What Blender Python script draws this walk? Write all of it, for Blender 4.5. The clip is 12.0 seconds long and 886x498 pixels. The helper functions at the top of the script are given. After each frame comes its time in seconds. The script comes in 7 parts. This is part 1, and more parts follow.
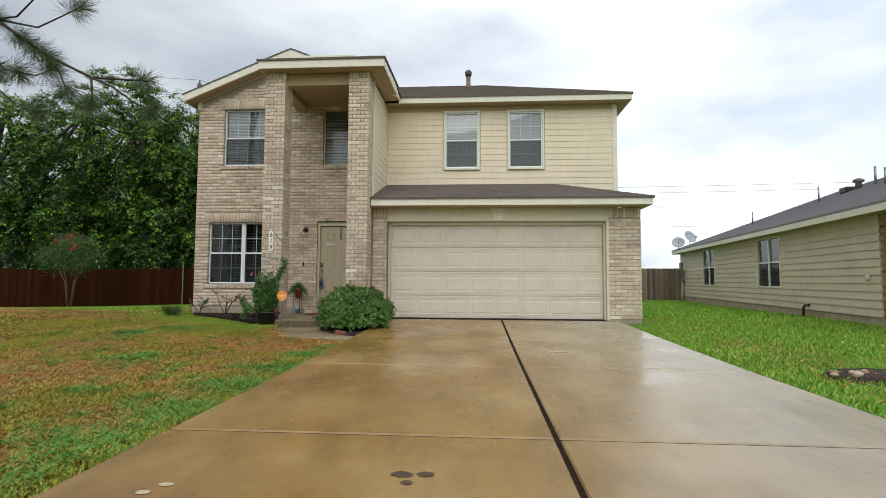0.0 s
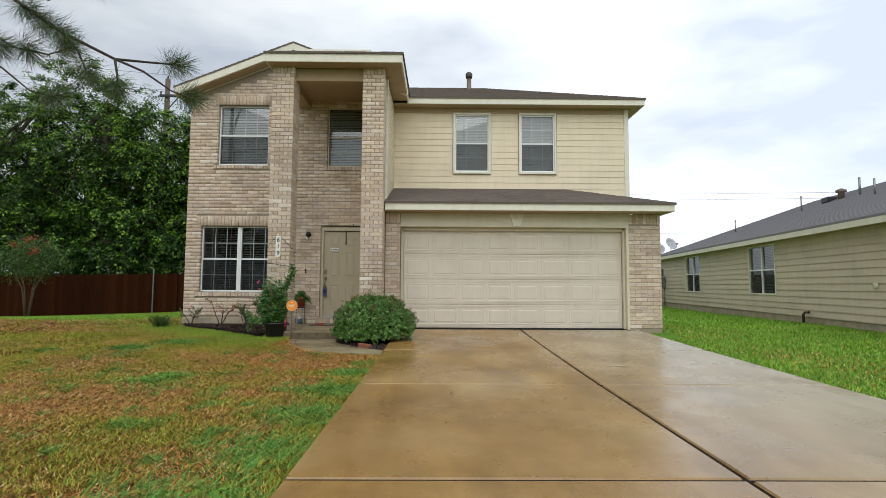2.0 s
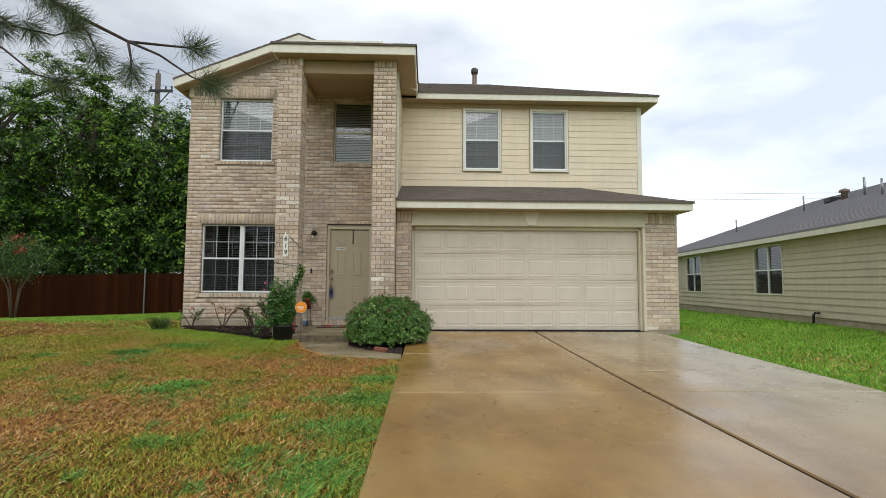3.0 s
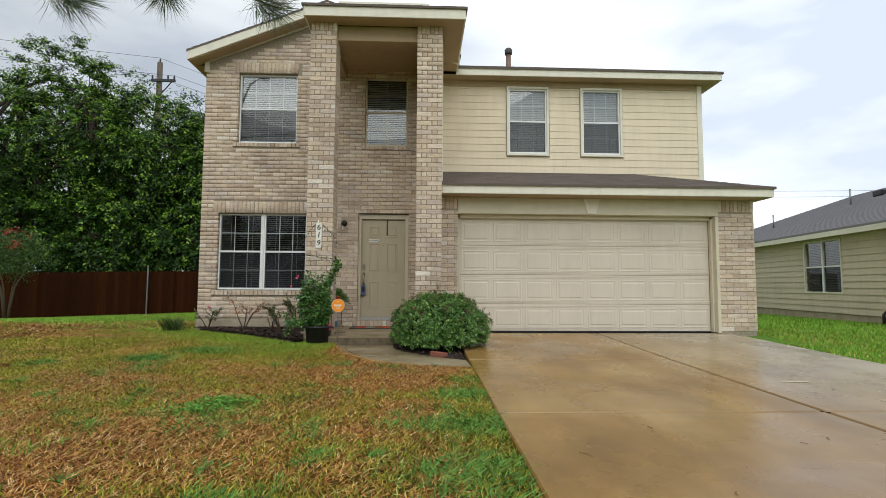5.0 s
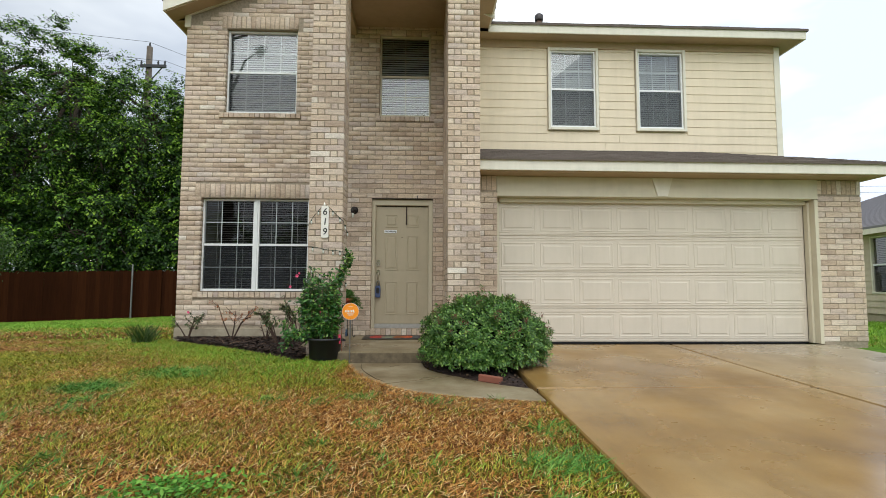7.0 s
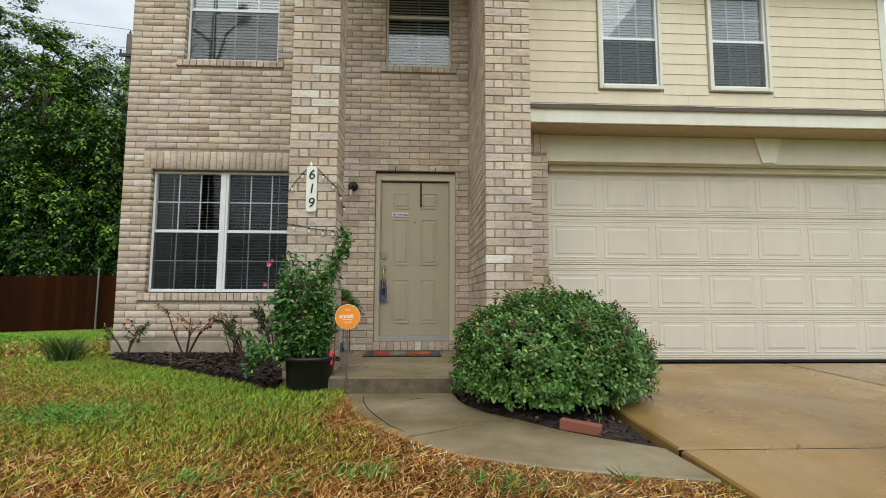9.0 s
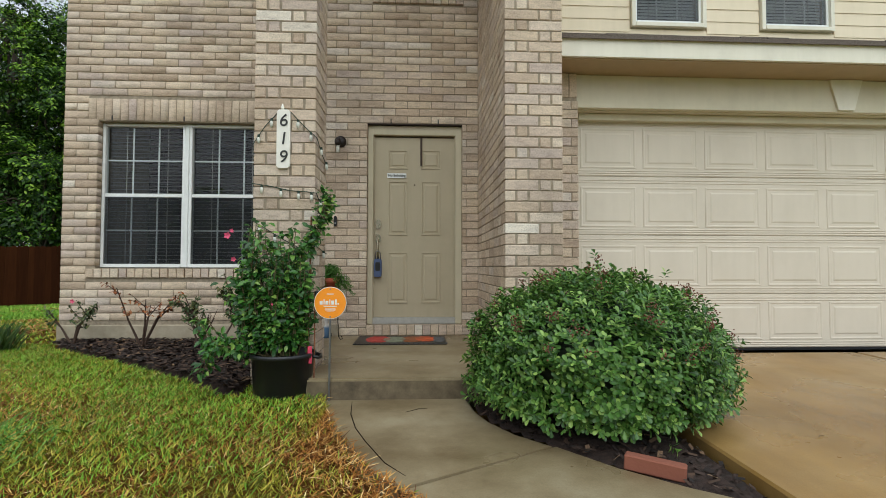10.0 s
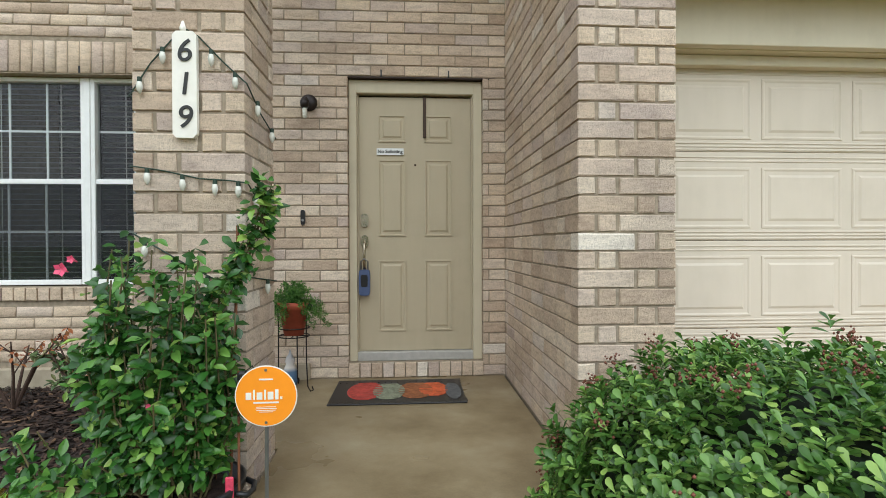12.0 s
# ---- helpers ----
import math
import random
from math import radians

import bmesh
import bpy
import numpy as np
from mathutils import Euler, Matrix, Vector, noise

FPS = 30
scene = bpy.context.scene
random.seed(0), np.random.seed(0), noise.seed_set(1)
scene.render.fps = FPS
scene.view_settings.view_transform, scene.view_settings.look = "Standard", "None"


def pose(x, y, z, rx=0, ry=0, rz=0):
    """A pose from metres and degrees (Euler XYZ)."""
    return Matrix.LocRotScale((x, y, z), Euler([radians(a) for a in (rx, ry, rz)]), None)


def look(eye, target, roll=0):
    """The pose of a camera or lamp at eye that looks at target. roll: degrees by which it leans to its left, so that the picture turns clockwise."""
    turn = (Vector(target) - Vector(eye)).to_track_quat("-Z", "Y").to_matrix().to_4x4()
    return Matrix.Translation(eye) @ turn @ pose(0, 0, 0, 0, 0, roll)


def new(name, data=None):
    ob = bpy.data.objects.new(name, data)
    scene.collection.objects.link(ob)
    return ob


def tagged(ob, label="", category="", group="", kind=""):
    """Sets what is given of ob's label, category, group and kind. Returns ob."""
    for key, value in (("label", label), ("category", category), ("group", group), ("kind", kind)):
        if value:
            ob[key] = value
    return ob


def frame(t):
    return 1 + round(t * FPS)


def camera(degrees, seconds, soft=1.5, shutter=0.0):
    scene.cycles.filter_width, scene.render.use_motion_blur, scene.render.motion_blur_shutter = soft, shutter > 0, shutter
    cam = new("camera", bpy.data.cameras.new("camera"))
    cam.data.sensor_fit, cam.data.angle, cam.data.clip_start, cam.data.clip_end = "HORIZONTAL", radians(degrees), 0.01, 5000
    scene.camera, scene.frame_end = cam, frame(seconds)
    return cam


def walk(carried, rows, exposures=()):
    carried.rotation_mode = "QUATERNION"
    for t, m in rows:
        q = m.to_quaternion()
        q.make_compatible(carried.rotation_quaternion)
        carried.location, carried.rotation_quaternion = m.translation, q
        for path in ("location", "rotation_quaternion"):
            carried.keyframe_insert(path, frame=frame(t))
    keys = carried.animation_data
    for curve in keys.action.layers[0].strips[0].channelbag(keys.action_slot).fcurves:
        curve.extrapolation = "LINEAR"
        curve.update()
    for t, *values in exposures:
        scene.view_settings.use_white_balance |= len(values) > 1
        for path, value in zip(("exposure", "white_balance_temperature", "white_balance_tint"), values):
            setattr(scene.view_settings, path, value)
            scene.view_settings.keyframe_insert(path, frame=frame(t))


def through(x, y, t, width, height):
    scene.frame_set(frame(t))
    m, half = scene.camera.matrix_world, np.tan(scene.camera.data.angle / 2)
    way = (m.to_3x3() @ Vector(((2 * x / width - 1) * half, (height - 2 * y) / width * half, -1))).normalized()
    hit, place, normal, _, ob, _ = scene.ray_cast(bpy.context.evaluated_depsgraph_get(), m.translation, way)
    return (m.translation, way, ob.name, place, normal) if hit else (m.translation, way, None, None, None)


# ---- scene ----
cam = camera(82.3, 12.0, soft=0.75)
PATH = [
    (0.0, (0.456, 0.451, 0.878), (0.315, 2.442, 1.001), 0.30),
    (0.5, (0.112, 0.538, 0.909), (0.005, 2.532, 1.033), 0.30),
    (1.0, (-0.201, 0.688, 0.915), (-0.273, 2.683, 1.041), 0.30),
    (1.5, (-0.506, 0.817, 0.928), (-0.535, 2.812, 1.067), 0.30),
    (2.0, (-0.858, 0.934, 0.946), (-0.842, 2.929, 1.089), 0.30),
    (2.5, (-1.134, 1.119, 0.955), (-1.087, 3.113, 1.099), 0.30),
    (3.0, (-1.399, 1.306, 0.969), (-1.335, 3.300, 1.110), 0.30),
    (5.0, (-2.398, 2.598, 0.861), (-2.320, 4.591, 1.006), 0.30),
    (5.5, (-2.502, 3.074, 0.868), (-2.419, 5.067, 1.011), 0.20),
    (6.0, (-2.623, 3.559, 0.883), (-2.539, 5.552, 1.027), 0.20),
    (6.5, (-2.764, 4.050, 0.859), (-2.680, 6.043, 1.004), 0.20),
    (7.0, (-2.881, 4.552, 0.854), (-2.803, 6.545, 1.001), 0.20),
    (9.0, (-3.197, 6.707, 0.688), (-3.104, 8.696, 0.882), 0.20),
    (9.5, (-3.241, 7.239, 0.710), (-3.132, 9.228, 0.882), 0.10),
    (10.0, (-3.236, 7.730, 0.771), (-3.131, 9.726, 0.842), 0.10),
    (10.5, (-3.271, 8.166, 0.913), (-3.170, 10.163, 0.929), 0.10),
    (11.0, (-3.277, 8.593, 0.983), (-3.169, 10.590, 0.980), 0.10),
    (11.5, (-3.300, 9.016, 1.049), (-3.179, 11.012, 1.031), -0.10),
    (12.0, (-3.308, 9.412, 1.069), (-3.177, 11.407, 1.050), -0.20),
]
walk(cam, [(t, look(eye, target, roll)) for t, eye, target, roll in PATH],
     exposures=[(0.0, -0.16, 6300, 6), (2.5, -0.16, 6300, 6), (5.0, -0.17, 6330, 6), (7.0, 0.08, 6250, 6), (9.0, 0.06, 6230, 5), (9.5, 0.04, 6180, 4), (10.5, 0.03, 6120, 4), (11.0, 0.06, 6080, 5), (11.5, 0.24, 6060, 5), (12.0, 0.41, 6050, 5)])

# world: an overcast sky, brighter low on the right, with grey cloud masses
world = bpy.data.worlds.new("overcast_sky")
scene.world = world
world.use_nodes = True
wn, wl = world.node_tree.nodes, world.node_tree.links
wn.clear()
SKY_STRENGTH = 0.12
SUN_ELEVATION, SUN_TURN = radians(46), radians(188)
sky = wn.new("ShaderNodeTexSky")
sky.sky_type = "NISHITA"
sky.sun_disc = False
sky.sun_elevation, sky.sun_rotation = SUN_ELEVATION, SUN_TURN
sky.dust_density = 4.0
coord = wn.new("ShaderNodeTexCoord")
stretch = wn.new("ShaderNodeMapping")
stretch.inputs["Scale"].default_value = (1.0, 1.0, 2.6)
wl.new(coord.outputs["Generated"], stretch.inputs["Vector"])
cloud = wn.new("ShaderNodeTexNoise")
cloud.inputs["Scale"].default_value = 2.1
cloud.inputs["Detail"].default_value = 5.0
cloud.inputs["Roughness"].default_value = 0.5
wl.new(stretch.outputs["Vector"], cloud.inputs["Vector"])
cloud_ramp = wn.new("ShaderNodeValToRGB")
cloud_ramp.color_ramp.elements[0].position, cloud_ramp.color_ramp.elements[0].color = 0.36, (6.3, 6.7, 7.6, 1)
cloud_ramp.color_ramp.elements[1].position, cloud_ramp.color_ramp.elements[1].color = 0.6, (10.6, 10.7, 11.0, 1)
wl.new(cloud.outputs["Fac"], cloud_ramp.inputs["Fac"])
veil = wn.new("ShaderNodeMix")
veil.data_type = "RGBA"
veil.inputs["Factor"].default_value = 0.9
wl.new(sky.outputs["Color"], veil.inputs["A"])
# the cloud thins towards the right of the house
split = wn.new("ShaderNodeSeparateXYZ")
wl.new(coord.outputs["Generated"], split.inputs[0])
thin = wn.new("ShaderNodeMapRange")
thin.inputs["From Min"].default_value, thin.inputs["From Max"].default_value = -0.75, 0.55
thin.inputs["To Min"].default_value, thin.inputs["To Max"].default_value = 0.68, 1.30
wl.new(split.outputs["X"], thin.inputs["Value"])
thick = wn.new("ShaderNodeVectorMath")
thick.operation = "SCALE"
wl.new(cloud_ramp.outputs["Color"], thick.inputs[0])
wl.new(thin.outputs["Result"], thick.inputs["Scale"])
wl.new(thick.outputs["Vector"], veil.inputs["B"])
sky_bg = wn.new("ShaderNodeBackground")
sky_bg.inputs["Strength"].default_value = SKY_STRENGTH
wl.new(veil.outputs["Result"], sky_bg.inputs["Color"])
sky_out = wn.new("ShaderNodeOutputWorld")
wl.new(sky_bg.outputs["Background"], sky_out.inputs["Surface"])
sun_data = bpy.data.lights.new("sun", "SUN")
sun_data.energy, sun_data.angle, sun_data.color = 1.3, radians(60), (1.0, 0.985, 0.95)
sun = new("sun", sun_data)
sun.rotation_euler = (math.pi / 2 - SUN_ELEVATION, 0, math.pi - SUN_TURN)


# ---- materials ----
def rgb(r, g, b):
    """Linear colour from 0-255 sRGB."""
    f = lambda v: v / 12.92 if v <= 0.04045 else ((v + 0.055) / 1.055) ** 2.4
    return (f(r / 255), f(g / 255), f(b / 255), 1)


class Mat:
    """A small builder for node materials."""

    def __init__(self, name, rough=0.7, metal=0.0, spec=0.5):
        self.m = bpy.data.materials.new(name)
        self.m.use_nodes = True
        self.n, self.l = self.m.node_tree.nodes, self.m.node_tree.links
        self.b = self.n["Principled BSDF"]
        self.b.inputs["Roughness"].default_value = rough
        self.b.inputs["Metallic"].default_value = metal
        self.b.inputs["Specular IOR Level"].default_value = spec
        self.c = self.n.new("ShaderNodeTexCoord")
        self.geo = None

    def noise(self, scale, detail=4, rough=0.55, stretch=None):
        node = self.n.new("ShaderNodeTexNoise")
        node.inputs["Scale"].default_value = scale
        node.inputs["Detail"].default_value = detail
        node.inputs["Roughness"].default_value = rough
        src = self.c.outputs["Object"]
        if stretch:
            mp = self.n.new("ShaderNodeMapping")
            mp.inputs["Scale"].default_value = stretch
            self.l.new(src, mp.inputs["Vector"])
            src = mp.outputs["Vector"]
        self.l.new(src, node.inputs["Vector"])
        return node.outputs["Fac"]

    def world_noise(self, scale, detail=4, rough=0.55, stretch=None):
        """Noise by place in the world, so that pieces share one pattern."""
        if not self.geo:
            self.geo = self.n.new("ShaderNodeNewGeometry")
        node = self.n.new("ShaderNodeTexNoise")
        node.inputs["Scale"].default_value = scale
        node.inputs["Detail"].default_value = detail
        node.inputs["Roughness"].default_value = rough
        src = self.geo.outputs["Position"]
        if stretch:
            mp = self.n.new("ShaderNodeMapping")
            mp.inputs["Scale"].default_value = stretch
            self.l.new(src, mp.inputs["Vector"])
            src = mp.outputs["Vector"]
        self.l.new(src, node.inputs["Vector"])
        return node.outputs["Fac"]

    def rand(self):
        """A number for each piece, whether an object or an island of a mesh."""
        if not self.geo:
            self.geo = self.n.new("ShaderNodeNewGeometry")
        info = self.n.new("ShaderNodeObjectInfo")
        add = self.n.new("ShaderNodeMath")
        add.operation = "ADD"
        self.l.new(info.outputs["Random"], add.inputs[0])
        self.l.new(self.geo.outputs["Random Per Island"], add.inputs[1])
        fr = self.n.new("ShaderNodeMath")
        fr.operation = "FRACT"
        self.l.new(add.outputs[0], fr.inputs[0])
        return fr.outputs[0]

    def ramp(self, fac, *stops, smooth=True):
        node = self.n.new("ShaderNodeValToRGB")
        e = node.color_ramp.elements
        node.color_ramp.interpolation = "LINEAR" if smooth else "CONSTANT"
        while len(e) < len(stops):
            e.new(0.5)
        for el, (p, c) in zip(e, stops):
            el.position, el.color = p, c if len(c) == 4 else (*c, 1)
        self.l.new(fac, node.inputs["Fac"])
        return node.outputs["Color"]

    def mix(self, fac, a, b, blend="MIX"):
        node = self.n.new("ShaderNodeMix")
        node.data_type, node.blend_type = "RGBA", blend
        for key, v in (("Factor", fac), ("A", a), ("B", b)):
            if isinstance(v, bpy.types.NodeSocket):
                self.l.new(v, node.inputs[key])
            else:
                node.inputs[key].default_value = v
        return node.outputs["Result"]

    def color(self, v):
        if isinstance(v, bpy.types.NodeSocket):
            self.l.new(v, self.b.inputs["Base Color"])
        else:
            self.b.inputs["Base Color"].default_value = v
        return self

    def rough(self, v):
        self.l.new(v, self.b.inputs["Roughness"])
        return self

    def bump(self, fac, strength=0.3, distance=0.004):
        node = self.n.new("ShaderNodeBump")
        node.inputs["Strength"].default_value = strength
        node.inputs["Distance"].default_value = distance
        self.l.new(fac, node.inputs["Height"])
        self.l.new(node.outputs["Normal"], self.b.inputs["Normal"])
        return self


def painted(name, c, rough=0.55, dirt=0.12, scale=2.5, bump=0.12):
    """Weathered paint: soft stains and streaks over one colour."""
    m = Mat(name, rough, spec=0.35)
    dark = tuple(v * (1 - 2.2 * dirt) for v in c[:3]) + (1,)
    lite = tuple(min(1, v * (1 + dirt * 0.6)) for v in c[:3]) + (1,)
    base = m.ramp(m.world_noise(scale, 6, 0.65), (0.25, dark), (0.5, c), (0.8, lite))
    streak = m.ramp(m.world_noise(9, 3, 0.6, (1, 1, 0.12)), (0.3, (1 - dirt, 1 - dirt, 1 - 1.2 * dirt)), (0.6, (1, 1, 1)))
    m.color(m.mix(1.0, base, streak, "MULTIPLY"))
    return m.bump(m.world_noise(60, 3), bump, 0.002)


def plain(name, c, rough=0.6, metal=0.0, var=0.1, scale=20):
    m = Mat(name, rough, metal)
    a = tuple(v * (1 - var) for v in c[:3]) + (1,)
    b = tuple(min(1, v * (1 + var)) for v in c[:3]) + (1,)
    return m.color(m.ramp(m.noise(scale), (0.3, a), (0.7, b)))


brick = Mat("tan_brick", 0.85, spec=0.25)
_tone = brick.ramp(brick.rand(), (0.0, rgb(188, 168, 147)), (0.2, rgb(205, 186, 164)), (0.45, rgb(215, 197, 173)),
                   (0.62, rgb(206, 188, 171)), (0.8, rgb(224, 209, 188)), (0.93, rgb(197, 180, 167)), (0.995, rgb(232, 223, 208)))
_fine = brick.ramp(brick.world_noise(80, 7, 0.85), (0.36, (0.66, 0.63, 0.61)), (0.48, (0.97, 0.97, 0.97)), (0.64, (1.12, 1.12, 1.12)))
_smear = brick.ramp(brick.world_noise(22, 6, 0.75, (0.45, 0.45, 1.5)), (0.34, (0.78, 0.76, 0.76)), (0.52, (1.0, 1.0, 1.0)), (0.7, (1.12, 1.11, 1.10)))
_speck = brick.mix(1.0, _fine, _smear, "MULTIPLY")
_wash = brick.ramp(brick.world_noise(1.1, 5, 0.65), (0.32, (0.80, 0.79, 0.80)), (0.5, (1.0, 0.99, 0.98)), (0.7, (1.08, 1.07, 1.06)))
brick.color(brick.mix(1.0, brick.mix(1.0, _tone, _speck, "MULTIPLY"), _wash, "MULTIPLY"))
brick.bump(brick.world_noise(80, 7, 0.85), 1.0, 0.007)
mortar = Mat("grey_mortar", 0.95, spec=0.1)
mortar.color(mortar.ramp(mortar.world_noise(30, 5), (0.3, rgb(138, 127, 110)), (0.7, rgb(170, 157, 138)))).bump(mortar.world_noise(120), 0.5, 0.004)
siding = painted("cream_siding", rgb(227, 212, 185), 0.6, 0.05, 1.6, 0.2)
trim_paint = painted("ivory_trim", rgb(226, 221, 204), 0.5, 0.06)
frieze_paint = painted("stone_trim", rgb(210, 202, 178), 0.5, 0.05)
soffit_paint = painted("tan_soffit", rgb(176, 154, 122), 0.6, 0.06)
garage_paint = painted("cream_garage_paint", rgb(211, 201, 184), 0.42, 0.04, 1.2, 0.05)
door_paint = painted("tan_door_paint", rgb(183, 171, 145), 0.45, 0.05, 2, 0.05)
white_vinyl = plain("white_vinyl", rgb(232, 234, 232), 0.35, 0, 0.04)
grey_metal = plain("grey_metal", rgb(140, 140, 140), 0.4, 0.8)
black_plastic = plain("black_plastic", rgb(26, 26, 28), 0.4)
concrete = Mat("concrete_kerb", 0.8)
concrete.color(concrete.ramp(concrete.world_noise(3, 7, 0.7), (0.3, rgb(140, 128, 106)), (0.7, rgb(182, 170, 148)))).bump(concrete.world_noise(50), 0.3, 0.004)
shingle = Mat("brown_grey_shingle", 0.9, spec=0.2)
shingle.color(shingle.mix(shingle.ramp(shingle.world_noise(140, 4, 0.7), (0.35, (0, 0, 0)), (0.65, (1, 1, 1))),
                          shingle.ramp(shingle.rand(), (0.1, rgb(74, 66, 60)), (0.9, rgb(98, 88, 80))), rgb(122, 112, 104))).bump(shingle.world_noise(160), 0.6, 0.004)


# ---- mesh helpers ----
def bm_box(bm, x0, x1, y0, y1, z0, z1, bevel=0.0):
    vs = [bm.verts.new((x, y, z)) for x in (x0, x1) for y in (y0, y1) for z in (z0, z1)]
    fs = []
    for q in ((0, 1, 3, 2), (4, 6, 7, 5), (0, 4, 5, 1), (2, 3, 7, 6), (0, 2, 6, 4), (1, 5, 7, 3)):
        fs.append(bm.faces.new([vs[i] for i in q]))
    if bevel:
        bmesh.ops.bevel(bm, geom=list({e for f in fs for e in f.edges}), offset=bevel, segments=1, affect="EDGES")
    return vs


def bm_prism(bm, pts, a, b, axis="z"):
    """Extrude a 2D outline between a and b along an axis."""
    def at(p, h):
        return {"z": (p[0], p[1], h), "y": (p[0], h, p[1]), "x": (h, p[0], p[1])}[axis]
    lo = [bm.verts.new(at(p, a)) for p in pts]
    hi = [bm.verts.new(at(p, b)) for p in pts]
    bm.faces.new(lo), bm.faces.new(hi)
    for i in range(len(pts)):
        j = (i + 1) % len(pts)
        bm.faces.new((lo[i], lo[j], hi[j], hi[i]))


def bm_tube(bm, pts, radii, sides=8, cap=True):
    """A tube along points, with a radius at each."""
    pts = [Vector(p) for p in pts]
    rings = []
    side = None
    for i, p in enumerate(pts):
        d = (pts[min(i + 1, len(pts) - 1)] - pts[max(i - 1, 0)]).normalized()
        if side is None:
            side = d.orthogonal().normalized()
        side = (side - d * side.dot(d)).normalized()
        up = d.cross(side)
        r = radii[i] if isinstance(radii, (list, tuple)) else radii
        rings.append([bm.verts.new(p + (side * math.cos(k * math.tau / sides) + up * math.sin(k * math.tau / sides)) * r) for k in range(sides)])
    for a, b in zip(rings, rings[1:]):
        for k in range(sides):
            bm.faces.new((a[k], a[(k + 1) % sides], b[(k + 1) % sides], b[k]))
    if cap:
        bm.faces.new(rings[0][::-1]), bm.faces.new(rings[-1])


def bm_lathe(bm, profile, sides=20, at=(0, 0, 0)):
    """Turn (radius, height) pairs round the upright axis."""
    rings = [[bm.verts.new((at[0] + r * math.cos(k * math.tau / sides), at[1] + r * math.sin(k * math.tau / sides), at[2] + h)) for k in range(sides)] for r, h in profile]
    for a, b in zip(rings, rings[1:]):
        for k in range(sides):
            bm.faces.new((a[k], a[(k + 1) % sides], b[(k + 1) % sides], b[k]))
    bm.faces.new(rings[0][::-1]), bm.faces.new(rings[-1])


def mesh_of(name, bm, material, smooth=False):
    bmesh.ops.recalc_face_normals(bm, faces=bm.faces[:])
    me = bpy.data.meshes.new(name)
    bm.to_mesh(me)
    bm.free()
    for m in material if isinstance(material, (list, tuple)) else (material,):
        me.materials.append(m.m)
    if smooth:
        me.polygons.foreach_set("use_smooth", [True] * len(me.polygons))
    return me


def part(name, bm, material, parent=None, label="", smooth=False):
    ob = new(name, mesh_of(name, bm, material, smooth))
    ob.parent = parent
    if label:
        tagged(ob, label)
    return ob


def box_part(name, parent, material, x0, x1, y0, y1, z0, z1, bevel=0.0, label=""):
    bm = bmesh.new()
    bm_box(bm, x0, x1, y0, y1, z0, z1, bevel)
    return part(name, bm, material, parent, label)


def thing(name, label, category, group="", kind="", at=(0, 0, 0)):
    ob = new(name)
    ob.location = at
    ob.empty_display_size = 0.1
    return tagged(ob, label, category, group, kind)


def quads(name, verts, faces, material, parent=None, smooth=False):
    """A mesh from arrays of corners and faces of one size."""
    me = bpy.data.meshes.new(name)
    me.vertices.add(len(verts))
    me.vertices.foreach_set("co", np.asarray(verts, np.float32).ravel())
    k = faces.shape[1]
    me.loops.add(faces.size)
    me.loops.foreach_set("vertex_index", faces.astype(np.int32).ravel())
    me.polygons.add(len(faces))
    me.polygons.foreach_set("loop_start", np.arange(0, faces.size, k, dtype=np.int32))
    me.update(calc_edges=True)
    for m in material if isinstance(material, (list, tuple)) else (material,):
        me.materials.append(m.m)
    if smooth:
        me.polygons.foreach_set("use_smooth", [True] * len(me.polygons))
    ob = new(name, me)
    ob.parent = parent
    return ob


# ---- ground ----
def lerp_table(v, table):
    for (a, fa), (b, fb) in zip(table, table[1:]):
        if v <= b:
            k = max(0, (v - a) / (b - a))
            return fa + (fb - fa) * k
    return table[-1][1]


PROFILE = [(-40, -0.45), (-3, -0.3), (0, -0.24), (4, -0.2), (7, -0.174), (9.7, -0.12), (12.4, -0.042), (14, -0.03), (22, -0.12), (60, -0.2)]
DRIVE_L, DRIVE_R = -1.77, 3.66


def drive_z(y):
    return lerp_table(y, PROFILE)


def side_fall(x, y):
    """The side yard drops a little towards its back fence."""
    return np.clip((y - 15) / 7, 0, 1) * (0.12 * np.clip((-6 - x) / 3, 0, 1) + 0.2 * np.clip((-11 - x) / 8, 0, 1))


def ground_z(x, y):
    """The lawn: a little under the drive, gently uneven."""
    return drive_z(y) - 0.05 + 0.006 * noise.noise((x * 0.25, y * 0.25, 3.1)) - side_fall(x, y)


# ---- the house ----
FRONT, COURSE, BRICK_L, BRICK_H, JOINT = 13.5, 0.0862, 0.261, 0.0762, 0.01
house = thing("house", "two-storey suburban house of tan brick and cream lap siding", "house")


def bm_slab(bm, a, b, c, d, thick):
    """A sloping slab with top corners a b c d."""
    top = [bm.verts.new(p) for p in (a, b, c, d)]
    low = [bm.verts.new((p[0], p[1], p[2] - thick)) for p in (a, b, c, d)]
    bm.faces.new(top), bm.faces.new(low[::-1])
    for i in range(4):
        j = (i + 1) % 4
        bm.faces.new((top[i], low[i], low[j], top[j]))


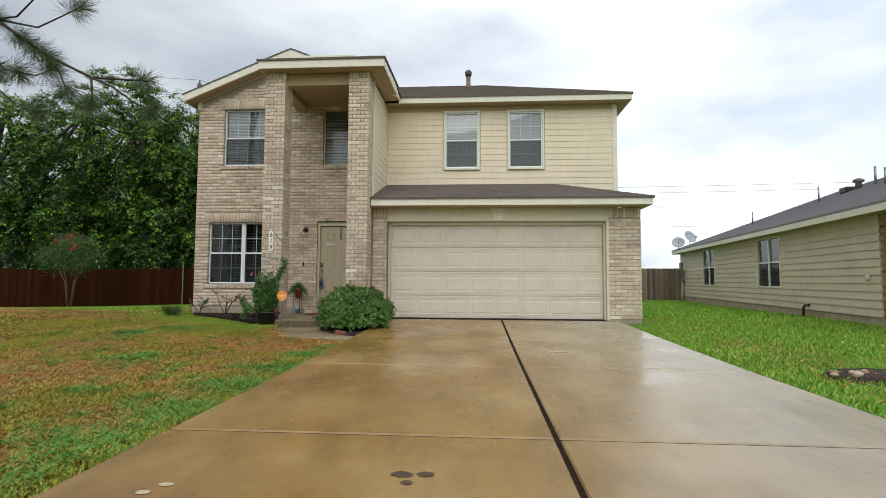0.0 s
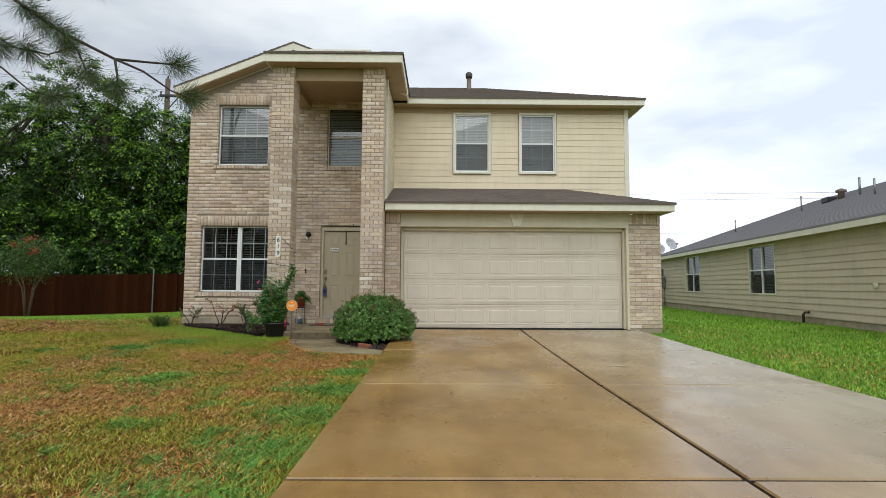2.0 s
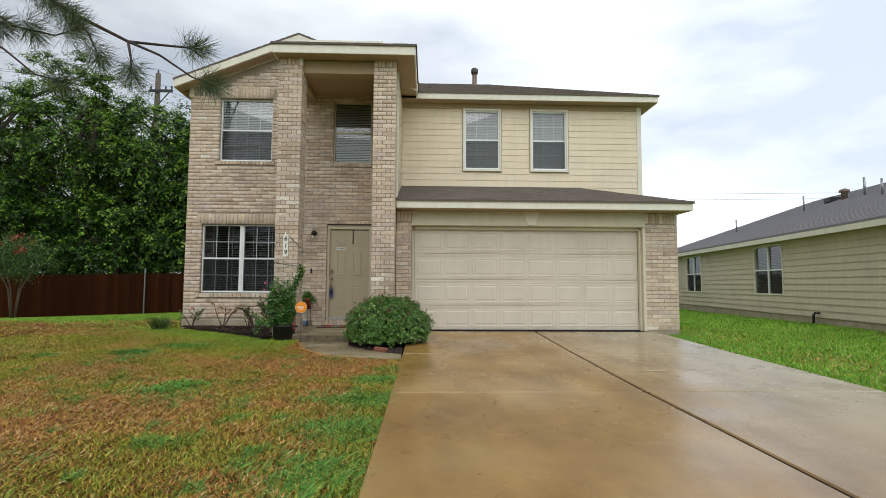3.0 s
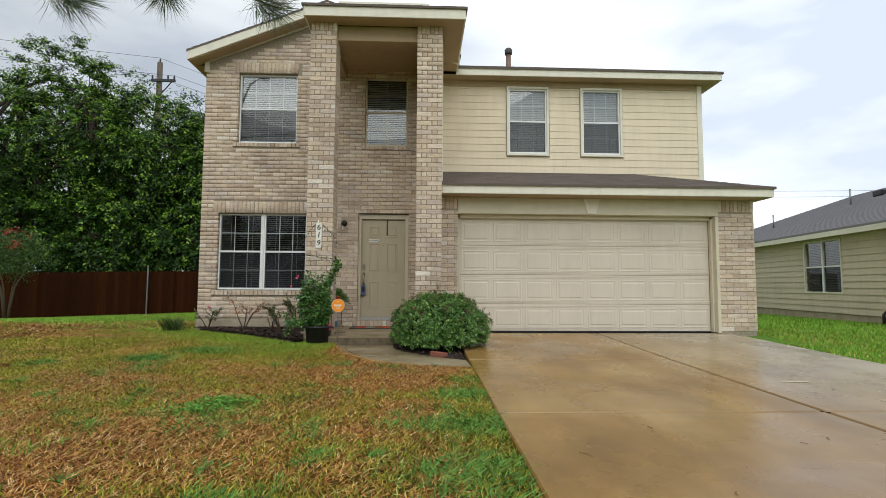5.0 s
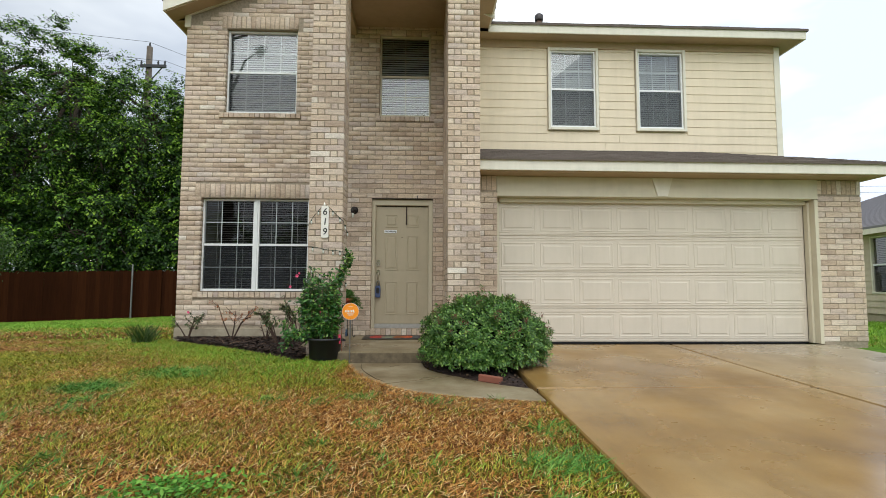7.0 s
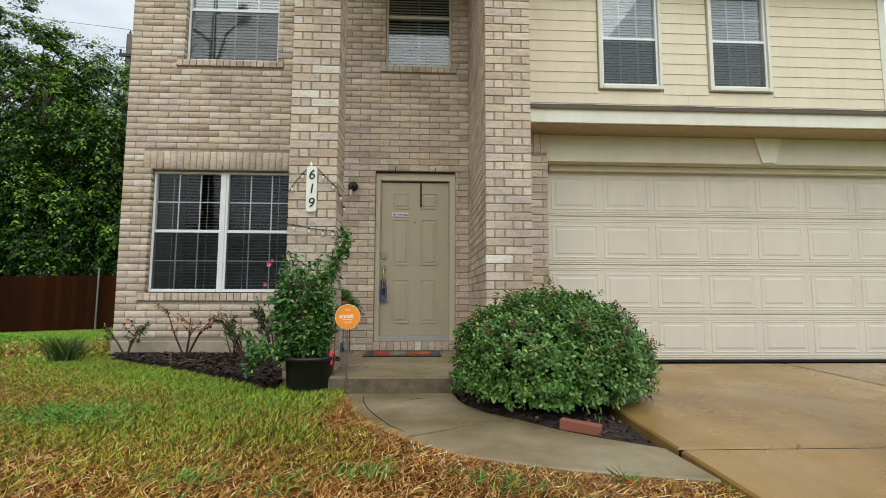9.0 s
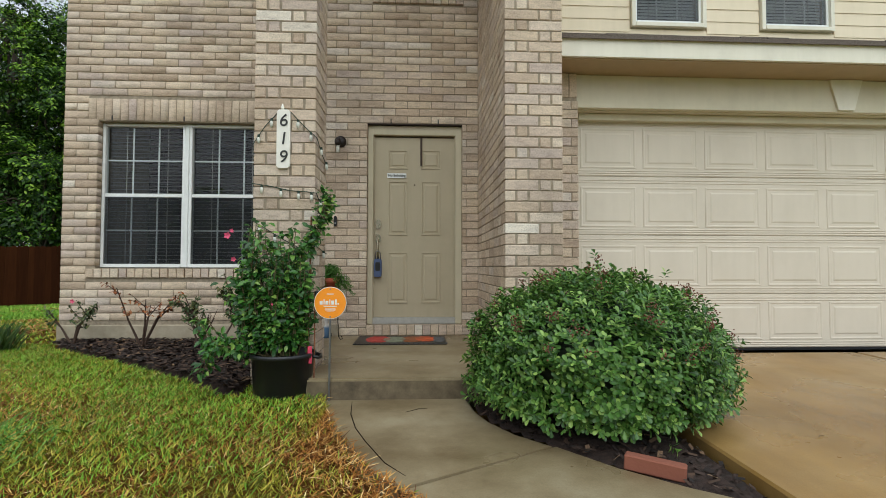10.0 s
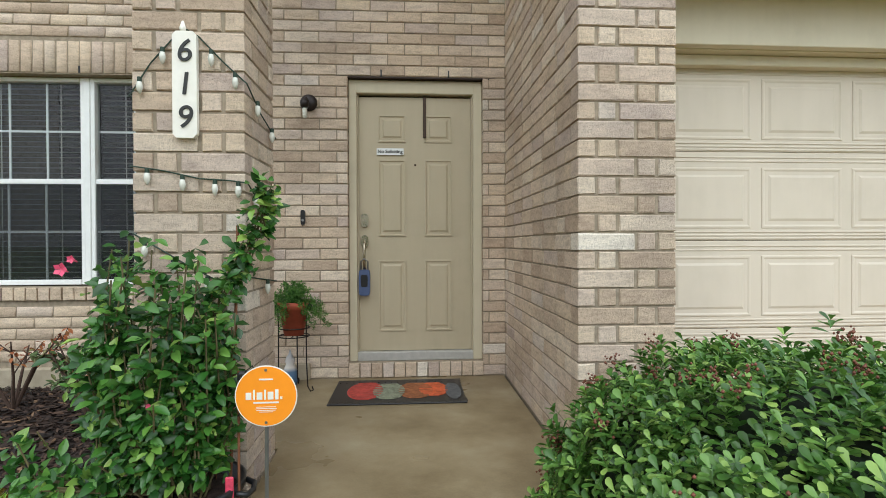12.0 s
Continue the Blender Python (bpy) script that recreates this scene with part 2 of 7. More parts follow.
def wall_holes(name, parent, material, x0, x1, z0, z1, y0, y1, holes=()):
    """A wall facing the street, with rectangular holes right through it."""
    bm = bmesh.new()
    xs = sorted({x0, x1, *[v for h in holes for v in h[:2]]})
    zs = sorted({z0, z1, *[v for h in holes for v in h[2:]]})
    for xa, xb in zip(xs, xs[1:]):
        for za, zb in zip(zs, zs[1:]):
            xm, zm = (xa + xb) / 2, (za + zb) / 2
            if not any(h[0] < xm < h[1] and h[2] < zm < h[3] for h in holes):
                bm_box(bm, xa, xb, y0, y1, za, zb)
    bmesh.ops.remove_doubles(bm, verts=bm.verts[:], dist=0.0005)
    seen = {}
    for f in bm.faces[:]:
        key = tuple(round(v, 3) for v in f.calc_center_median())
        if key in seen:
            for g in (f, seen[key]):
                if g.is_valid:
                    bm.faces.remove(g)
        else:
            seen[key] = f
    return part(name, bm, material, parent)


W1, W2, W5 = (-6.77, -4.90, 0.75, 2.39), (-6.43, -5.165, 3.92, 5.47), (-3.69, -2.76, 3.90, 5.44)
DOOR_HOLE = (-3.80, -2.71, 0.12, 2.41)
BODY = 0.009
wall_front = wall_holes("wall", house, mortar, -7.13, -2.06, -0.3, 5.95, FRONT + BODY, FRONT + 0.25, [W1, W2, W5, DOOR_HOLE])
# gable piece above the left wall
bm = bmesh.new()
bm_prism(bm, [(-7.13, 5.95), (-2.06, 5.95), (-2.9, 6.28), (-4.5, 6.88), (-6.9, 5.96)], FRONT + BODY, FRONT + 0.2, "y")
part("gable", bm, mortar, house)
# concrete footing under the left wall
bm = bmesh.new()
bm_box(bm, -7.14, -4.1, FRONT - 0.03, FRONT + 0.2, -0.4, 0.13, 0.01)
part("footing", bm, concrete, house, "weathered concrete footing")
wall_column = box_part("column", house, mortar, -4.48 + BODY, -4.01 - BODY, 11.65 + BODY, 12.10 - BODY, -0.25, 5.66)
wall_wing = box_part("wing_wall", house, mortar, -2.535 + BODY, -2.065 - BODY, 11.70 + BODY, FRONT, -0.12, 5.66)
pier_left = box_part("garage_pier", house, mortar, -2.065, -1.735 - BODY, 12.34 + BODY, 12.75, -0.2, 2.58)
pier_right = box_part("garage_pier", house, mortar, 3.46 + BODY, 4.19 - BODY, 12.4 + BODY, 12.75, -0.3, 2.58)
# hidden walls that close the house
box_part("side_wall", house, siding, 4.0, 4.18, 12.75, 22.0, -0.3, 2.6)
box_part("side_wall", house, siding, 3.95, 4.08, 14.06, 22.0, 2.6, 5.6)
box_part("side_wall", house, mortar, -7.13, -6.98, 13.75, 22.0, -0.3, 5.9)
box_part("back_wall", house, siding, -7.13, 4.10, 22.0, 22.15, -0.3, 5.7)
wall_holes("upper_wall", house, siding, -2.06, 4.08, 2.5, 5.60, 14.02, 14.2, [(-0.45, 0.43, 3.90, 5.42), (1.27, 2.15, 3.90, 5.42)])
box_part("upper_side_wall", house, siding, -2.20, -2.075, 12.22, 14.1, 2.55, 5.66)

# lap siding boards, each a piece of its own
board_meshes = {}


def lap_board(parent, x0, x1, z0, height=0.19, y=14.0, along="x"):
    key = (round(x1 - x0, 3), height, along)
    if key not in board_meshes:
        bm = bmesh.new()
        n = x1 - x0
        pts = [(-0.018, 0.0), (-0.006, height + 0.012), (0.012, height + 0.012), (0.012, 0.0)]
        bm_prism(bm, pts, 0, n, "x")
        if along == "y":
            bmesh.ops.rotate(bm, verts=bm.verts[:], matrix=Matrix.Rotation(math.pi / 2, 3, "Z"))
        board_meshes[key] = mesh_of("siding_board", bm, siding)
    ob = new("siding_board", board_meshes[key])
    ob.parent = parent
    ob.location = (x0, y, z0) if along == "x" else (y, x0, z0)
    return ob


upper = thing("siding", "cream lap siding boards of the upper storey", "siding")
upper.parent = house
for key in ("label", "category"):
    del upper[key]
z = 2.97
row = 0
while z < 5.5:
    spans = [(-2.05, 3.99)]
    for a, b, za, zb in ((-0.52, 0.50, 3.82, 5.49), (1.20, 2.22, 3.82, 5.49)):
        if z + 0.19 > za + 0.02 and z < zb - 0.02:
            spans = [s for p, q in spans for s in ((p, min(q, a)), (max(p, b), q)) if s[1] - s[0] > 0.05]
    for p, q in spans:
        if row in (3, 4, 1) and q - p > 3:
            cut = -0.2 + row * 0.27
            lap_board(upper, p, cut - 0.002, z), lap_board(upper, cut + 0.002, q, z)
        else:
            lap_board(upper, p, q, z)
    z += 0.163
    row += 1
z = 2.97
while z < 5.5:
    # boards on the side of the porch tower, facing the garage
    lap_board(upper, 12.3, 13.98, z, y=-2.062, along="y")
    z += 0.163
box_part("corner_trim", house, trim_paint, 3.99, 4.11, 13.97, 14.06, 2.75, 5.58, 0.004)
box_part("corner_trim", house, trim_paint, -2.09, -2.035, 12.215, 12.30, 2.7, 5.66, 0.004)
box_part("frieze_board", house, soffit_paint, -2.05, 3.99, 13.96, 14.0, 5.46, 5.60)

# eaves and roofs
SLOPE = 0.45
bm = bmesh.new()
bm_box(bm, -1.69, 4.42, 13.645, 13.675, 5.595, 5.765, 0.004)
part("fascia", bm, trim_paint, house)
bm = bmesh.new()
bm_box(bm, 4.395, 4.425, 13.676, 22.4, 5.595, 5.765, 0.004)
part("fascia", bm, trim_paint, house)
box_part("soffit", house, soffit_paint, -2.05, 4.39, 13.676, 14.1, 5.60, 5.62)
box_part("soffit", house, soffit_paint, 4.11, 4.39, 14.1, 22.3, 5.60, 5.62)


def roof_plane(name, a, b, c, d, thick=0.035):
    """A roof plane with its lower edge a-b and upper edge d-c, laid in shingle courses."""
    a, b, c, d = map(Vector, (a, b, c, d))
    bm = bmesh.new()
    bm_slab(bm, a, b, c, d, thick)
    base = part(name, bm, shingle, house)
    n = (b - a).cross(d - a).normalized()
    if n.z < 0:
        n = -n
    rows = max(2, int(((d - a).length) / 0.145))
    rnd = random.Random(len(name) * 7 + rows)
    vs, fs = [], []
    for r in range(rows):
        k0, k1 = r / rows, min(1, (r + 1.12) / rows)
        l0, r0, l1, r1 = a.lerp(d, k0), b.lerp(c, k0), a.lerp(d, k1), b.lerp(c, k1)
        width = (r0 - l0).length
        u = 0.0
        while u < width - 0.01:
            w = min(rnd.uniform(0.16, 0.34), width - u)
            f0, f1 = u / width, min(1, (u + w - 0.006) / width)
            h0 = rnd.uniform(0.007, 0.014)
            p = [l0.lerp(r0, f0) + n * h0, l0.lerp(r0, f1) + n * h0, l1.lerp(r1, f1) + n * 0.002, l1.lerp(r1, f0) + n * 0.002, l0.lerp(r0, f0) + n * 0.0005, l0.lerp(r0, f1) + n * 0.0005]
            i = len(vs)
            vs += [tuple(q) for q in p]
            fs += [(i, i + 1, i + 2, i + 3), (i + 4, i + 5, i + 1, i)]
            u += w
    ob = quads("shingles", np.array(vs), np.array(fs), shingle, base)
    tagged(ob, kind="stuff")
    return base


RZ = 5.775
roof_plane("roof", (-1.7, 13.62, RZ), (4.45, 13.62, RZ), (0.6, 18.0, RZ + 4.38 * SLOPE), (-4.5, 18.0, RZ + 4.38 * SLOPE))
roof_plane("roof", (4.45, 13.62, RZ), (4.45, 22.4, RZ), (0.6, 18.01, RZ + 4.38 * SLOPE), (0.6, 18.0, RZ + 4.38 * SLOPE))
roof_plane("roof", (4.45, 22.4, RZ), (-7.4, 22.4, RZ), (-4.5, 18.0, RZ + 4.38 * SLOPE), (0.6, 18.0, RZ + 4.38 * SLOPE))
# gable over the brick front, its ridge running back
GA = (-4.5, 6.97)
roof_plane("roof", (-7.42, 13.15, 5.80), (-7.42, 22.4, 5.80), (GA[0], 18.0, GA[1]), (GA[0], 13.15, GA[1]))
roof_plane("roof", (-1.62, 18.0, 5.82), (-1.62, 13.15, 5.82), (GA[0], 13.15, GA[1]), (GA[0], 18.0, GA[1]))
for xa, xb in ((-7.40, GA[0]), (-1.64, GA[0])):
    bm = bmesh.new()
    za, zb = 5.79, GA[1] - 0.01
    bm_prism(bm, [(xa, za), (xb, zb), (xb, zb - 0.2), (xa, za - 0.2)], 13.16, 13.19, "y")
    part("fascia", bm, trim_paint, house)
bm = bmesh.new()
bm_box(bm, -7.40, -7.37, 13.19, 22.3, 5.59, 5.79)
part("fascia", bm, trim_paint, house)
bm = bmesh.new()
bm_prism(bm, [(-7.37, 5.61), (GA[0], 6.77), (GA[0], 6.74), (-7.37, 5.58)], 13.19, 13.52, "y")
part("soffit", bm, soffit_paint, house)
box_part("soffit", house, soffit_paint, -7.37, -7.13, 13.52, 22.3, 5.59, 5.61)
bm = bmesh.new()
bm_prism(bm, [(-7.16, 5.46), (-7.06, 5.46), (-7.06, 5.68), (-4.9, 6.54), (-4.9, 6.68), (-7.16, 5.70)], 13.46, 13.495, "y")
part("rake_trim", bm, frieze_paint, house)
# porch roof
bm = bmesh.new()
bm_box(bm, -4.57, -1.66, 11.40, 11.43, 5.665, 5.865, 0.004)
part("fascia", bm, trim_paint, house)
bm = bmesh.new()
bm_box(bm, -1.69, -1.66, 11.431, 13.64, 5.665, 5.865, 0.004)
part("fascia", bm, trim_paint, house)
bm = bmesh.new()
bm_box(bm, -4.57, -4.54, 11.431, 13.2, 5.665, 5.865, 0.004)
part("fascia", bm, trim_paint, house)
bm = bmesh.new()
bm_box(bm, -3.95, -2.33, 11.42, 11.56, 5.885, 5.955, 0.01)
part("ridge_cap", bm, trim_paint, house)
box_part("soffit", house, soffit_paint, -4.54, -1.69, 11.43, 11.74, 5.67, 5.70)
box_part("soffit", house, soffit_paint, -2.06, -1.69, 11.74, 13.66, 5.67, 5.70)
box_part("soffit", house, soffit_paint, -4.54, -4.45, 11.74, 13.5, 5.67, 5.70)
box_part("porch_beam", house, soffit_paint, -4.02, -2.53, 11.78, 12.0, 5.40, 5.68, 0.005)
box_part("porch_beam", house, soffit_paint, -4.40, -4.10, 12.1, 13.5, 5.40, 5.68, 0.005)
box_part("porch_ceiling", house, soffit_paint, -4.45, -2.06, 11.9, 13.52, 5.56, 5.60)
roof_plane("roof", (-4.60, 11.37, 5.875), (-1.63, 11.37, 5.875), (-1.63, 13.4, 5.93), (-4.60, 13.4, 6.1))

# garage eave and its hipped roof
bm = bmesh.new()
bm_box(bm, -2.05, 4.35, 12.0, 12.03, 2.60, 2.775, 0.004)
part("fascia", bm, trim_paint, house)
bm = bmesh.new()
bm_box(bm, 4.32, 4.35, 12.031, 22.0, 2.60, 2.775, 0.004)
part("fascia", bm, trim_paint, house)
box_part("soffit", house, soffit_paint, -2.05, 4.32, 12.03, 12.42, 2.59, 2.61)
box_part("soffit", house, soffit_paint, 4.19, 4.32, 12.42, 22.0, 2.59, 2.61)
roof_plane("garage_roof", (-2.06, 11.97, 2.785), (4.38, 11.97, 2.785), (2.36, 13.99, 3.46), (-2.06, 13.99, 3.46))
roof_plane("garage_roof", (4.38, 11.97, 2.785), (4.38, 14.0, 2.785), (4.08, 14.0, 2.9), (2.36, 13.99, 3.46))
box_part("frieze_board", house, frieze_paint, -1.735, 3.46, 12.385, 12.45, 2.275, 2.588, 0.004)
box_part("door_head", house, frieze_paint, -1.735, 3.46, 12.45, 12.66, 2.268, 2.30, 0.003)
bm = bmesh.new()
bm_prism(bm, [(0.745, 2.585), (1.075, 2.585), (0.99, 2.29), (0.83, 2.29)], 12.36, 12.384, "y")
part("keystone", bm, trim_paint, house)
box_part("door_jamb", house, frieze_paint, -1.735, -1.672, 12.57, 12.66, -0.03, 2.267, 0.004)
box_part("door_jamb", house, frieze_paint, 3.40, 3.46, 12.39, 12.66, -0.03, 2.267, 0.004)
box_part("door_stop", house, frieze_paint, 3.362, 3.40, 12.50, 12.595, -0.03, 2.235, 0.004)
box_part("door_stop", house, frieze_paint, -1.672, 3.362, 12.52, 12.595, 2.2, 2.267, 0.006)

# garage door: four sections of eight raised panels
GD = (-1.668, 3.36)
GY = 12.60
garage_door = new("garage_door")
garage_door.parent = house
SECTIONS = (-0.018, 0.512, 1.088, 1.667, 2.235)
for z0, z1 in zip(SECTIONS, SECTIONS[1:]):
    bm = bmesh.new()
    bm_box(bm, GD[0], GD[1], GY, GY + 0.045, z0, z1 - 0.003, 0.004)
    section = part("door_section", bm, garage_paint, garage_door)
    for g in (0.014, 0.034, 0.056, z1 - z0 - 0.062, z1 - z0 - 0.036):
        box_part("ridge", section, garage_paint, GD[0] + 0.004, GD[1] - 0.004, GY - 0.005, GY + 0.001, z0 + g - 0.007, z0 + g + 0.005, 0.003)
    pw = (GD[1] - GD[0]) / 8
    for k in range(8):
        xa, xb = GD[0] + k * pw + 0.035, GD[0] + (k + 1) * pw - 0.035
        za, zb = z0 + 0.078, z0 + 0.475 if z0 > 0 else z0 + 0.452
        bm = bmesh.new()
        # a shallow sunk border round a raised field
        def ring(d, y):
            return [bm.verts.new(p) for p in ((xa + d, y, za + d), (xb - d, y, za + d), (xb - d, y, zb - d), (xa + d, y, zb - d))]
        rings = [ring(0, GY + 0.001), ring(0.003, GY - 0.0045), ring(0.013, GY - 0.0055), ring(0.024, GY - 0.0012), ring(0.048, GY - 0.0014), ring(0.064, GY - 0.0075)]
        for r0, r1 in zip(rings, rings[1:]):
            for q in range(4):
                bm.faces.new((r0[q], r0[(q + 1) % 4], r1[(q + 1) % 4], r1[q]))
        bm.faces.new(rings[-1])
        part("panel", bm, garage_paint, section)
box_part("bottom_seal", garage_door, black_plastic, GD[0], GD[1], GY + 0.004, GY + 0.04, -0.045, -0.012)
box_part("interior", house, mortar, -2.0, 4.0, 13.2, 13.3, -0.3, 2.5)
# near-black sheets behind the windows: the rooms' shade put into the colour
room = plain("room_shade_dark", rgb(34, 32, 30), 0.9)
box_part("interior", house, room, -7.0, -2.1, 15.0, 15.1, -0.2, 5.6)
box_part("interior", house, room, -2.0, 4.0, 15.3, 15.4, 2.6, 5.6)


# ---- windows and doors of the house ----
def glass(name, ior):
    m = bpy.data.materials.new(name)
    m.use_nodes = True
    n, l = m.node_tree.nodes, m.node_tree.links
    n.clear()
    out, mx = n.new("ShaderNodeOutputMaterial"), n.new("ShaderNodeMixShader")
    tr, gl, fr = n.new("ShaderNodeBsdfTransparent"), n.new("ShaderNodeBsdfGlossy"), n.new("ShaderNodeFresnel")
    tr.inputs["Color"].default_value = (0.86, 0.9, 0.9, 1)
    gl.inputs["Roughness"].default_value = 0.01
    fr.inputs["IOR"].default_value = ior
    l.new(fr.outputs[0], mx.inputs[0]), l.new(tr.outputs[0], mx.inputs[1]), l.new(gl.outputs[0], mx.inputs[2])
    l.new(mx.outputs[0], out.inputs["Surface"])

    class Holder:
        pass
    h = Holder()
    h.m = m
    return h


pane_glass = glass("window_glass", 2.3)
low_glass = glass("ground_floor_glass", 1.6)
porch_glass = glass("porch_window_glass", 1.9)
blind_white = plain("blind_white", rgb(214, 216, 212), 0.5, 0, 0.03)
blind_grey = plain("blind_grey", rgb(168, 165, 158), 0.5, 0, 0.05)
screen_mesh = Mat("insect_screen", 0.8)
screen_mesh.color(rgb(40, 44, 48))
screen_mesh.b.inputs["Alpha"].default_value = 0.24


def window(x0, x1, z0, z1, y, cols=3, twin=False, slats="white", tilt=55, screen=True, trim=None, host=None, frame_mat=None, glazing=None):
    """A single-hung window, or a pair side by side, with muntin grids and blinds. y: the front of its frame."""
    host = host or house
    fm = frame_mat or white_vinyl
    win = new("window")
    win.parent = host
    if trim:
        bm = bmesh.new()
        t = 0.05
        bm_box(bm, x0 - t, x0, y - 0.04, y + 0.03, z0 - t, z1 + t, 0.003)
        bm_box(bm, x1, x1 + t, y - 0.04, y + 0.03, z0 - t, z1 + t, 0.003)
        bm_box(bm, x0, x1, y - 0.042, y + 0.03, z1, z1 + t, 0.003)
        bm_box(bm, x0, x1, y - 0.05, y + 0.03, z0 - t, z0, 0.003)
        part("casing", bm, trim, win)
    bays = [(x0, x1)] if not twin else [(x0, (x0 + x1) / 2 - 0.022), ((x0 + x1) / 2 + 0.022, x1)]
    if twin:
        box_part("mullion", win, fm, bays[0][1], bays[1][0], y - 0.008, y + 0.07, z0, z1, 0.004)
    for a, b in bays:
        bm = bmesh.new()
        f = 0.032
        bm_box(bm, a, a + f, y, y + 0.075, z0, z1, 0.004), bm_box(bm, b - f, b, y, y + 0.075, z0, z1, 0.004)
        bm_box(bm, a + f, b - f, y, y + 0.075, z1 - f, z1, 0.004), bm_box(bm, a + f, b - f, y - 0.008, y + 0.075, z0, z0 + f + 0.008, 0.004)
        part("window_frame", bm, fm, win)
        zm = (z0 + z1) / 2
        box_part("meeting_rail", win, fm, a + f, b - f, y + 0.01, y + 0.06, zm - 0.02, zm + 0.02, 0.004)
        for lo, hi, yy in ((zm + 0.02, z1 - f, y + 0.045), (z0 + f + 0.008, zm - 0.02, y + 0.025)):
            ob = quads("pane", np.array([(a + f, yy, lo), (b - f, yy, lo), (b - f, yy, hi), (a + f, yy, hi)]), np.array([(0, 1, 2, 3)]), glazing or pane_glass, win)
            ob.visible_shadow = False
            for k in range(1, cols):
                xm = a + f + (b - a - 2 * f) * k / cols
                box_part("muntin", win, fm, xm - 0.008, xm + 0.008, yy + 0.006, yy + 0.014, lo, hi)
            box_part("muntin", win, fm, a + f, b - f, yy + 0.0065, yy + 0.0135, (lo + hi) / 2 - 0.008, (lo + hi) / 2 + 0.008)
        if screen:
            box_part("insect_screen", win, screen_mesh, a + f, b - f, y + 0.012, y + 0.013, z0 + f, zm - 0.02)
        for xx in (a + 0.12, b - 0.12):
            box_part("latch", win, black_plastic, xx - 0.012, xx + 0.012, y + 0.004, y + 0.02, z0 + f + 0.008, z0 + f + 0.026)
        vs, fs = [], []
        zz, ca, sa = z0 + 0.05, math.cos(radians(tilt)), math.sin(radians(tilt))
        rnd = random.Random(int(abs(a) * 100))
        while zz < z1 - 0.03:
            i = len(vs)
            d = 0.025
            sag = rnd.uniform(-0.002, 0.002)
            vs += [(a + f, y + 0.11 - d * ca, zz - d * sa + sag), (b - f, y + 0.11 - d * ca, zz - d * sa), (b - f, y + 0.11, zz + 0.004), (a + f, y + 0.11, zz + 0.004 + sag),
                   (b - f, y + 0.11 + d * ca, zz + d * sa), (a + f, y + 0.11 + d * ca, zz + d * sa + sag)]
            fs += [(i, i + 1, i + 2, i + 3), (i + 3, i + 2, i + 4, i + 5)]
            zz += 0.042
        tagged(quads("blind", np.array(vs), np.array(fs), blind_white if slats == "white" else blind_grey, win), kind="stuff")
        for k in (0.25, 0.75):
            xm = a + (b - a) * k
            box_part("blind_cord", win, blind_grey, xm - 0.004, xm + 0.004, y + 0.082, y + 0.084, z0 + 0.03, z1 - 0.03)
    return win


window(W1[0] + 0.004, W1[1] - 0.004, W1[2] + 0.01, W1[3] - 0.005, FRONT + 0.085, cols=3, twin=True, slats="grey", tilt=3, screen=True, glazing=low_glass)
window(W2[0] + 0.004, W2[1] - 0.004, W2[2] + 0.01, W2[3] - 0.005, FRONT + 0.085, cols=4, tilt=52)
window(W5[0] + 0.004, W5[1] - 0.004, W5[2] + 0.01, W5[3] - 0.005, FRONT + 0.085, cols=2, tilt=50, frame_mat=frieze_paint, screen=False, slats="white", glazing=porch_glass)
window(-0.45, 0.43, 3.90, 5.42, 13.985, cols=3, tilt=62, trim=trim_paint)
window(1.27, 2.15, 3.90, 5.42, 13.985, cols=3, tilt=62, trim=trim_paint)

# front door
brass = plain("aged_nickel", rgb(176, 166, 146), 0.25, 1.0)
frame_tan = painted("tan_frame_paint", rgb(200, 190, 164), 0.5, 0.05)
sill_grey = plain("sill_grey", rgb(176, 174, 168), 0.5, 0.2)
front_door = new("front_door")
front_door.parent = house
DX0, DX1, DZ0, DZ1, DY = -3.72, -2.80, 0.195, 2.275, 13.60
for xa, xb in ((DOOR_HOLE[0] + 0.004, DX0 - 0.012), (DX1 + 0.012, DOOR_HOLE[1] - 0.004)):
    box_part("door_jamb", front_door, frame_tan, xa, xb, FRONT + 0.05, DY + 0.05, DOOR_HOLE[2], 2.37, 0.006)
box_part("door_jamb", front_door, frame_tan, DOOR_HOLE[0] + 0.004, DOOR_HOLE[1] - 0.004, FRONT + 0.052, DY + 0.05, 2.292, 2.40, 0.006)
for xa, xb in ((DX0 - 0.012, DX0 + 0.0), (DX1, DX1 + 0.012)):
    box_part("door_stop", front_door, door_paint, xa, xb, FRONT + 0.085, DY + 0.06, DOOR_HOLE[2], 2.292, 0.003)
box_part("lintel", front_door, plain("rusty_lintel", rgb(58, 46, 42), 0.7, 0.3), DOOR_HOLE[0] - 0.1, DOOR_HOLE[1] + 0.1, FRONT + 0.004, FRONT + 0.06, 2.402, 2.412)
box_part("threshold", front_door, sill_grey, DX0 - 0.012, DX1 + 0.012, FRONT + 0.05, DY + 0.05, DZ0 - 0.075, DZ0 - 0.002, 0.006)
for x, z in ((DX0 + 0.19, 2.435), (DX1 - 0.19, 2.435), (-5.84, 2.42), (-6.62, 2.42)):
    box_part("weep_slot", house, black_plastic, x - 0.006, x + 0.006, FRONT - 0.003, FRONT + 0.03, z - 0.022, z + 0.03)
leaf = box_part("door_leaf", front_door, door_paint, DX0, DX1, DY, DY + 0.045, DZ0, DZ1, 0.003)
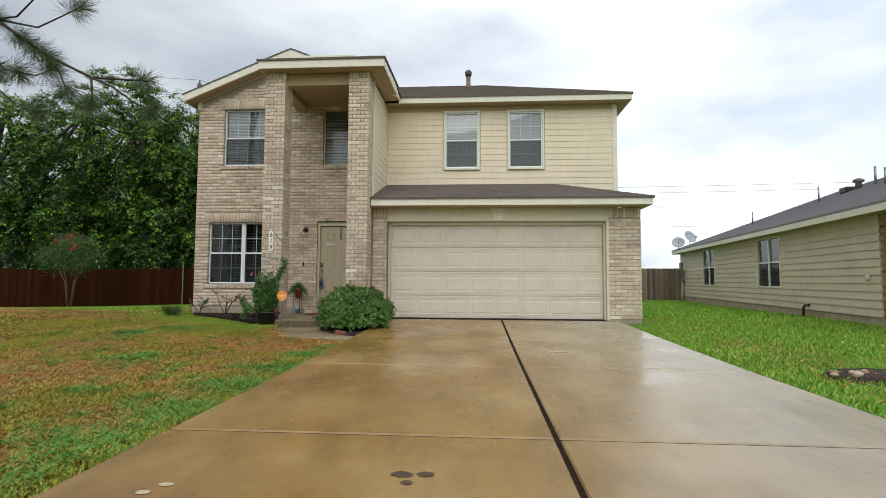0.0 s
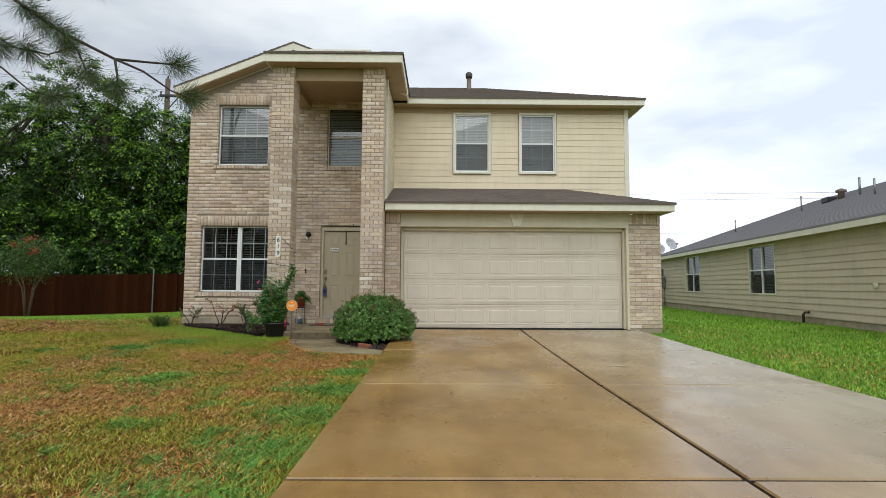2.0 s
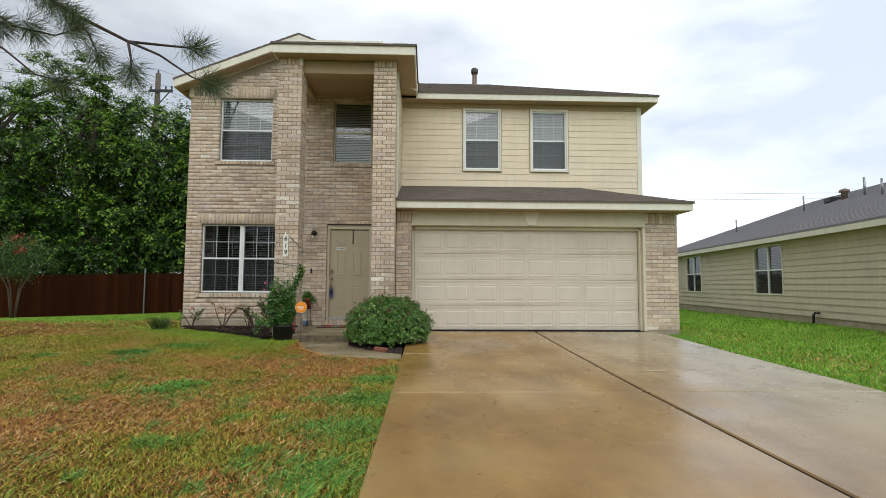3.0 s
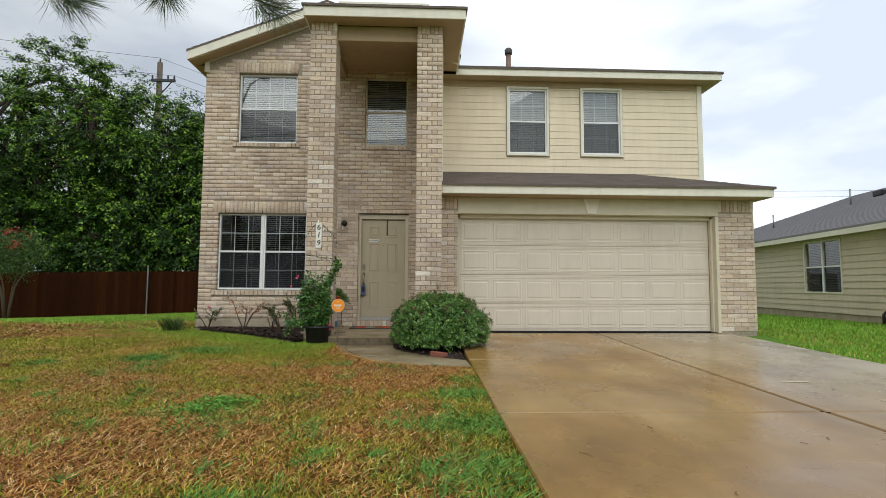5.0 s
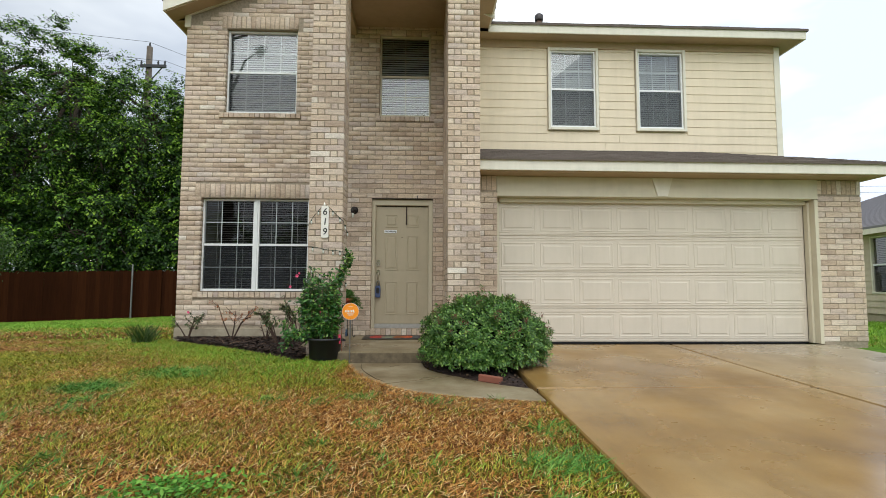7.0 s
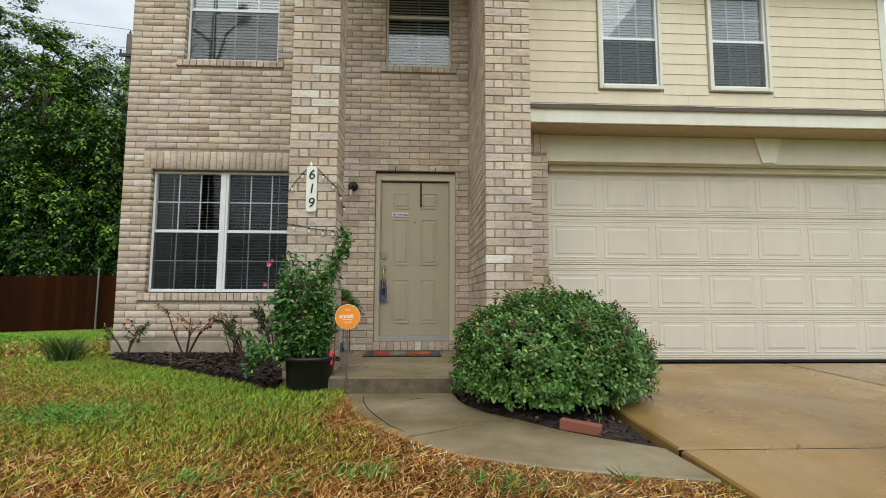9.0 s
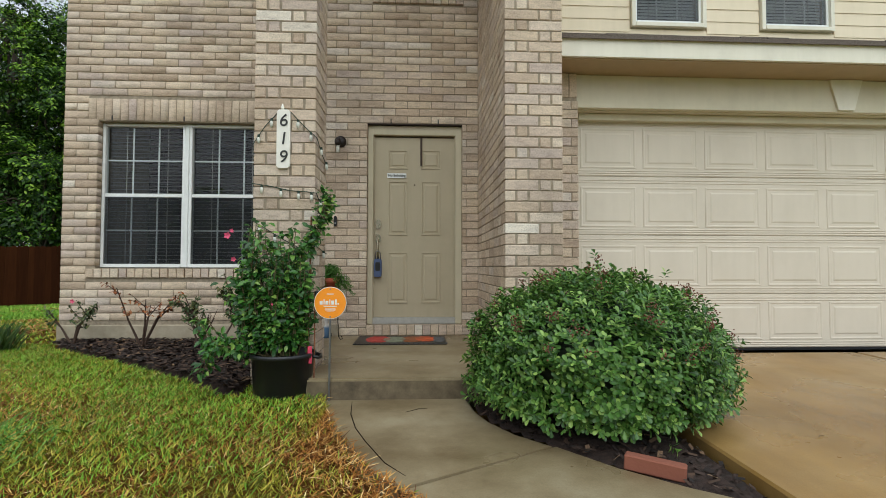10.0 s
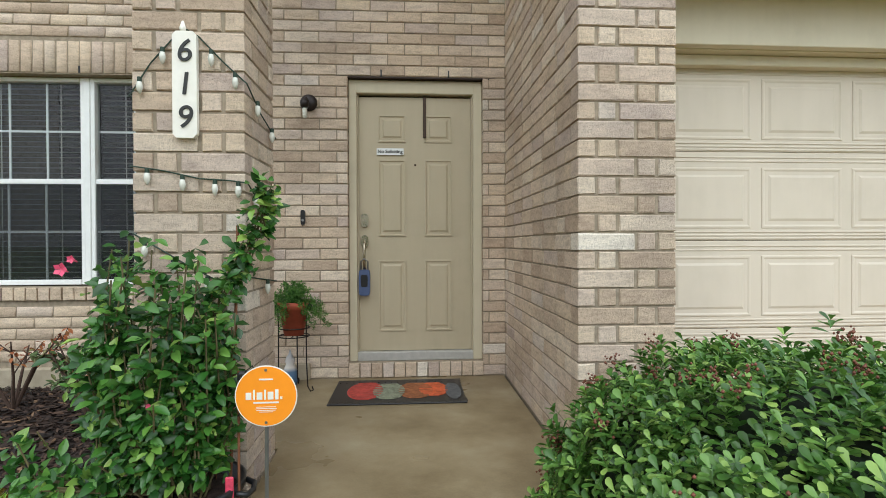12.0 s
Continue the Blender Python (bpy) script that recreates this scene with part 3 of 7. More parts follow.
for xa, xb in ((0.155, 0.385), (0.535, 0.765)):
    for ta, tb in ((0.145, 0.37), (0.51, 1.14), (1.335, 1.92)):
        bm = bmesh.new()
        o = [(DX0 + xa, DZ1 - tb), (DX0 + xb, DZ1 - tb), (DX0 + xb, DZ1 - ta), (DX0 + xa, DZ1 - ta)]
        def inset(k):
            return [(o[0][0] + k, o[0][1] + k), (o[1][0] - k, o[1][1] + k), (o[2][0] - k, o[2][1] - k), (o[3][0] + k, o[3][1] - k)]
        rings = [[bm.verts.new((x, y, z)) for x, z in ring] for ring, y in ((o, DY + 0.001), (inset(0.001), DY - 0.008), (inset(0.012), DY - 0.009), (inset(0.02), DY - 0.0008), (inset(0.036), DY - 0.001), (inset(0.05), DY - 0.009))]
        for r0, r1 in zip(rings, rings[1:]):
            for q in range(4):
                bm.faces.new((r0[q], r0[(q + 1) % 4], r1[(q + 1) % 4], r1[q]))
        bm.faces.new(rings[-1])
        part("panel", bm, door_paint, leaf)


def rounded_plate(name, cx, cz, w, h, y0, y1, material, parent, label="", n=24, power=2.0):
    """An upright rounded plate facing the street."""
    bm = bmesh.new()
    pts = []
    for k in range(n):
        a = k * math.tau / n
        c, s = math.cos(a), math.sin(a)
        pts.append((cx + w / 2 * math.copysign(abs(c) ** (2 / power), c), cz + h / 2 * math.copysign(abs(s) ** (2 / power), s)))
    bm_prism(bm, pts, y0, y1, "y")
    return part(name, bm, material, parent, label)


HX = DX0 + 0.045
rounded_plate("deadbolt", HX, 1.265, 0.062, 0.11, DY - 0.02, DY - 0.001, brass, leaf, "nickel deadbolt with a rounded plate", power=3)
rounded_plate("lock_cylinder", HX, 1.265, 0.03, 0.03, DY - 0.032, DY - 0.0205, brass, leaf)
rounded_plate("handle_plate", HX, 1.095, 0.06, 0.10, DY - 0.016, DY - 0.001, brass, leaf, power=2.5)
bm = bmesh.new()
bm_tube(bm, [(HX, DY - 0.01, 1.09), (HX, DY - 0.05, 1.075), (HX, DY - 0.058, 1.03), (HX, DY - 0.058, 0.95), (HX, DY - 0.05, 0.89), (HX, DY - 0.01, 0.87)], [0.012, 0.011, 0.01, 0.01, 0.011, 0.013], 10)
part("handle", bm, brass, leaf, "curved nickel door handle", True)
rounded_plate("peephole", DX0 + 0.46, 1.72, 0.018, 0.018, DY - 0.006, DY - 0.001, plain("dark_bronze", rgb(60, 48, 36), 0.3, 1.0), leaf)

# ---- driveway, walk, porch ----
wet = Mat("wet_stained_concrete", 0.3, spec=0.6)
_big = wet.ramp(wet.world_noise(0.55, 5, 0.6), (0.3, rgb(126, 92, 44)), (0.5, rgb(154, 119, 64)), (0.72, rgb(174, 145, 96)))
# paler towards the right: the sky's reflection put into the base colour
_side = wet.n.new("ShaderNodeSeparateXYZ")
wet.l.new(wet.geo.outputs["Position"], _side.inputs[0])
_sky_sheen = wet.n.new("ShaderNodeMapRange")
_sky_sheen.inputs["From Min"].default_value, _sky_sheen.inputs["From Max"].default_value = 0.6, 3.4
wet.l.new(_side.outputs["X"], _sky_sheen.inputs["Value"])
_big = wet.mix(_sky_sheen.outputs["Result"], _big, rgb(176, 164, 140))
_streak = wet.ramp(wet.world_noise(2.2, 6, 0.65, (1.0, 0.35, 1)), (0.32, (0.74, 0.72, 0.68)), (0.62, (1.04, 1.04, 1.04)))
_grit = wet.ramp(wet.world_noise(130, 4, 0.7), (0.3, (0.86, 0.86, 0.86)), (0.65, (1.05, 1.05, 1.05)))
wet.color(wet.mix(1.0, wet.mix(1.0, _big, _streak, "MULTIPLY"), _grit, "MULTIPLY"))
wet.rough(wet.ramp(wet.world_noise(0.8, 5, 0.6), (0.34, (0.16, 0.16, 0.16)), (0.66, (0.42, 0.42, 0.42))))
wet.bump(wet.world_noise(90, 5, 0.7), 0.16, 0.003)
damp = Mat("damp_grey_concrete", 0.42, spec=0.5)
_b = damp.ramp(damp.world_noise(1.6, 6, 0.65), (0.3, rgb(108, 92, 64)), (0.52, rgb(142, 127, 98)), (0.75, rgb(168, 157, 130)))
_g = damp.ramp(damp.world_noise(120, 4, 0.7), (0.3, (0.85, 0.85, 0.85)), (0.65, (1.05, 1.05, 1.05)))
damp.color(damp.mix(1.0, _b, _g, "MULTIPLY")).bump(damp.world_noise(80, 5, 0.7), 0.25, 0.004)
damp.rough(damp.ramp(damp.world_noise(1.2, 4), (0.35, (0.25, 0.25, 0.25)), (0.65, (0.6, 0.6, 0.6))))
joint_dark = plain("joint_board", rgb(40, 31, 22), 0.95, 0, 0.4)
joint_dark.b.inputs["Specular IOR Level"].default_value = 0.1
soil = Mat("dark_mulch_soil", 0.95)
soil.color(soil.ramp(soil.world_noise(25, 6, 0.7), (0.3, rgb(34, 24, 20)), (0.7, rgb(78, 58, 48)))).bump(soil.world_noise(40, 6, 0.75), 1.0, 0.03)

driveway = thing("driveway", "wet stained concrete driveway cast in jointed slabs", "driveway", kind="structure")
JOINTS = [-6.0, -2.0, 1.05, 4.03, 6.82, 9.5, 12.46]
for ya, yb in zip(JOINTS, JOINTS[1:]):
    for xa, xb in ((DRIVE_L, 0.975), (1.012, DRIVE_R)):
        bm = bmesh.new()
        ny = 6
        e = 0.01
        ys = [ya + 0.017, ya + 0.017 + e] + [ya + (yb - ya) * k / ny for k in range(1, ny)] + [yb - 0.017 - e, yb - 0.017]
        xs = [xa, xa + e, (xa + xb) / 2, xb - e, xb]
        def top(i, j):
            edge = (i in (0, len(xs) - 1)) or (j in (0, len(ys) - 1))
            return drive_z(ys[j]) - (0.012 if edge else 0)
        g = [[bm.verts.new((x, y, top(i, j))) for i, x in enumerate(xs)] for j, y in enumerate(ys)]
        for j in range(len(ys) - 1):
            for i in range(len(xs) - 1):
                bm.faces.new((g[j][i], g[j][i + 1], g[j + 1][i + 1], g[j + 1][i]))
        rim = [g[0][i] for i in range(len(xs))] + [g[j][-1] for j in range(1, len(ys))] + [g[-1][i] for i in range(len(xs) - 2, -1, -1)] + [g[j][0] for j in range(len(ys) - 2, 0, -1)]
        low = [bm.verts.new((v.co.x, v.co.y, v.co.z - 0.13)) for v in rim]
        for k in range(len(rim)):
            m = (k + 1) % len(rim)
            bm.faces.new((rim[k], rim[m], low[m], low[k]))
        part("slab", bm, wet, driveway)
for ya, yb in zip(JOINTS, JOINTS[1:]):
    bm = bmesh.new()
    bm_prism(bm, [(ya, drive_z(ya) - 0.013), (yb, drive_z(yb) - 0.013), (yb, drive_z(yb) - 0.12), (ya, drive_z(ya) - 0.12)], 0.975, 1.012, "x")
    part("joint_board", bm, joint_dark, driveway)
for y in JOINTS[1:-1]:
    for xa, xb in ((DRIVE_L + 0.002, 0.974), (1.013, DRIVE_R - 0.002)):
        box_part("joint_filler", driveway, joint_dark, xa, xb, y - 0.0165, y + 0.0165, drive_z(y) - 0.12, drive_z(y) - 0.010)

# walk from the drive to the porch, two curved slabs
WALK_Z = -0.148
walk_path = thing("walkway", "curved damp concrete walk leading to the porch step", "walkway", kind="structure")
LEFT_EDGE = [(-3.86, 11.30), (-3.80, 11.05), (-3.70, 10.72), (-3.52, 10.25), (-3.30, 9.88), (-2.95, 9.52), (-2.45, 9.28), (DRIVE_L - 0.01, 9.10)]
RIGHT_EDGE = [(-2.88, 11.30), (-2.86, 11.0), (-2.80, 10.76), (-2.68, 10.52), (-2.53, 10.34), (-2.30, 10.06), (-2.08, 9.84), (DRIVE_L - 0.03, 9.62)]


def strip_slab(lefts, rights, z, depth, material, parent, name="slab"):
    bm = bmesh.new()
    def ring(dz, inset):
        out = []
        for (lx, ly), (rx, ry) in zip(lefts, rights):
            d = Vector((rx - lx, ry - ly)).normalized() * inset
            out.append((bm.verts.new((lx + d.x, ly + d.y, z + dz)), bm.verts.new((rx - d.x, ry - d.y, z + dz))))
        return out
    t, s, b = ring(0, 0.012), ring(-0.008, 0), ring(-depth, 0)
    n = len(lefts)
    for k in range(n - 1):
        bm.faces.new((t[k][0], t[k][1], t[k + 1][1], t[k + 1][0]))
        for u, v in ((t, s), (s, b)):
            for q in (0, 1):
                bm.faces.new((u[k][q], u[k + 1][q], v[k + 1][q], v[k][q]))
    for k in (0, n - 1):
        bm.faces.new((t[k][0], t[k][1], s[k][1], s[k][0])), bm.faces.new((s[k][0], s[k][1], b[k][1], b[k][0]))
    return part(name, bm, material, parent)


strip_slab(LEFT_EDGE[:5], RIGHT_EDGE[:5], WALK_Z, 0.12, damp, walk_path)
cut_l = [(-3.285, 9.865)] + LEFT_EDGE[5:]
cut_r = [(-2.505, 10.345)] + RIGHT_EDGE[5:]
strip_slab(cut_l, cut_r, WALK_Z - 0.004, 0.12, damp, walk_path)
bm = bmesh.new()
bm_prism(bm, [(-3.305, 9.872), (-2.525, 10.352), (-2.51, 10.335), (-3.29, 9.855)], WALK_Z - 0.1, WALK_Z - 0.02)
part("joint_filler", bm, joint_dark, walk_path)
for pts in ([(-3.67, 11.25), (-3.64, 10.95), (-3.58, 10.68), (-3.50, 10.45), (-3.38, 10.15), (-3.28, 10.0)], [(-3.30, 10.98), (-3.22, 11.05), (-3.16, 11.06)]):
    bm = bmesh.new()
    bm_tube(bm, [(x, y, WALK_Z + 0.0005) for x, y in pts], [0.0015] + [0.0035] * (len(pts) - 2) + [0.001], 5)
    part("crack", bm, joint_dark, walk_path, "dark hairline crack")
porch = thing("porch", "raised damp concrete porch slab with a worn front edge", "porch", kind="structure")
bm = bmesh.new()
bm_prism(bm, [(-3.99, 11.30), (-2.54, 11.30), (-2.54, 13.51), (-4.66, 13.51), (-4.66, 12.125), (-3.99, 12.125)], -0.28, 0.0)
bmesh.ops.bevel(bm, geom=[e for e in bm.edges if all(v.co.z > -0.01 for v in e.verts)], offset=0.012, segments=2, affect="EDGES")
part("porch_slab", bm, damp, porch)
# the step's front is grimy, and darker still to paint its shade
shaded_grime = Mat("shaded_grimy_concrete", 0.8)
shaded_grime.color(shaded_grime.ramp(shaded_grime.world_noise(7, 6, 0.7), (0.3, rgb(72, 62, 46)), (0.7, rgb(118, 104, 80)))).bump(shaded_grime.world_noise(60), 0.5, 0.005)
box_part("riser", porch, shaded_grime, -3.985, -2.56, 11.294, 11.305, -0.27, -0.022, 0.0, "grimy front edge of the step, its shade painted dark")

# ---- ground ----
lawn_soil = Mat("thatch_and_soil", 0.95, spec=0.1)
_th = lawn_soil.ramp(lawn_soil.world_noise(45, 6, 0.75), (0.3, rgb(46, 28, 12)), (0.5, rgb(92, 58, 24)), (0.7, rgb(134, 94, 46)))
_gr = lawn_soil.ramp(lawn_soil.world_noise(60, 5, 0.7), (0.3, rgb(58, 54, 16)), (0.7, rgb(112, 104, 36)))
lawn_soil.color(lawn_soil.mix(lawn_soil.ramp(lawn_soil.world_noise(0.5, 4, 0.6), (0.45, (0, 0, 0)), (0.6, (0.75, 0.75, 0.75))), _th, _gr)).bump(lawn_soil.world_noise(70, 5), 0.8, 0.02)
far_green = Mat("far_grass", 0.95, spec=0.1)
far_green.color(far_green.ramp(far_green.world_noise(9, 6, 0.7), (0.3, rgb(66, 104, 26)), (0.7, rgb(110, 146, 52)))).bump(far_green.world_noise(40, 5), 0.8, 0.02)


def in_house(x, y):
    return (-7.13 < x < 4.1 and y > 13.52) or (-2.5 < x < 4.1 and y > 12.45)


bm = bmesh.new()
gx = [-400, -120, -60, -36] + [-26 + k * 0.75 for k in range(61)] + [30, 60, 120, 400]
gy = [-400, -100, -30, -12] + [-6 + k * 0.75 for k in range(57)] + [42, 60, 120, 400]
grid = []
for y in gy:
    line = []
    for x in gx:
        z = ground_z(x, max(-40, min(60, y)))
        if DRIVE_L - 0.3 < x < DRIVE_R + 0.3 and -7 < y < 12.8:
            z -= 0.09
        if -4.4 < x < -1.5 and 8.6 < y < 12.5:
            z -= 0.08
        line.append(bm.verts.new((x, y, z)))
    grid.append(line)
for j in range(len(gy) - 1):
    for i in range(len(gx) - 1):
        bm.faces.new((grid[j][i], grid[j][i + 1], grid[j + 1][i + 1], grid[j + 1][i]))
for f in bm.faces:
    c = f.calc_center_median()
    f.material_index = 1 if (c.x > 3 or c.y > 15 or c.y < -3) else 0
ground = part("ground", bm, [lawn_soil, far_green], None, "", True)
tagged(ground, "lawn ground of thatch and soil under the grass", "ground", kind="structure")

# mulch bed under the front window
BED = [(-7.05, 13.52), (-7.05, 13.25), (-6.5, 12.85), (-5.95, 12.45), (-5.4, 12.05), (-4.9, 11.65), (-4.6, 11.38), (-4.48, 11.32), (-4.48, 12.3), (-4.62, 13.52)]
def inside(poly, x, y):
    hit, j = False, len(poly) - 1
    for i in range(len(poly)):
        (xi, yi), (xj, yj) = poly[i], poly[j]
        if (yi > y) != (yj > y) and x < (xj - xi) * (y - yi) / (yj - yi) + xi:
            hit = not hit
        j = i
    return hit


def patch(poly, step, lift, material, name, parent=None):
    bm = bmesh.new()
    xs, ys = [p[0] for p in poly], [p[1] for p in poly]
    vv = {}
    def vert(i, j):
        if (i, j) not in vv:
            x, y = min(xs) + i * step, min(ys) + j * step
            deep = all(inside(poly, x + a * step * 1.5, y + b * step * 1.5) for a, b in ((1, 0), (-1, 0), (0, 1), (0, -1)))
            n = noise.noise((x * 9, y * 9, 0)) * 0.012 + noise.noise((x * 3, y * 3, 5)) * 0.02
            vv[i, j] = bm.verts.new((x, y, ground_z(x, y) + (lift + n if deep else -0.004)))
        return vv[i, j]
    for i in range(int((max(xs) - min(xs)) / step) + 1):
        for j in range(int((max(ys) - min(ys)) / step) + 1):
            if inside(poly, min(xs) + (i + 0.5) * step, min(ys) + (j + 0.5) * step):
                bm.faces.new((vert(i, j), vert(i + 1, j), vert(i + 1, j + 1), vert(i, j + 1)))
    return part(name, bm, material, parent, "", True)


bed = patch(BED, 0.06, 0.05, soil, "mulch_bed")
tagged(bed, "dark shredded bark mulch bed below the front window", "flower bed", kind="structure")
BUSH_BED = [(-2.9, 11.3), (-2.80, 10.74), (-2.53, 10.34), (-2.06, 9.84), (-1.82, 9.66), (-1.82, 12.33), (-2.06, 12.33), (-2.06, 11.68), (-2.53, 11.68), (-2.53, 11.3)]
bed2 = patch(BUSH_BED, 0.05, 0.012, soil, "shrub_bed")
tagged(bed2, "bare dark soil bed beneath the round shrub", "flower bed", kind="structure")


def chips(name, poly, count, lift, material, seed, size=(0.03, 0.09)):
    """Loose bark strips lying on a bed."""
    r = np.random.RandomState(seed)
    xs, ys = [p[0] for p in poly], [p[1] for p in poly]
    vs, fs = [], []
    while len(fs) < count:
        x, y = r.uniform(min(xs), max(xs)), r.uniform(min(ys), max(ys))
        if not inside(poly, x, y):
            continue
        a, l, w = r.uniform(0, math.tau), r.uniform(*size), r.uniform(0.004, 0.012)
        c, s = math.cos(a), math.sin(a)
        z = ground_z(x, y) + lift + r.uniform(0, 0.02)
        t, t2 = r.uniform(-0.012, 0.012), r.uniform(-0.004, 0.004)
        i = len(vs)
        for u, v in ((-1, -1), (1, -1), (1, 1), (-1, 1)):
            vs.append((x + c * u * l / 2 - s * v * w, y + s * u * l / 2 + c * v * w, z + u * t + v * t2))
        fs.append((i, i + 1, i + 2, i + 3))
    ob = quads(name, np.array(vs), np.array(fs), material)
    return ob


bark = Mat("bark_chips", 0.9)
bark.color(bark.ramp(bark.rand(), (0.0, rgb(24, 18, 15)), (0.6, rgb(56, 41, 34)), (0.92, rgb(84, 64, 50)), (1.0, rgb(140, 112, 84))))
tagged(chips("bark_mulch", BED, 5200, 0.055, bark, 3), "dark shredded bark chips covering the bed", "mulch", kind="stuff")
tagged(chips("leaf_litter", BUSH_BED, 900, 0.01, bark, 5, (0.02, 0.05)), "dry brown leaf litter under the shrub", "leaf litter", kind="stuff")

# ---- grass ----
def blade_mat(name, *stops):
    m = Mat(name, 0.55, spec=0.3)
    tone = m.ramp(m.rand(), *stops)
    patchy = m.ramp(m.world_noise(0.9, 4, 0.6), (0.3, (0.78, 0.78, 0.74)), (0.7, (1.1, 1.08, 1.0)))
    return m.color(m.mix(1.0, tone, patchy, "MULTIPLY"))


green_blade = blade_mat("green_blades", (0.0, rgb(84, 92, 12)), (0.4, rgb(130, 134, 28)), (0.8, rgb(172, 164, 48)), (1.0, rgb(210, 194, 90)))
lush_blade = blade_mat("lush_blades", (0.0, rgb(86, 132, 26)), (0.5, rgb(122, 170, 44)), (1.0, rgb(164, 196, 78)))
dry_blade = blade_mat("dry_blades", (0.0, rgb(92, 50, 14)), (0.35, rgb(154, 96, 37)), (0.68, rgb(194, 137, 64)), (0.9, rgb(224, 180, 110)), (1.0, rgb(248, 228, 180)))
blue_blade = blade_mat("blue_green_blades", (0.0, rgb(56, 104, 32)), (0.6, rgb(92, 146, 54)), (1.0, rgb(138, 176, 82)))


def vnoise(x, y, s, seed):
    """Smooth value noise on arrays."""
    x, y = x * s + seed * 17.3, y * s + seed * 9.1
    xi, yi = np.floor(x).astype(int), np.floor(y).astype(int)
    fx, fy = x - xi, y - yi
    fx, fy = fx * fx * (3 - 2 * fx), fy * fy * (3 - 2 * fy)
    h = lambda a, b: np.modf(np.abs(np.sin(a * 127.1 + b * 311.7 + seed) * 43758.5453))[0]
    return (h(xi, yi) * (1 - fx) + h(xi + 1, yi) * fx) * (1 - fy) + (h(xi, yi + 1) * (1 - fx) + h(xi + 1, yi + 1) * fx) * fy


def profile_np(y):
    return np.interp(y, [p[0] for p in PROFILE], [p[1] for p in PROFILE])


def blades(name, x, y, height, width, lean, material, seed, label, category="grass", lift=0.0):
    """Grass blades standing at x, y: each a bent, tapering strip."""
    r = np.random.RandomState(seed)
    n = len(x)
    z = profile_np(y) - 0.042 + lift - side_fall(x, y)
    a = r.uniform(0, math.tau, n)
    h = height * r.uniform(0.55, 1.25, n)
    w = width * r.uniform(0.7, 1.3, n)
    ln = lean * r.uniform(0.3, 1.5, n) * h
    dx, dy = np.cos(a), np.sin(a)
    b = a + r.uniform(0.9, 2.2, n)
    sx, sy = np.cos(b) * w / 2, np.sin(b) * w / 2
    v = np.empty((n, 4, 3))
    v[:, 0] = np.stack([x - sx, y - sy, z], 1)
    v[:, 1] = np.stack([x + sx, y + sy, z], 1)
    top = h * np.clip(1 - 0.25 * lean, 0.3, 1)
    v[:, 2] = np.stack([x + dx * ln * 0.52 + sx * 0.9, y + dy * ln * 0.52 + sy * 0.9, z + top * 0.6], 1)
    v[:, 3] = np.stack([x + dx * ln, y + dy * ln, z + top], 1)
    base = np.arange(n)[:, None] * 4
    tri = np.concatenate([base + np.array([0, 1, 2]), base + np.array([0, 2, 3])])
    ob = quads(name, v.reshape(-1, 3), tri, material)
    return tagged(ob, label, category, kind="stuff")


def scatter(x0, x1, y0, y1, per, seed):
    r = np.random.RandomState(seed)
    n = int((x1 - x0) * (y1 - y0) * per)
    return r.uniform(x0, x1, n), r.uniform(y0, y1, n)


def off_paving(x, y, ragged=0.05):
    """True where lawn grows: clear of drive, walk, porch, house and beds."""
    wob = ragged * (vnoise(x, y, 6.0, 3) - 0.35)
    ok = ~((x > DRIVE_L + 0.012 + wob) & (x < DRIVE_R + 0.02 - wob) & (y < 12.5))
    ok &= ~((x > -7.12) & (x < 4.2) & (y > 13.46)) & ~((x > -4.03) & (x < 4.2) & (y > 11.28 - wob)) & ~((x > -4.64) & (x < 4.2) & (y > 11.62)) & ~((x > -2.1) & (x < 3.5) & (y > 12.3))
    lx = np.interp(y, [p[1] for p in LEFT_EDGE][::-1], [p[0] for p in LEFT_EDGE][::-1])
    ok &= ~((x > lx - 0.01 + wob) & (x < 3) & (y > 9.08) & (y < 12.5))
    ex = np.interp(x, [p[0] for p in BED[1:8]], [p[1] for p in BED[1:8]])
    ok &= ~((x > -7.07) & (x < -4.45) & (y > ex - wob))
    return ok


def dryness(x, y):
    """How much of the front lawn is straw: dry in the middle, green along the drive, the house and the far fence."""
    n = 0.55 * vnoise(x, y, 0.7, 1) + 0.45 * vnoise(x, y, 2.6, 2)
    base = np.clip(0.76 + 2.2 * (n - 0.5), 0.10, 0.95)
    base -= 0.85 * np.exp(-((x - DRIVE_L + 0.1) / 0.38) ** 2) * np.clip((9.3 - y) / 2.2, 0, 1)
    base -= 0.85 * np.exp(-((y - 11.3 + 0.75 * (x + 4.6) * (x < -4.6)) / 1.35) ** 2) * (x < -3.8)
    base -= 0.35 * np.clip((-5.2 - x) / 2.5, 0, 1) * (y < 12)
    base += 0.45 * np.exp(-((y - 14.8) / 1.6) ** 2) * (x < -7)
    base -= 0.6 * np.clip((y - 16.6) / 1.5, 0, 1)
    base += 0.25 * np.exp(-((x + 2.6) / 0.9) ** 2) * (y > 8) * (y < 9.6)
    return np.clip(base, 0.03, 0.97)


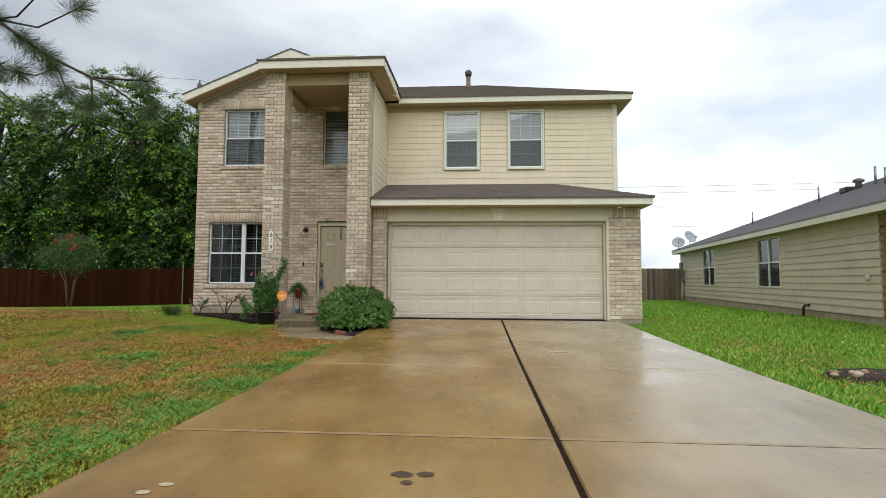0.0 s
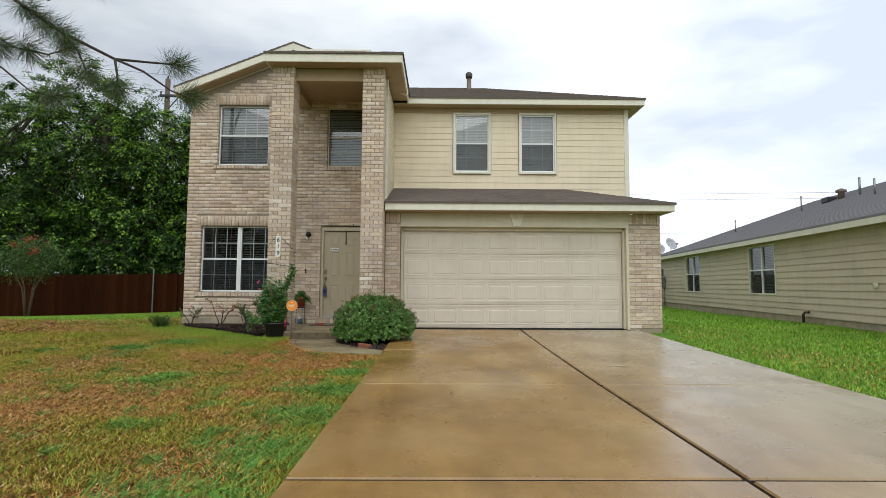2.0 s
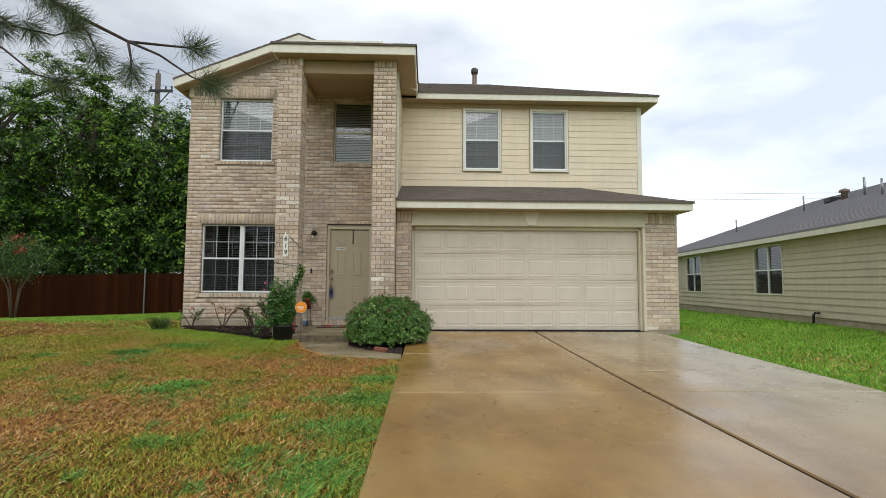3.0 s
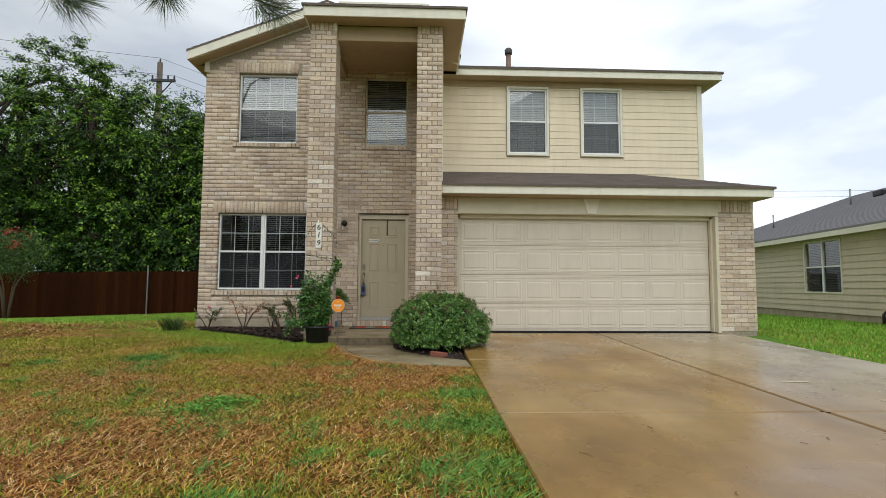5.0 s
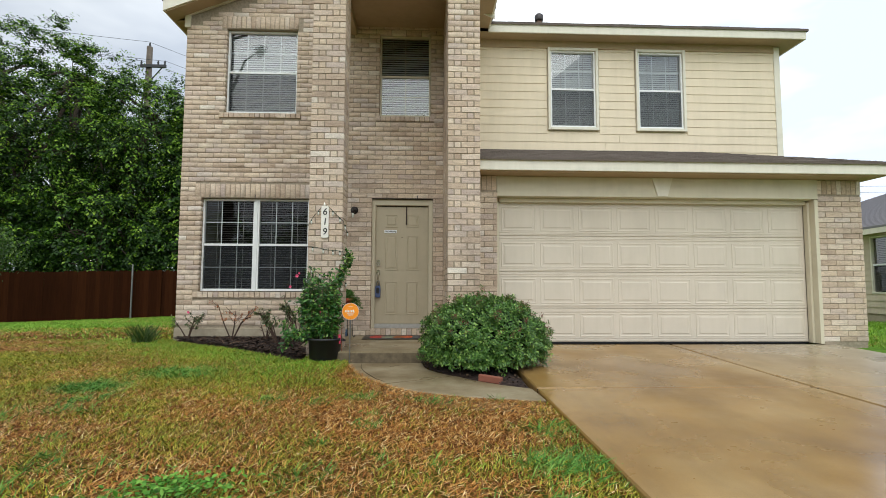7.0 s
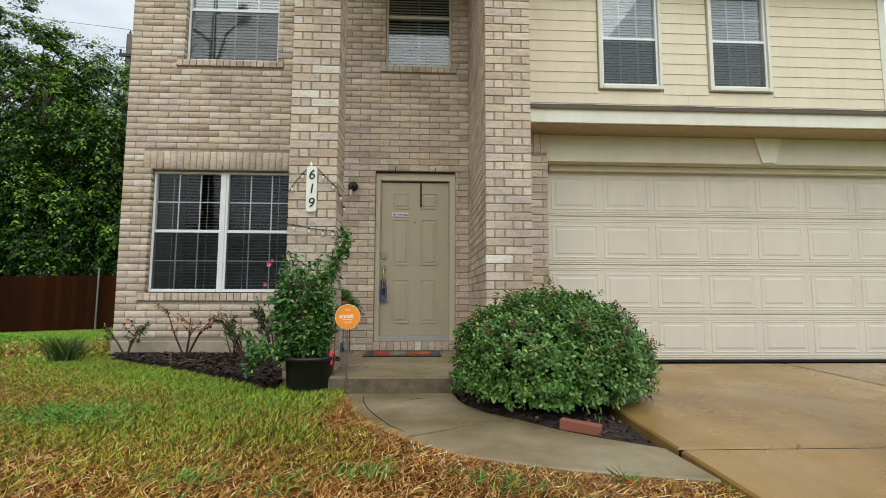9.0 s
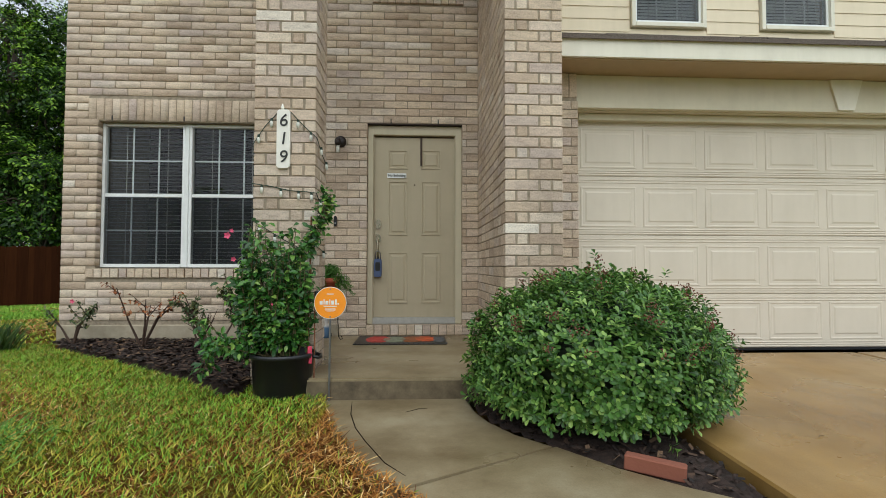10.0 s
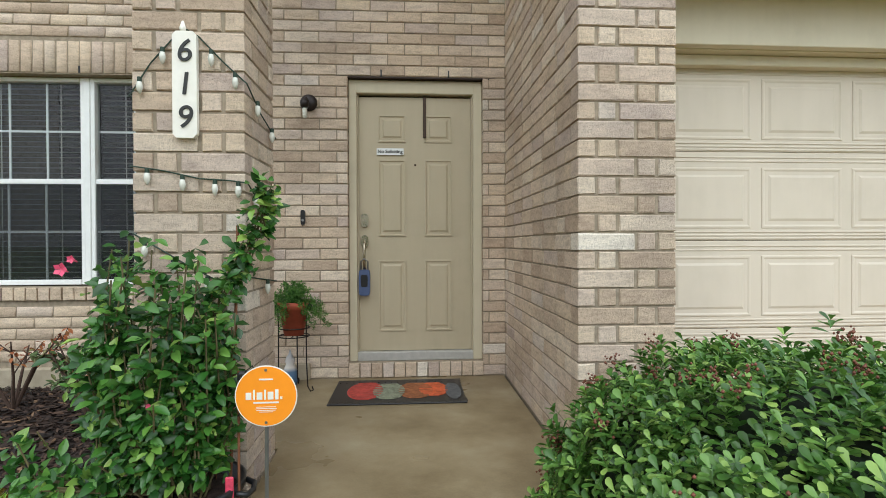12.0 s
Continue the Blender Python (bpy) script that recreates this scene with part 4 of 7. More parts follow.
def lawn(tag, x0, x1, y0, y1, per, hgt, wid, seed):
    x, y = scatter(x0, x1, y0, y1, per, seed)
    k = off_paving(x, y)
    x, y = x[k], y[k]
    dry = np.random.RandomState(seed + 1).uniform(0, 1, len(x)) < dryness(x, y)
    blades("dry_grass", x[dry], y[dry], hgt * 0.8, wid, 1.7, dry_blade, seed + 2, "short straw-coloured dormant lawn grass")
    x, y = x[~dry], y[~dry]
    wet_spot = 0.6 * np.exp(-((y - 11.0 + 0.7 * (x + 4.6) * (x < -4.6)) / 0.9) ** 2) * (x < -3.9) + 0.9 * (y > 16.4) + 0.06
    lush = np.random.RandomState(seed + 5).uniform(0, 1, len(x)) < wet_spot
    blades("green_grass", x[~lush], y[~lush], hgt * 0.85, wid, 1.0, green_blade, seed + 3, "short green lawn grass among dry blades")
    blades("green_grass", x[lush], y[lush], hgt * 0.95, wid, 0.9, lush_blade, seed + 4, "lush green lawn grass in moister spots")


lawn("near", -7.5, DRIVE_L + 0.1, 1.6, 9.4, 6000, 0.043, 0.0064, 11)
lawn("porch", -9.5, -1.7, 9.4, 13.4, 5600, 0.043, 0.006, 21)
lawn("south", -12, DRIVE_L + 0.1, -6, 1.6, 260, 0.05, 0.018, 35)
lawn("west", -14, -7.5, 1.6, 9.4, 500, 0.05, 0.014, 31)
lawn("north", -21, -7.1, 9.4, 24.4, 400, 0.055, 0.018, 41)
x, y = scatter(DRIVE_R - 0.1, 9.9, 3.5, 14, 900, 51)
k = off_paving(x, y)
dry = (np.random.RandomState(5).uniform(0, 1, k.sum()) < 0.12 + 0.5 * np.exp(-((x[k] - 4.9) / 0.8) ** 2) * vnoise(x[k], y[k], 0.8, 6))
blades("green_grass", x[k][~dry], y[k][~dry], 0.06, 0.011, 0.7, lush_blade, 52, "lush green mown lawn grass beside the drive")
blades("dry_grass", x[k][dry], y[k][dry], 0.045, 0.011, 1.2, dry_blade, 53, "short straw-coloured blades in green lawn")
x, y = scatter(4.2, 13, 14, 31, 260, 54)
blades("green_grass", x, y, 0.07, 0.02, 0.7, lush_blade, 55, "lush green lawn grass between the houses")
# taller blue-green clumps along the drive edge and in patches
r = np.random.RandomState(61)
cx, cy = [], []
for px, py, rad, n in ((-2.0, 6.6, 0.22, 1300), (-2.05, 5.6, 0.24, 1300), (-2.0, 7.6, 0.18, 800), (-2.1, 4.6, 0.26, 1300), (-2.2, 3.7, 0.28, 1300), (-2.35, 3.0, 0.28, 900), (-1.92, 8.3, 0.14, 250),
                       (-6.15, 9.75, 0.16, 1100), (-5.65, 10.45, 0.24, 1100), (-7.3, 9.4, 0.12, 300), (-4.25, 7.1, 0.22, 500), (-2.55, 6.6, 0.12, 160), (-3.4, 5.2, 0.12, 150), (-4.6, 4.9, 0.15, 160)):
    cx.append(px + r.normal(0, rad, n)), cy.append(py + r.normal(0, rad * 0.8, n))
for k in range(130):
    n, rad = r.randint(25, 70), r.uniform(0.03, 0.09)
    px, py = r.uniform(-7, -2), r.uniform(2.2, 9.3)
    cx.append(px + r.normal(0, rad, n)), cy.append(py + r.normal(0, rad, n))
cx, cy = np.concatenate(cx), np.concatenate(cy)
k = off_paving(cx, cy)
blades("grass_clumps", cx[k], cy[k], 0.07, 0.0062, 1.2, blue_blade, 62, "taller blue-green grass clumps in the lawn")


# ---- foliage helpers ----
def leaf_cloud(name, at, axis, up, length, width, material, parent=None, curl=0.15, rich=True, kind=True, shape=(.3, .42, .6, .46, .85, .24)):
    """Leaves as small folded blades: at (n,3) their stalk ends, axis their length, up their upper side."""
    n = len(at)
    axis = axis / np.linalg.norm(axis, axis=1, keepdims=True)
    side = np.cross(axis, up)
    side /= np.maximum(np.linalg.norm(side, axis=1, keepdims=True), 1e-6)
    nor = np.cross(side, axis)
    L, W = np.broadcast_to(length, (n,))[:, None], np.broadcast_to(width, (n,))[:, None]
    def p(f, w, drop):
        return at + axis * L * f + side * W * w + nor * L * drop
    if rich:
        f1, w1, f2, w2, f3, w3 = shape
        v = np.stack([p(0, 0, 0), p(f1, -w1, .05), p(f1, 0, -.02), p(f1, w1, .05), p(f2, -w2, .04), p(f2, 0, -.03 - curl * .3), p(f2, w2, .04), p(f3, -w3, .01 - curl * .7), p(f3, w3, .01 - curl * .7), p(1, 0, -.03 - curl)], 1)
        tri = [(0, 2, 1), (0, 3, 2), (1, 2, 5), (1, 5, 4), (2, 3, 6), (2, 6, 5), (4, 5, 7), (5, 6, 8), (5, 8, 9), (5, 9, 7)]
    else:
        v = np.stack([p(0, 0, 0), p(.5, -.5, .03), p(.5, .5, .03), p(1, 0, -curl)], 1)
        tri = [(0, 2, 1), (1, 2, 3)]
    f = (np.arange(n)[:, None, None] * v.shape[1] + np.array(tri)[None]).reshape(-1, 3)
    ob = quads(name, v.reshape(-1, 3), f, material, parent, smooth=rich)
    return tagged(ob, kind="stuff") if kind else ob


def leaf_mat(name, *stops, rough=0.4, spec=0.5, through=0.0):
    m = Mat(name, rough, spec=spec)
    m.color(m.ramp(m.rand(), *stops))
    if through:
        tl, mx = m.n.new("ShaderNodeBsdfTranslucent"), m.n.new("ShaderNodeMixShader")
        mx.inputs[0].default_value = through
        src = m.b.inputs["Base Color"].links[0].from_socket
        m.l.new(src, tl.inputs["Color"])
        out = m.n["Material Output"]
        m.l.new(m.b.outputs[0], mx.inputs[1]), m.l.new(tl.outputs[0], mx.inputs[2]), m.l.new(mx.outputs[0], out.inputs["Surface"])
    return m


def unit(r, n):
    v = r.normal(size=(n, 3))
    return v / np.linalg.norm(v, axis=1, keepdims=True)


bark_brown = plain("bark_brown", rgb(92, 76, 60), 0.9, 0, 0.3, 30)
shrub_leaf = leaf_mat("glossy_shrub_leaf", (0.0, rgb(50, 84, 32)), (0.4, rgb(78, 118, 48)), (0.82, rgb(112, 150, 68)), (1.0, rgb(162, 192, 98)), rough=0.33, spec=0.45, through=0.18)
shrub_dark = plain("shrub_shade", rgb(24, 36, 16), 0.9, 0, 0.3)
berry_mat = plain("brown_berries", rgb(112, 66, 48), 0.6, 0, 0.3, 60)

# ---- round shrub by the drive ----
BC, BR = Vector((-2.11, 10.88, 0.20)), Vector((0.77, 0.76, 0.535))
shrub = thing("shrub", "rounded dense evergreen shrub with glossy leaves and brown berry clusters", "shrub", at=(0, 0, 0))
# a solid dark core paints the shade between the leaves
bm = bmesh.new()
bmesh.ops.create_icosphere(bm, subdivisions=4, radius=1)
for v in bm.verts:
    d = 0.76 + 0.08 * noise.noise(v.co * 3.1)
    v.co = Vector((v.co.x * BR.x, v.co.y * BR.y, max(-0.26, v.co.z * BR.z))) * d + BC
part("inner_foliage", bm, shrub_dark, shrub, "dark core standing for the shade inside", True)
r = np.random.RandomState(7)
n_ros = 5000
dirs = unit(r, n_ros)
dirs = dirs[dirs[:, 2] > -0.55]
dirs[:, 2] = np.where(dirs[:, 2] < -0.3, dirs[:, 2] * 0.9, dirs[:, 2])
bump = np.array([0.95 + 0.13 * noise.noise(Vector(d) * 2.4) + 0.10 * noise.noise(Vector(d) * 6.5) for d in dirs])
bump += r.uniform(-0.15, 0.05, len(dirs)) + (r.uniform(0, 1, len(dirs)) > 0.965) * r.uniform(0.05, 0.13, len(dirs))
cen = dirs * np.array(BR) * bump[:, None] + np.array(BC)
dz = np.minimum(dirs[:, 2:3], 0)
cen[:, :2] += (cen[:, :2] - np.array(BC)[:2]) * (np.sqrt(1 - np.abs(dz) ** 3) / np.sqrt(1 - dz ** 2) - 1)
cen[:, 2] = np.maximum(cen[:, 2], -0.14 + r.uniform(0, 0.08, len(cen)))
nrm = dirs / np.array(BR)
nrm /= np.linalg.norm(nrm, axis=1, keepdims=True)
nrm = nrm * 0.8 + np.array([0, -0.05, 0.5]) + r.normal(0, 0.16, nrm.shape)
nrm /= np.linalg.norm(nrm, axis=1, keepdims=True)
per = 7
side = np.cross(nrm, np.array([0.3, 0.2, 0.93]))
side /= np.linalg.norm(side, axis=1, keepdims=True)
oth = np.cross(nrm, side)
at, ax, up = [], [], []
for k in range(per):
    a = k * 2.4 + r.uniform(-0.3, 0.3, len(cen))
    rad = side * np.cos(a)[:, None] + oth * np.sin(a)[:, None]
    lift = 0.2 + 0.14 * k
    at.append(cen + nrm * (0.006 * k - 0.02))
    ax.append(rad + nrm * lift)
    up.append(nrm - rad * lift)
at, ax, up = np.concatenate(at), np.concatenate(ax), np.concatenate(up)
ln = r.uniform(0.03, 0.05, len(at))
leaf_cloud("leaves", at, ax, up, ln, ln * 0.5, shrub_leaf, shrub, 0.06, shape=(.35, .25, .72, .5, .93, .34))
# berry clusters
pick = [i for i in range(len(dirs)) if dirs[i, 2] > 0.05 and bump[i] > 0.96 and r.uniform() < 0.16]
octa = np.array([(1, 0, 0), (-1, 0, 0), (0, 1, 0), (0, -1, 0), (0, 0, 1), (0, 0, -1)], float)
tris = np.array([(0, 2, 4), (2, 1, 4), (1, 3, 4), (3, 0, 4), (2, 0, 5), (1, 2, 5), (3, 1, 5), (0, 3, 5)])
for i in pick:
    c = cen[i] + nrm[i] * 0.045 + r.normal(0, 0.017, (18, 3))
    vs = (octa[None] * r.uniform(0.004, 0.0068, (18, 1, 1)) + c[:, None]).reshape(-1, 3)
    quads("seed_head", vs, (tris[None] + np.arange(18)[:, None, None] * 6).reshape(-1, 3), berry_mat, shrub, True)
for k in range(9):
    a = k * 0.7
    bm = bmesh.new()
    bm_tube(bm, [(BC.x + 0.12 * math.cos(a), BC.y + 0.1 * math.sin(a), -0.16), (BC.x + 0.3 * math.cos(a), BC.y + 0.25 * math.sin(a), 0.05), (BC.x + 0.5 * math.cos(a), BC.y + 0.42 * math.sin(a), 0.3)], [0.016, 0.012, 0.007], 6)
    part("stem", bm, bark_brown, shrub)

# ---- potted climbing vine at the column ----
pot_black = plain("black_nursery_plastic", rgb(30, 31, 33), 0.38, 0, 0.15, 8)
potting = soil
PX, PY, PZ = -4.17, 11.38, -0.125
vine_pot = thing("plant_pot", "large black plastic nursery pot with side handles", "plant pot")
bm = bmesh.new()
bm_lathe(bm, [(0.185, 0), (0.195, 0.01), (0.212, 0.265), (0.226, 0.268), (0.228, 0.295), (0.218, 0.30), (0.208, 0.293), (0.2, 0.23)], 36, (PX, PY, PZ))
part("pot_body", bm, pot_black, vine_pot, smooth=True)
bm = bmesh.new()
bm_lathe(bm, [(0.203, 0.22), (0.203, 0.245), (0.1, 0.255), (0.01, 0.258)], 28, (PX, PY, PZ))
part("potting_soil", bm, potting, vine_pot)
for sgn in (-1, 1):
    bm = bmesh.new()
    bm_tube(bm, [(PX + sgn * 0.218, PY - 0.06, PZ + 0.275), (PX + sgn * 0.253, PY - 0.05, PZ + 0.265), (PX + sgn * 0.263, PY, PZ + 0.26), (PX + sgn * 0.253, PY + 0.05, PZ + 0.265), (PX + sgn * 0.218, PY + 0.06, PZ + 0.275)], 0.011, 8)
    part("handle", bm, pot_black, vine_pot, smooth=True)
vine_leaf = leaf_mat("vine_leaf", (0.0, rgb(30, 66, 22)), (0.5, rgb(56, 104, 38)), (0.85, rgb(92, 138, 56)), (1.0, rgb(150, 178, 84)), rough=0.35, spec=0.5, through=0.18)
stem_green = plain("vine_stem", rgb(92, 84, 52), 0.7, 0, 0.3)
pink = plain("pink_petals", rgb(222, 84, 120), 0.5, 0, 0.15)
vine = thing("climbing_vine", "leafy green climbing vine with small pink flowers in a black pot", "vine")
r = np.random.RandomState(17)
ways = []
for k in range(70):
    a = r.uniform(0, math.tau)
    x0, y0 = PX + 0.09 * math.cos(a), PY + 0.07 * math.sin(a)
    b, rad = r.uniform(0, math.tau), r.uniform(0.4, 1.0) ** 0.5
    mid = (PX - 0.07 + 0.27 * rad * math.cos(b), PY - 0.01 + 0.17 * rad * math.sin(b), r.uniform(0.28, 0.62))
    tip = (mid[0] * 0.85 + (PX - 0.1) * 0.15 + r.uniform(-.1, .1), mid[1] + r.uniform(-.06, .04), mid[2] + r.uniform(0.08, 0.5))
    ways.append([(x0, y0, PZ + 0.22), mid, tip])
for k in range(6):
    j = r.uniform(-0.035, 0.035, 3)
    ways.append([(PX + 0.02, PY + 0.04, PZ + 0.25), (-4.16 + j[0], 11.50, 0.62 + j[2]), (-4.07 + j[1], 11.52, 0.88 + j[0]), (-3.98 + j[0], 11.55, 1.02 + j[1]), (-3.93 + j[2], 11.56, 1.18 + j[0]), (-3.90 + j[1], 11.55, 1.31 + 0.6 * j[2])])
for k in range(9):
    a = r.uniform(2.2, 4.2)
    ways.append([(PX - 0.05, PY, PZ + 0.25), (PX + 0.34 * math.cos(a) - 0.1, PY - 0.1 + 0.16 * math.sin(a), 0.25), (PX + 0.5 * math.cos(a) - 0.06, PY + 0.1 * math.sin(a) - 0.06, r.uniform(-0.02, 0.5))])
at, ax, up = [], [], []
for wy in ways:
    bm = bmesh.new()
    bm_tube(bm, wy, [0.005 - 0.003 * i / len(wy) for i in range(len(wy))], 5)
    part("vine_stem", bm, stem_green, vine)
    pts = [Vector(p) for p in wy]
    lens = [(b - a).length for a, b in zip(pts, pts[1:])]
    total = sum(lens)
    s = 0.16 if len(wy) == 3 else 0.45
    while s < total:
        q, i = s, 0
        while q > lens[i] and i < len(lens) - 1:
            q -= lens[i]
            i += 1
        c = pts[i].lerp(pts[i + 1], min(1, q / lens[i]))
        d = (pts[i + 1] - pts[i]).normalized()
        a = r.uniform(0, math.tau)
        o = d.orthogonal().normalized()
        o2 = d.cross(o)
        for f in (0, math.pi):
            ra = o * math.cos(a + f) + o2 * math.sin(a + f)
            at.append(c), ax.append(ra + Vector(r.normal(0, 0.5, 3)) + Vector((0, -0.25, -0.2)) + d * 0.3), up.append(Vector((0, -0.6, 0.8)) + Vector(r.normal(0, 0.35, 3)))
        s += r.uniform(0.016, 0.03)
at, ax, up = np.array(at), np.array(ax), np.array(up)
at = at + r.normal(0, 0.022, at.shape)
ln = r.uniform(0.035, 0.072, len(at))
leaf_cloud("leaves", at, ax, up, ln, ln * 0.52, vine_leaf, vine, 0.18)


def flower(c, size, material, parent, name="flower"):
    bm = bmesh.new()
    for k in range(5):
        a = k * math.tau / 5
        d = Vector((math.cos(a), -0.5, math.sin(a)))
        s = Vector((-math.sin(a), 0, math.cos(a)))
        o = Vector(c)
        bm.faces.new([bm.verts.new(p) for p in (o, o + (d * 0.6 + s * 0.4) * size, o + d * size, o + (d * 0.6 - s * 0.4) * size)])
    bm_tube(bm, [Vector(c) + Vector((0, 0.03, -0.01)), c], [0.003, 0.006], 5)
    return part(name, bm, material, parent)


for c, size in (((-4.53, 11.28, 0.985), 0.026), ((-4.51, 11.30, 1.02), 0.016), ((-4.20, 11.20, 0.52), 0.01)):
    flower(c, size, pink, vine)
# trellis wires and rusty rod in the pot
rust = plain("rusty_rod", rgb(122, 78, 52), 0.8, 0.2, 0.3)
trellis = thing("plant_trellis", "thin rusty rod and wire trellis tied to the brick column", "trellis")
for pts, rad in (([(-4.02, 11.45, 0.05), (-4.02, 11.52, 0.6), (-4.03, 11.6, 1.15)], 0.007), ([(-4.09, 11.5, 0.1), (-4.09, 11.55, 0.9)], 0.003), ([(-4.09, 11.51, 0.22), (-4.02, 11.48, 0.22)], 0.003), ([(-4.09, 11.53, 0.42), (-4.02, 11.5, 0.42)], 0.003)):
    bm = bmesh.new()
    bm_tube(bm, pts, rad, 6)
    part("rod", bm, rust, trellis)

# ---- rose bushes in the bed ----
rose_leaf = leaf_mat("rose_leaf", (0.0, rgb(48, 66, 34)), (0.6, rgb(78, 96, 50)), (1.0, rgb(120, 112, 66)), rough=0.5)
dead_leaf = leaf_mat("dead_leaf", (0.0, rgb(110, 58, 30)), (0.6, rgb(150, 84, 44)), (1.0, rgb(170, 116, 70)), rough=0.7)
rose_cane = plain("rose_cane", rgb(74, 56, 46), 0.85, 0, 0.3, 40)


def rose(x, y, height, spread, leaves, seed, leafmat, label, blooms=()):
    t = thing("rose_bush", label, "rose bush", "rose bushes below the window")
    r = random.Random(seed)
    z0 = ground_z(x, y) + 0.03
    tips = []
    for k in range(5):
        a = r.uniform(0, math.tau)
        p0 = Vector((x, y, z0))
        p1 = p0 + Vector((math.cos(a) * spread * 0.35, math.sin(a) * spread * 0.2, height * r.uniform(0.35, 0.5)))
        p2 = p1 + Vector((math.cos(a + r.uniform(-.6, .6)) * spread * 0.5, math.sin(a) * spread * 0.2, height * r.uniform(0.25, 0.55)))
        bm = bmesh.new()
        bm_tube(bm, [p0, p1, p2], [0.013, 0.009, 0.004], 6)
        part("cane", bm, rose_cane, t)
        for q in range(3):
            b = a + r.uniform(-1.6, 1.6)
            s = p1.lerp(p2, r.uniform(0, 0.9))
            e = s + Vector((math.cos(b) * spread * 0.35, math.sin(b) * 0.06 - 0.02, r.uniform(0.02, 0.16)))
            bm = bmesh.new()
            bm_tube(bm, [s, e], [0.005, 0.002], 5)
            part("twig", bm, rose_cane, t)
            tips.append((s, e))
        tips.append((p1, p2))
    nr = np.random.RandomState(seed)
    at = np.array([tips[i % len(tips)][0].lerp(tips[i % len(tips)][1], 0.3 + 0.7 * r.random()) for i in range(leaves)])
    ax = unit(nr, leaves) + np.array([0, -0.3, -0.2])
    leaf_cloud("leaves", at, ax, np.tile([0.0, -0.3, 1.0], (leaves, 1)), nr.uniform(0.032, 0.056, leaves), nr.uniform(0.018, 0.028, leaves), leafmat, t, 0.1)
    for c in blooms:
        flower((x + c[0], y + c[1], z0 + c[2]), 0.026, pink, t)


rose(-6.75, 13.15, 0.42, 0.34, 230, 3, rose_leaf, "low rose bush with sparse leaves and one red bloom", [(0.02, -0.05, 0.47)])
rose(-5.98, 13.0, 0.62, 0.42, 110, 5, dead_leaf, "pruned rose bush with bare canes and withered brown leaves")
rose(-5.45, 13.05, 0.32, 0.2, 6, 8, dead_leaf, "bare pruned rose stump with few twigs")
rose(-5.08, 12.45, 0.62, 0.36, 380, 9, rose_leaf, "leafy rose bush with thin canes")
rose(-4.85, 12.75, 0.85, 0.32, 380, 12, rose_leaf, "tall leafy rose bush with a red bloom", [(-0.12, -0.1, 0.9)])
# grass tuft at the corner
x, y = -7.42 + np.random.RandomState(2).normal(0, 0.07, 420), 13.05 + np.random.RandomState(3).normal(0, 0.06, 420)
tuft_blade = blade_mat("tuft_blades", (0.0, rgb(40, 66, 26)), (0.6, rgb(70, 98, 42)), (1.0, rgb(112, 124, 62)))
tuft = blades("ornamental_grass", x, y, 0.3, 0.006, 0.5, tuft_blade, 66, "small tuft of ornamental grass at the house corner", "ornamental grass")

# broad-leaved weeds in the lawn
weed_leaf = leaf_mat("weed_leaf", (0.0, rgb(62, 112, 30)), (0.6, rgb(98, 152, 50)), (1.0, rgb(142, 186, 80)), rough=0.5, spec=0.3, through=0.15)
r = np.random.RandomState(91)
n = 420
wx, wy = np.concatenate([-4.13 + r.normal(0, 0.15, 300), -4.3 + r.normal(0, 0.18, 120)]), np.concatenate([7.28 + r.normal(0, 0.08, 300), 7.0 + r.normal(0, 0.08, 120)])
at = np.stack([wx, wy, profile_np(wy) - 0.01 + r.uniform(0, 0.03, n)], 1)
ax = unit(r, n)
ax[:, 2] = np.abs(ax[:, 2]) * 0.4
weeds = leaf_cloud("lawn_weeds", at, ax, np.tile([0.0, 0, 1.0], (n, 1)) + r.normal(0, 0.25, (n, 3)), r.uniform(0.025, 0.045, n), 0.022, weed_leaf, None, 0.1)
tagged(weeds, "low broad-leaved green weeds spreading in the dry lawn", "weeds")

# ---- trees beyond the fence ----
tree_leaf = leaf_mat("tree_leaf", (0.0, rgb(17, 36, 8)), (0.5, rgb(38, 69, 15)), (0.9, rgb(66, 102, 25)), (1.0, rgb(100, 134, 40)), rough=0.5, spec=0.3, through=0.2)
young_lit_leaf = leaf_mat("young_lit_tree_leaf", (0.0, rgb(76, 116, 24)), (0.6, rgb(112, 152, 38)), (1.0, rgb(156, 186, 66)), rough=0.5, spec=0.3, through=0.28)
tree_bark = plain("tree_bark", rgb(70, 60, 50), 0.95, 0, 0.35, 12)


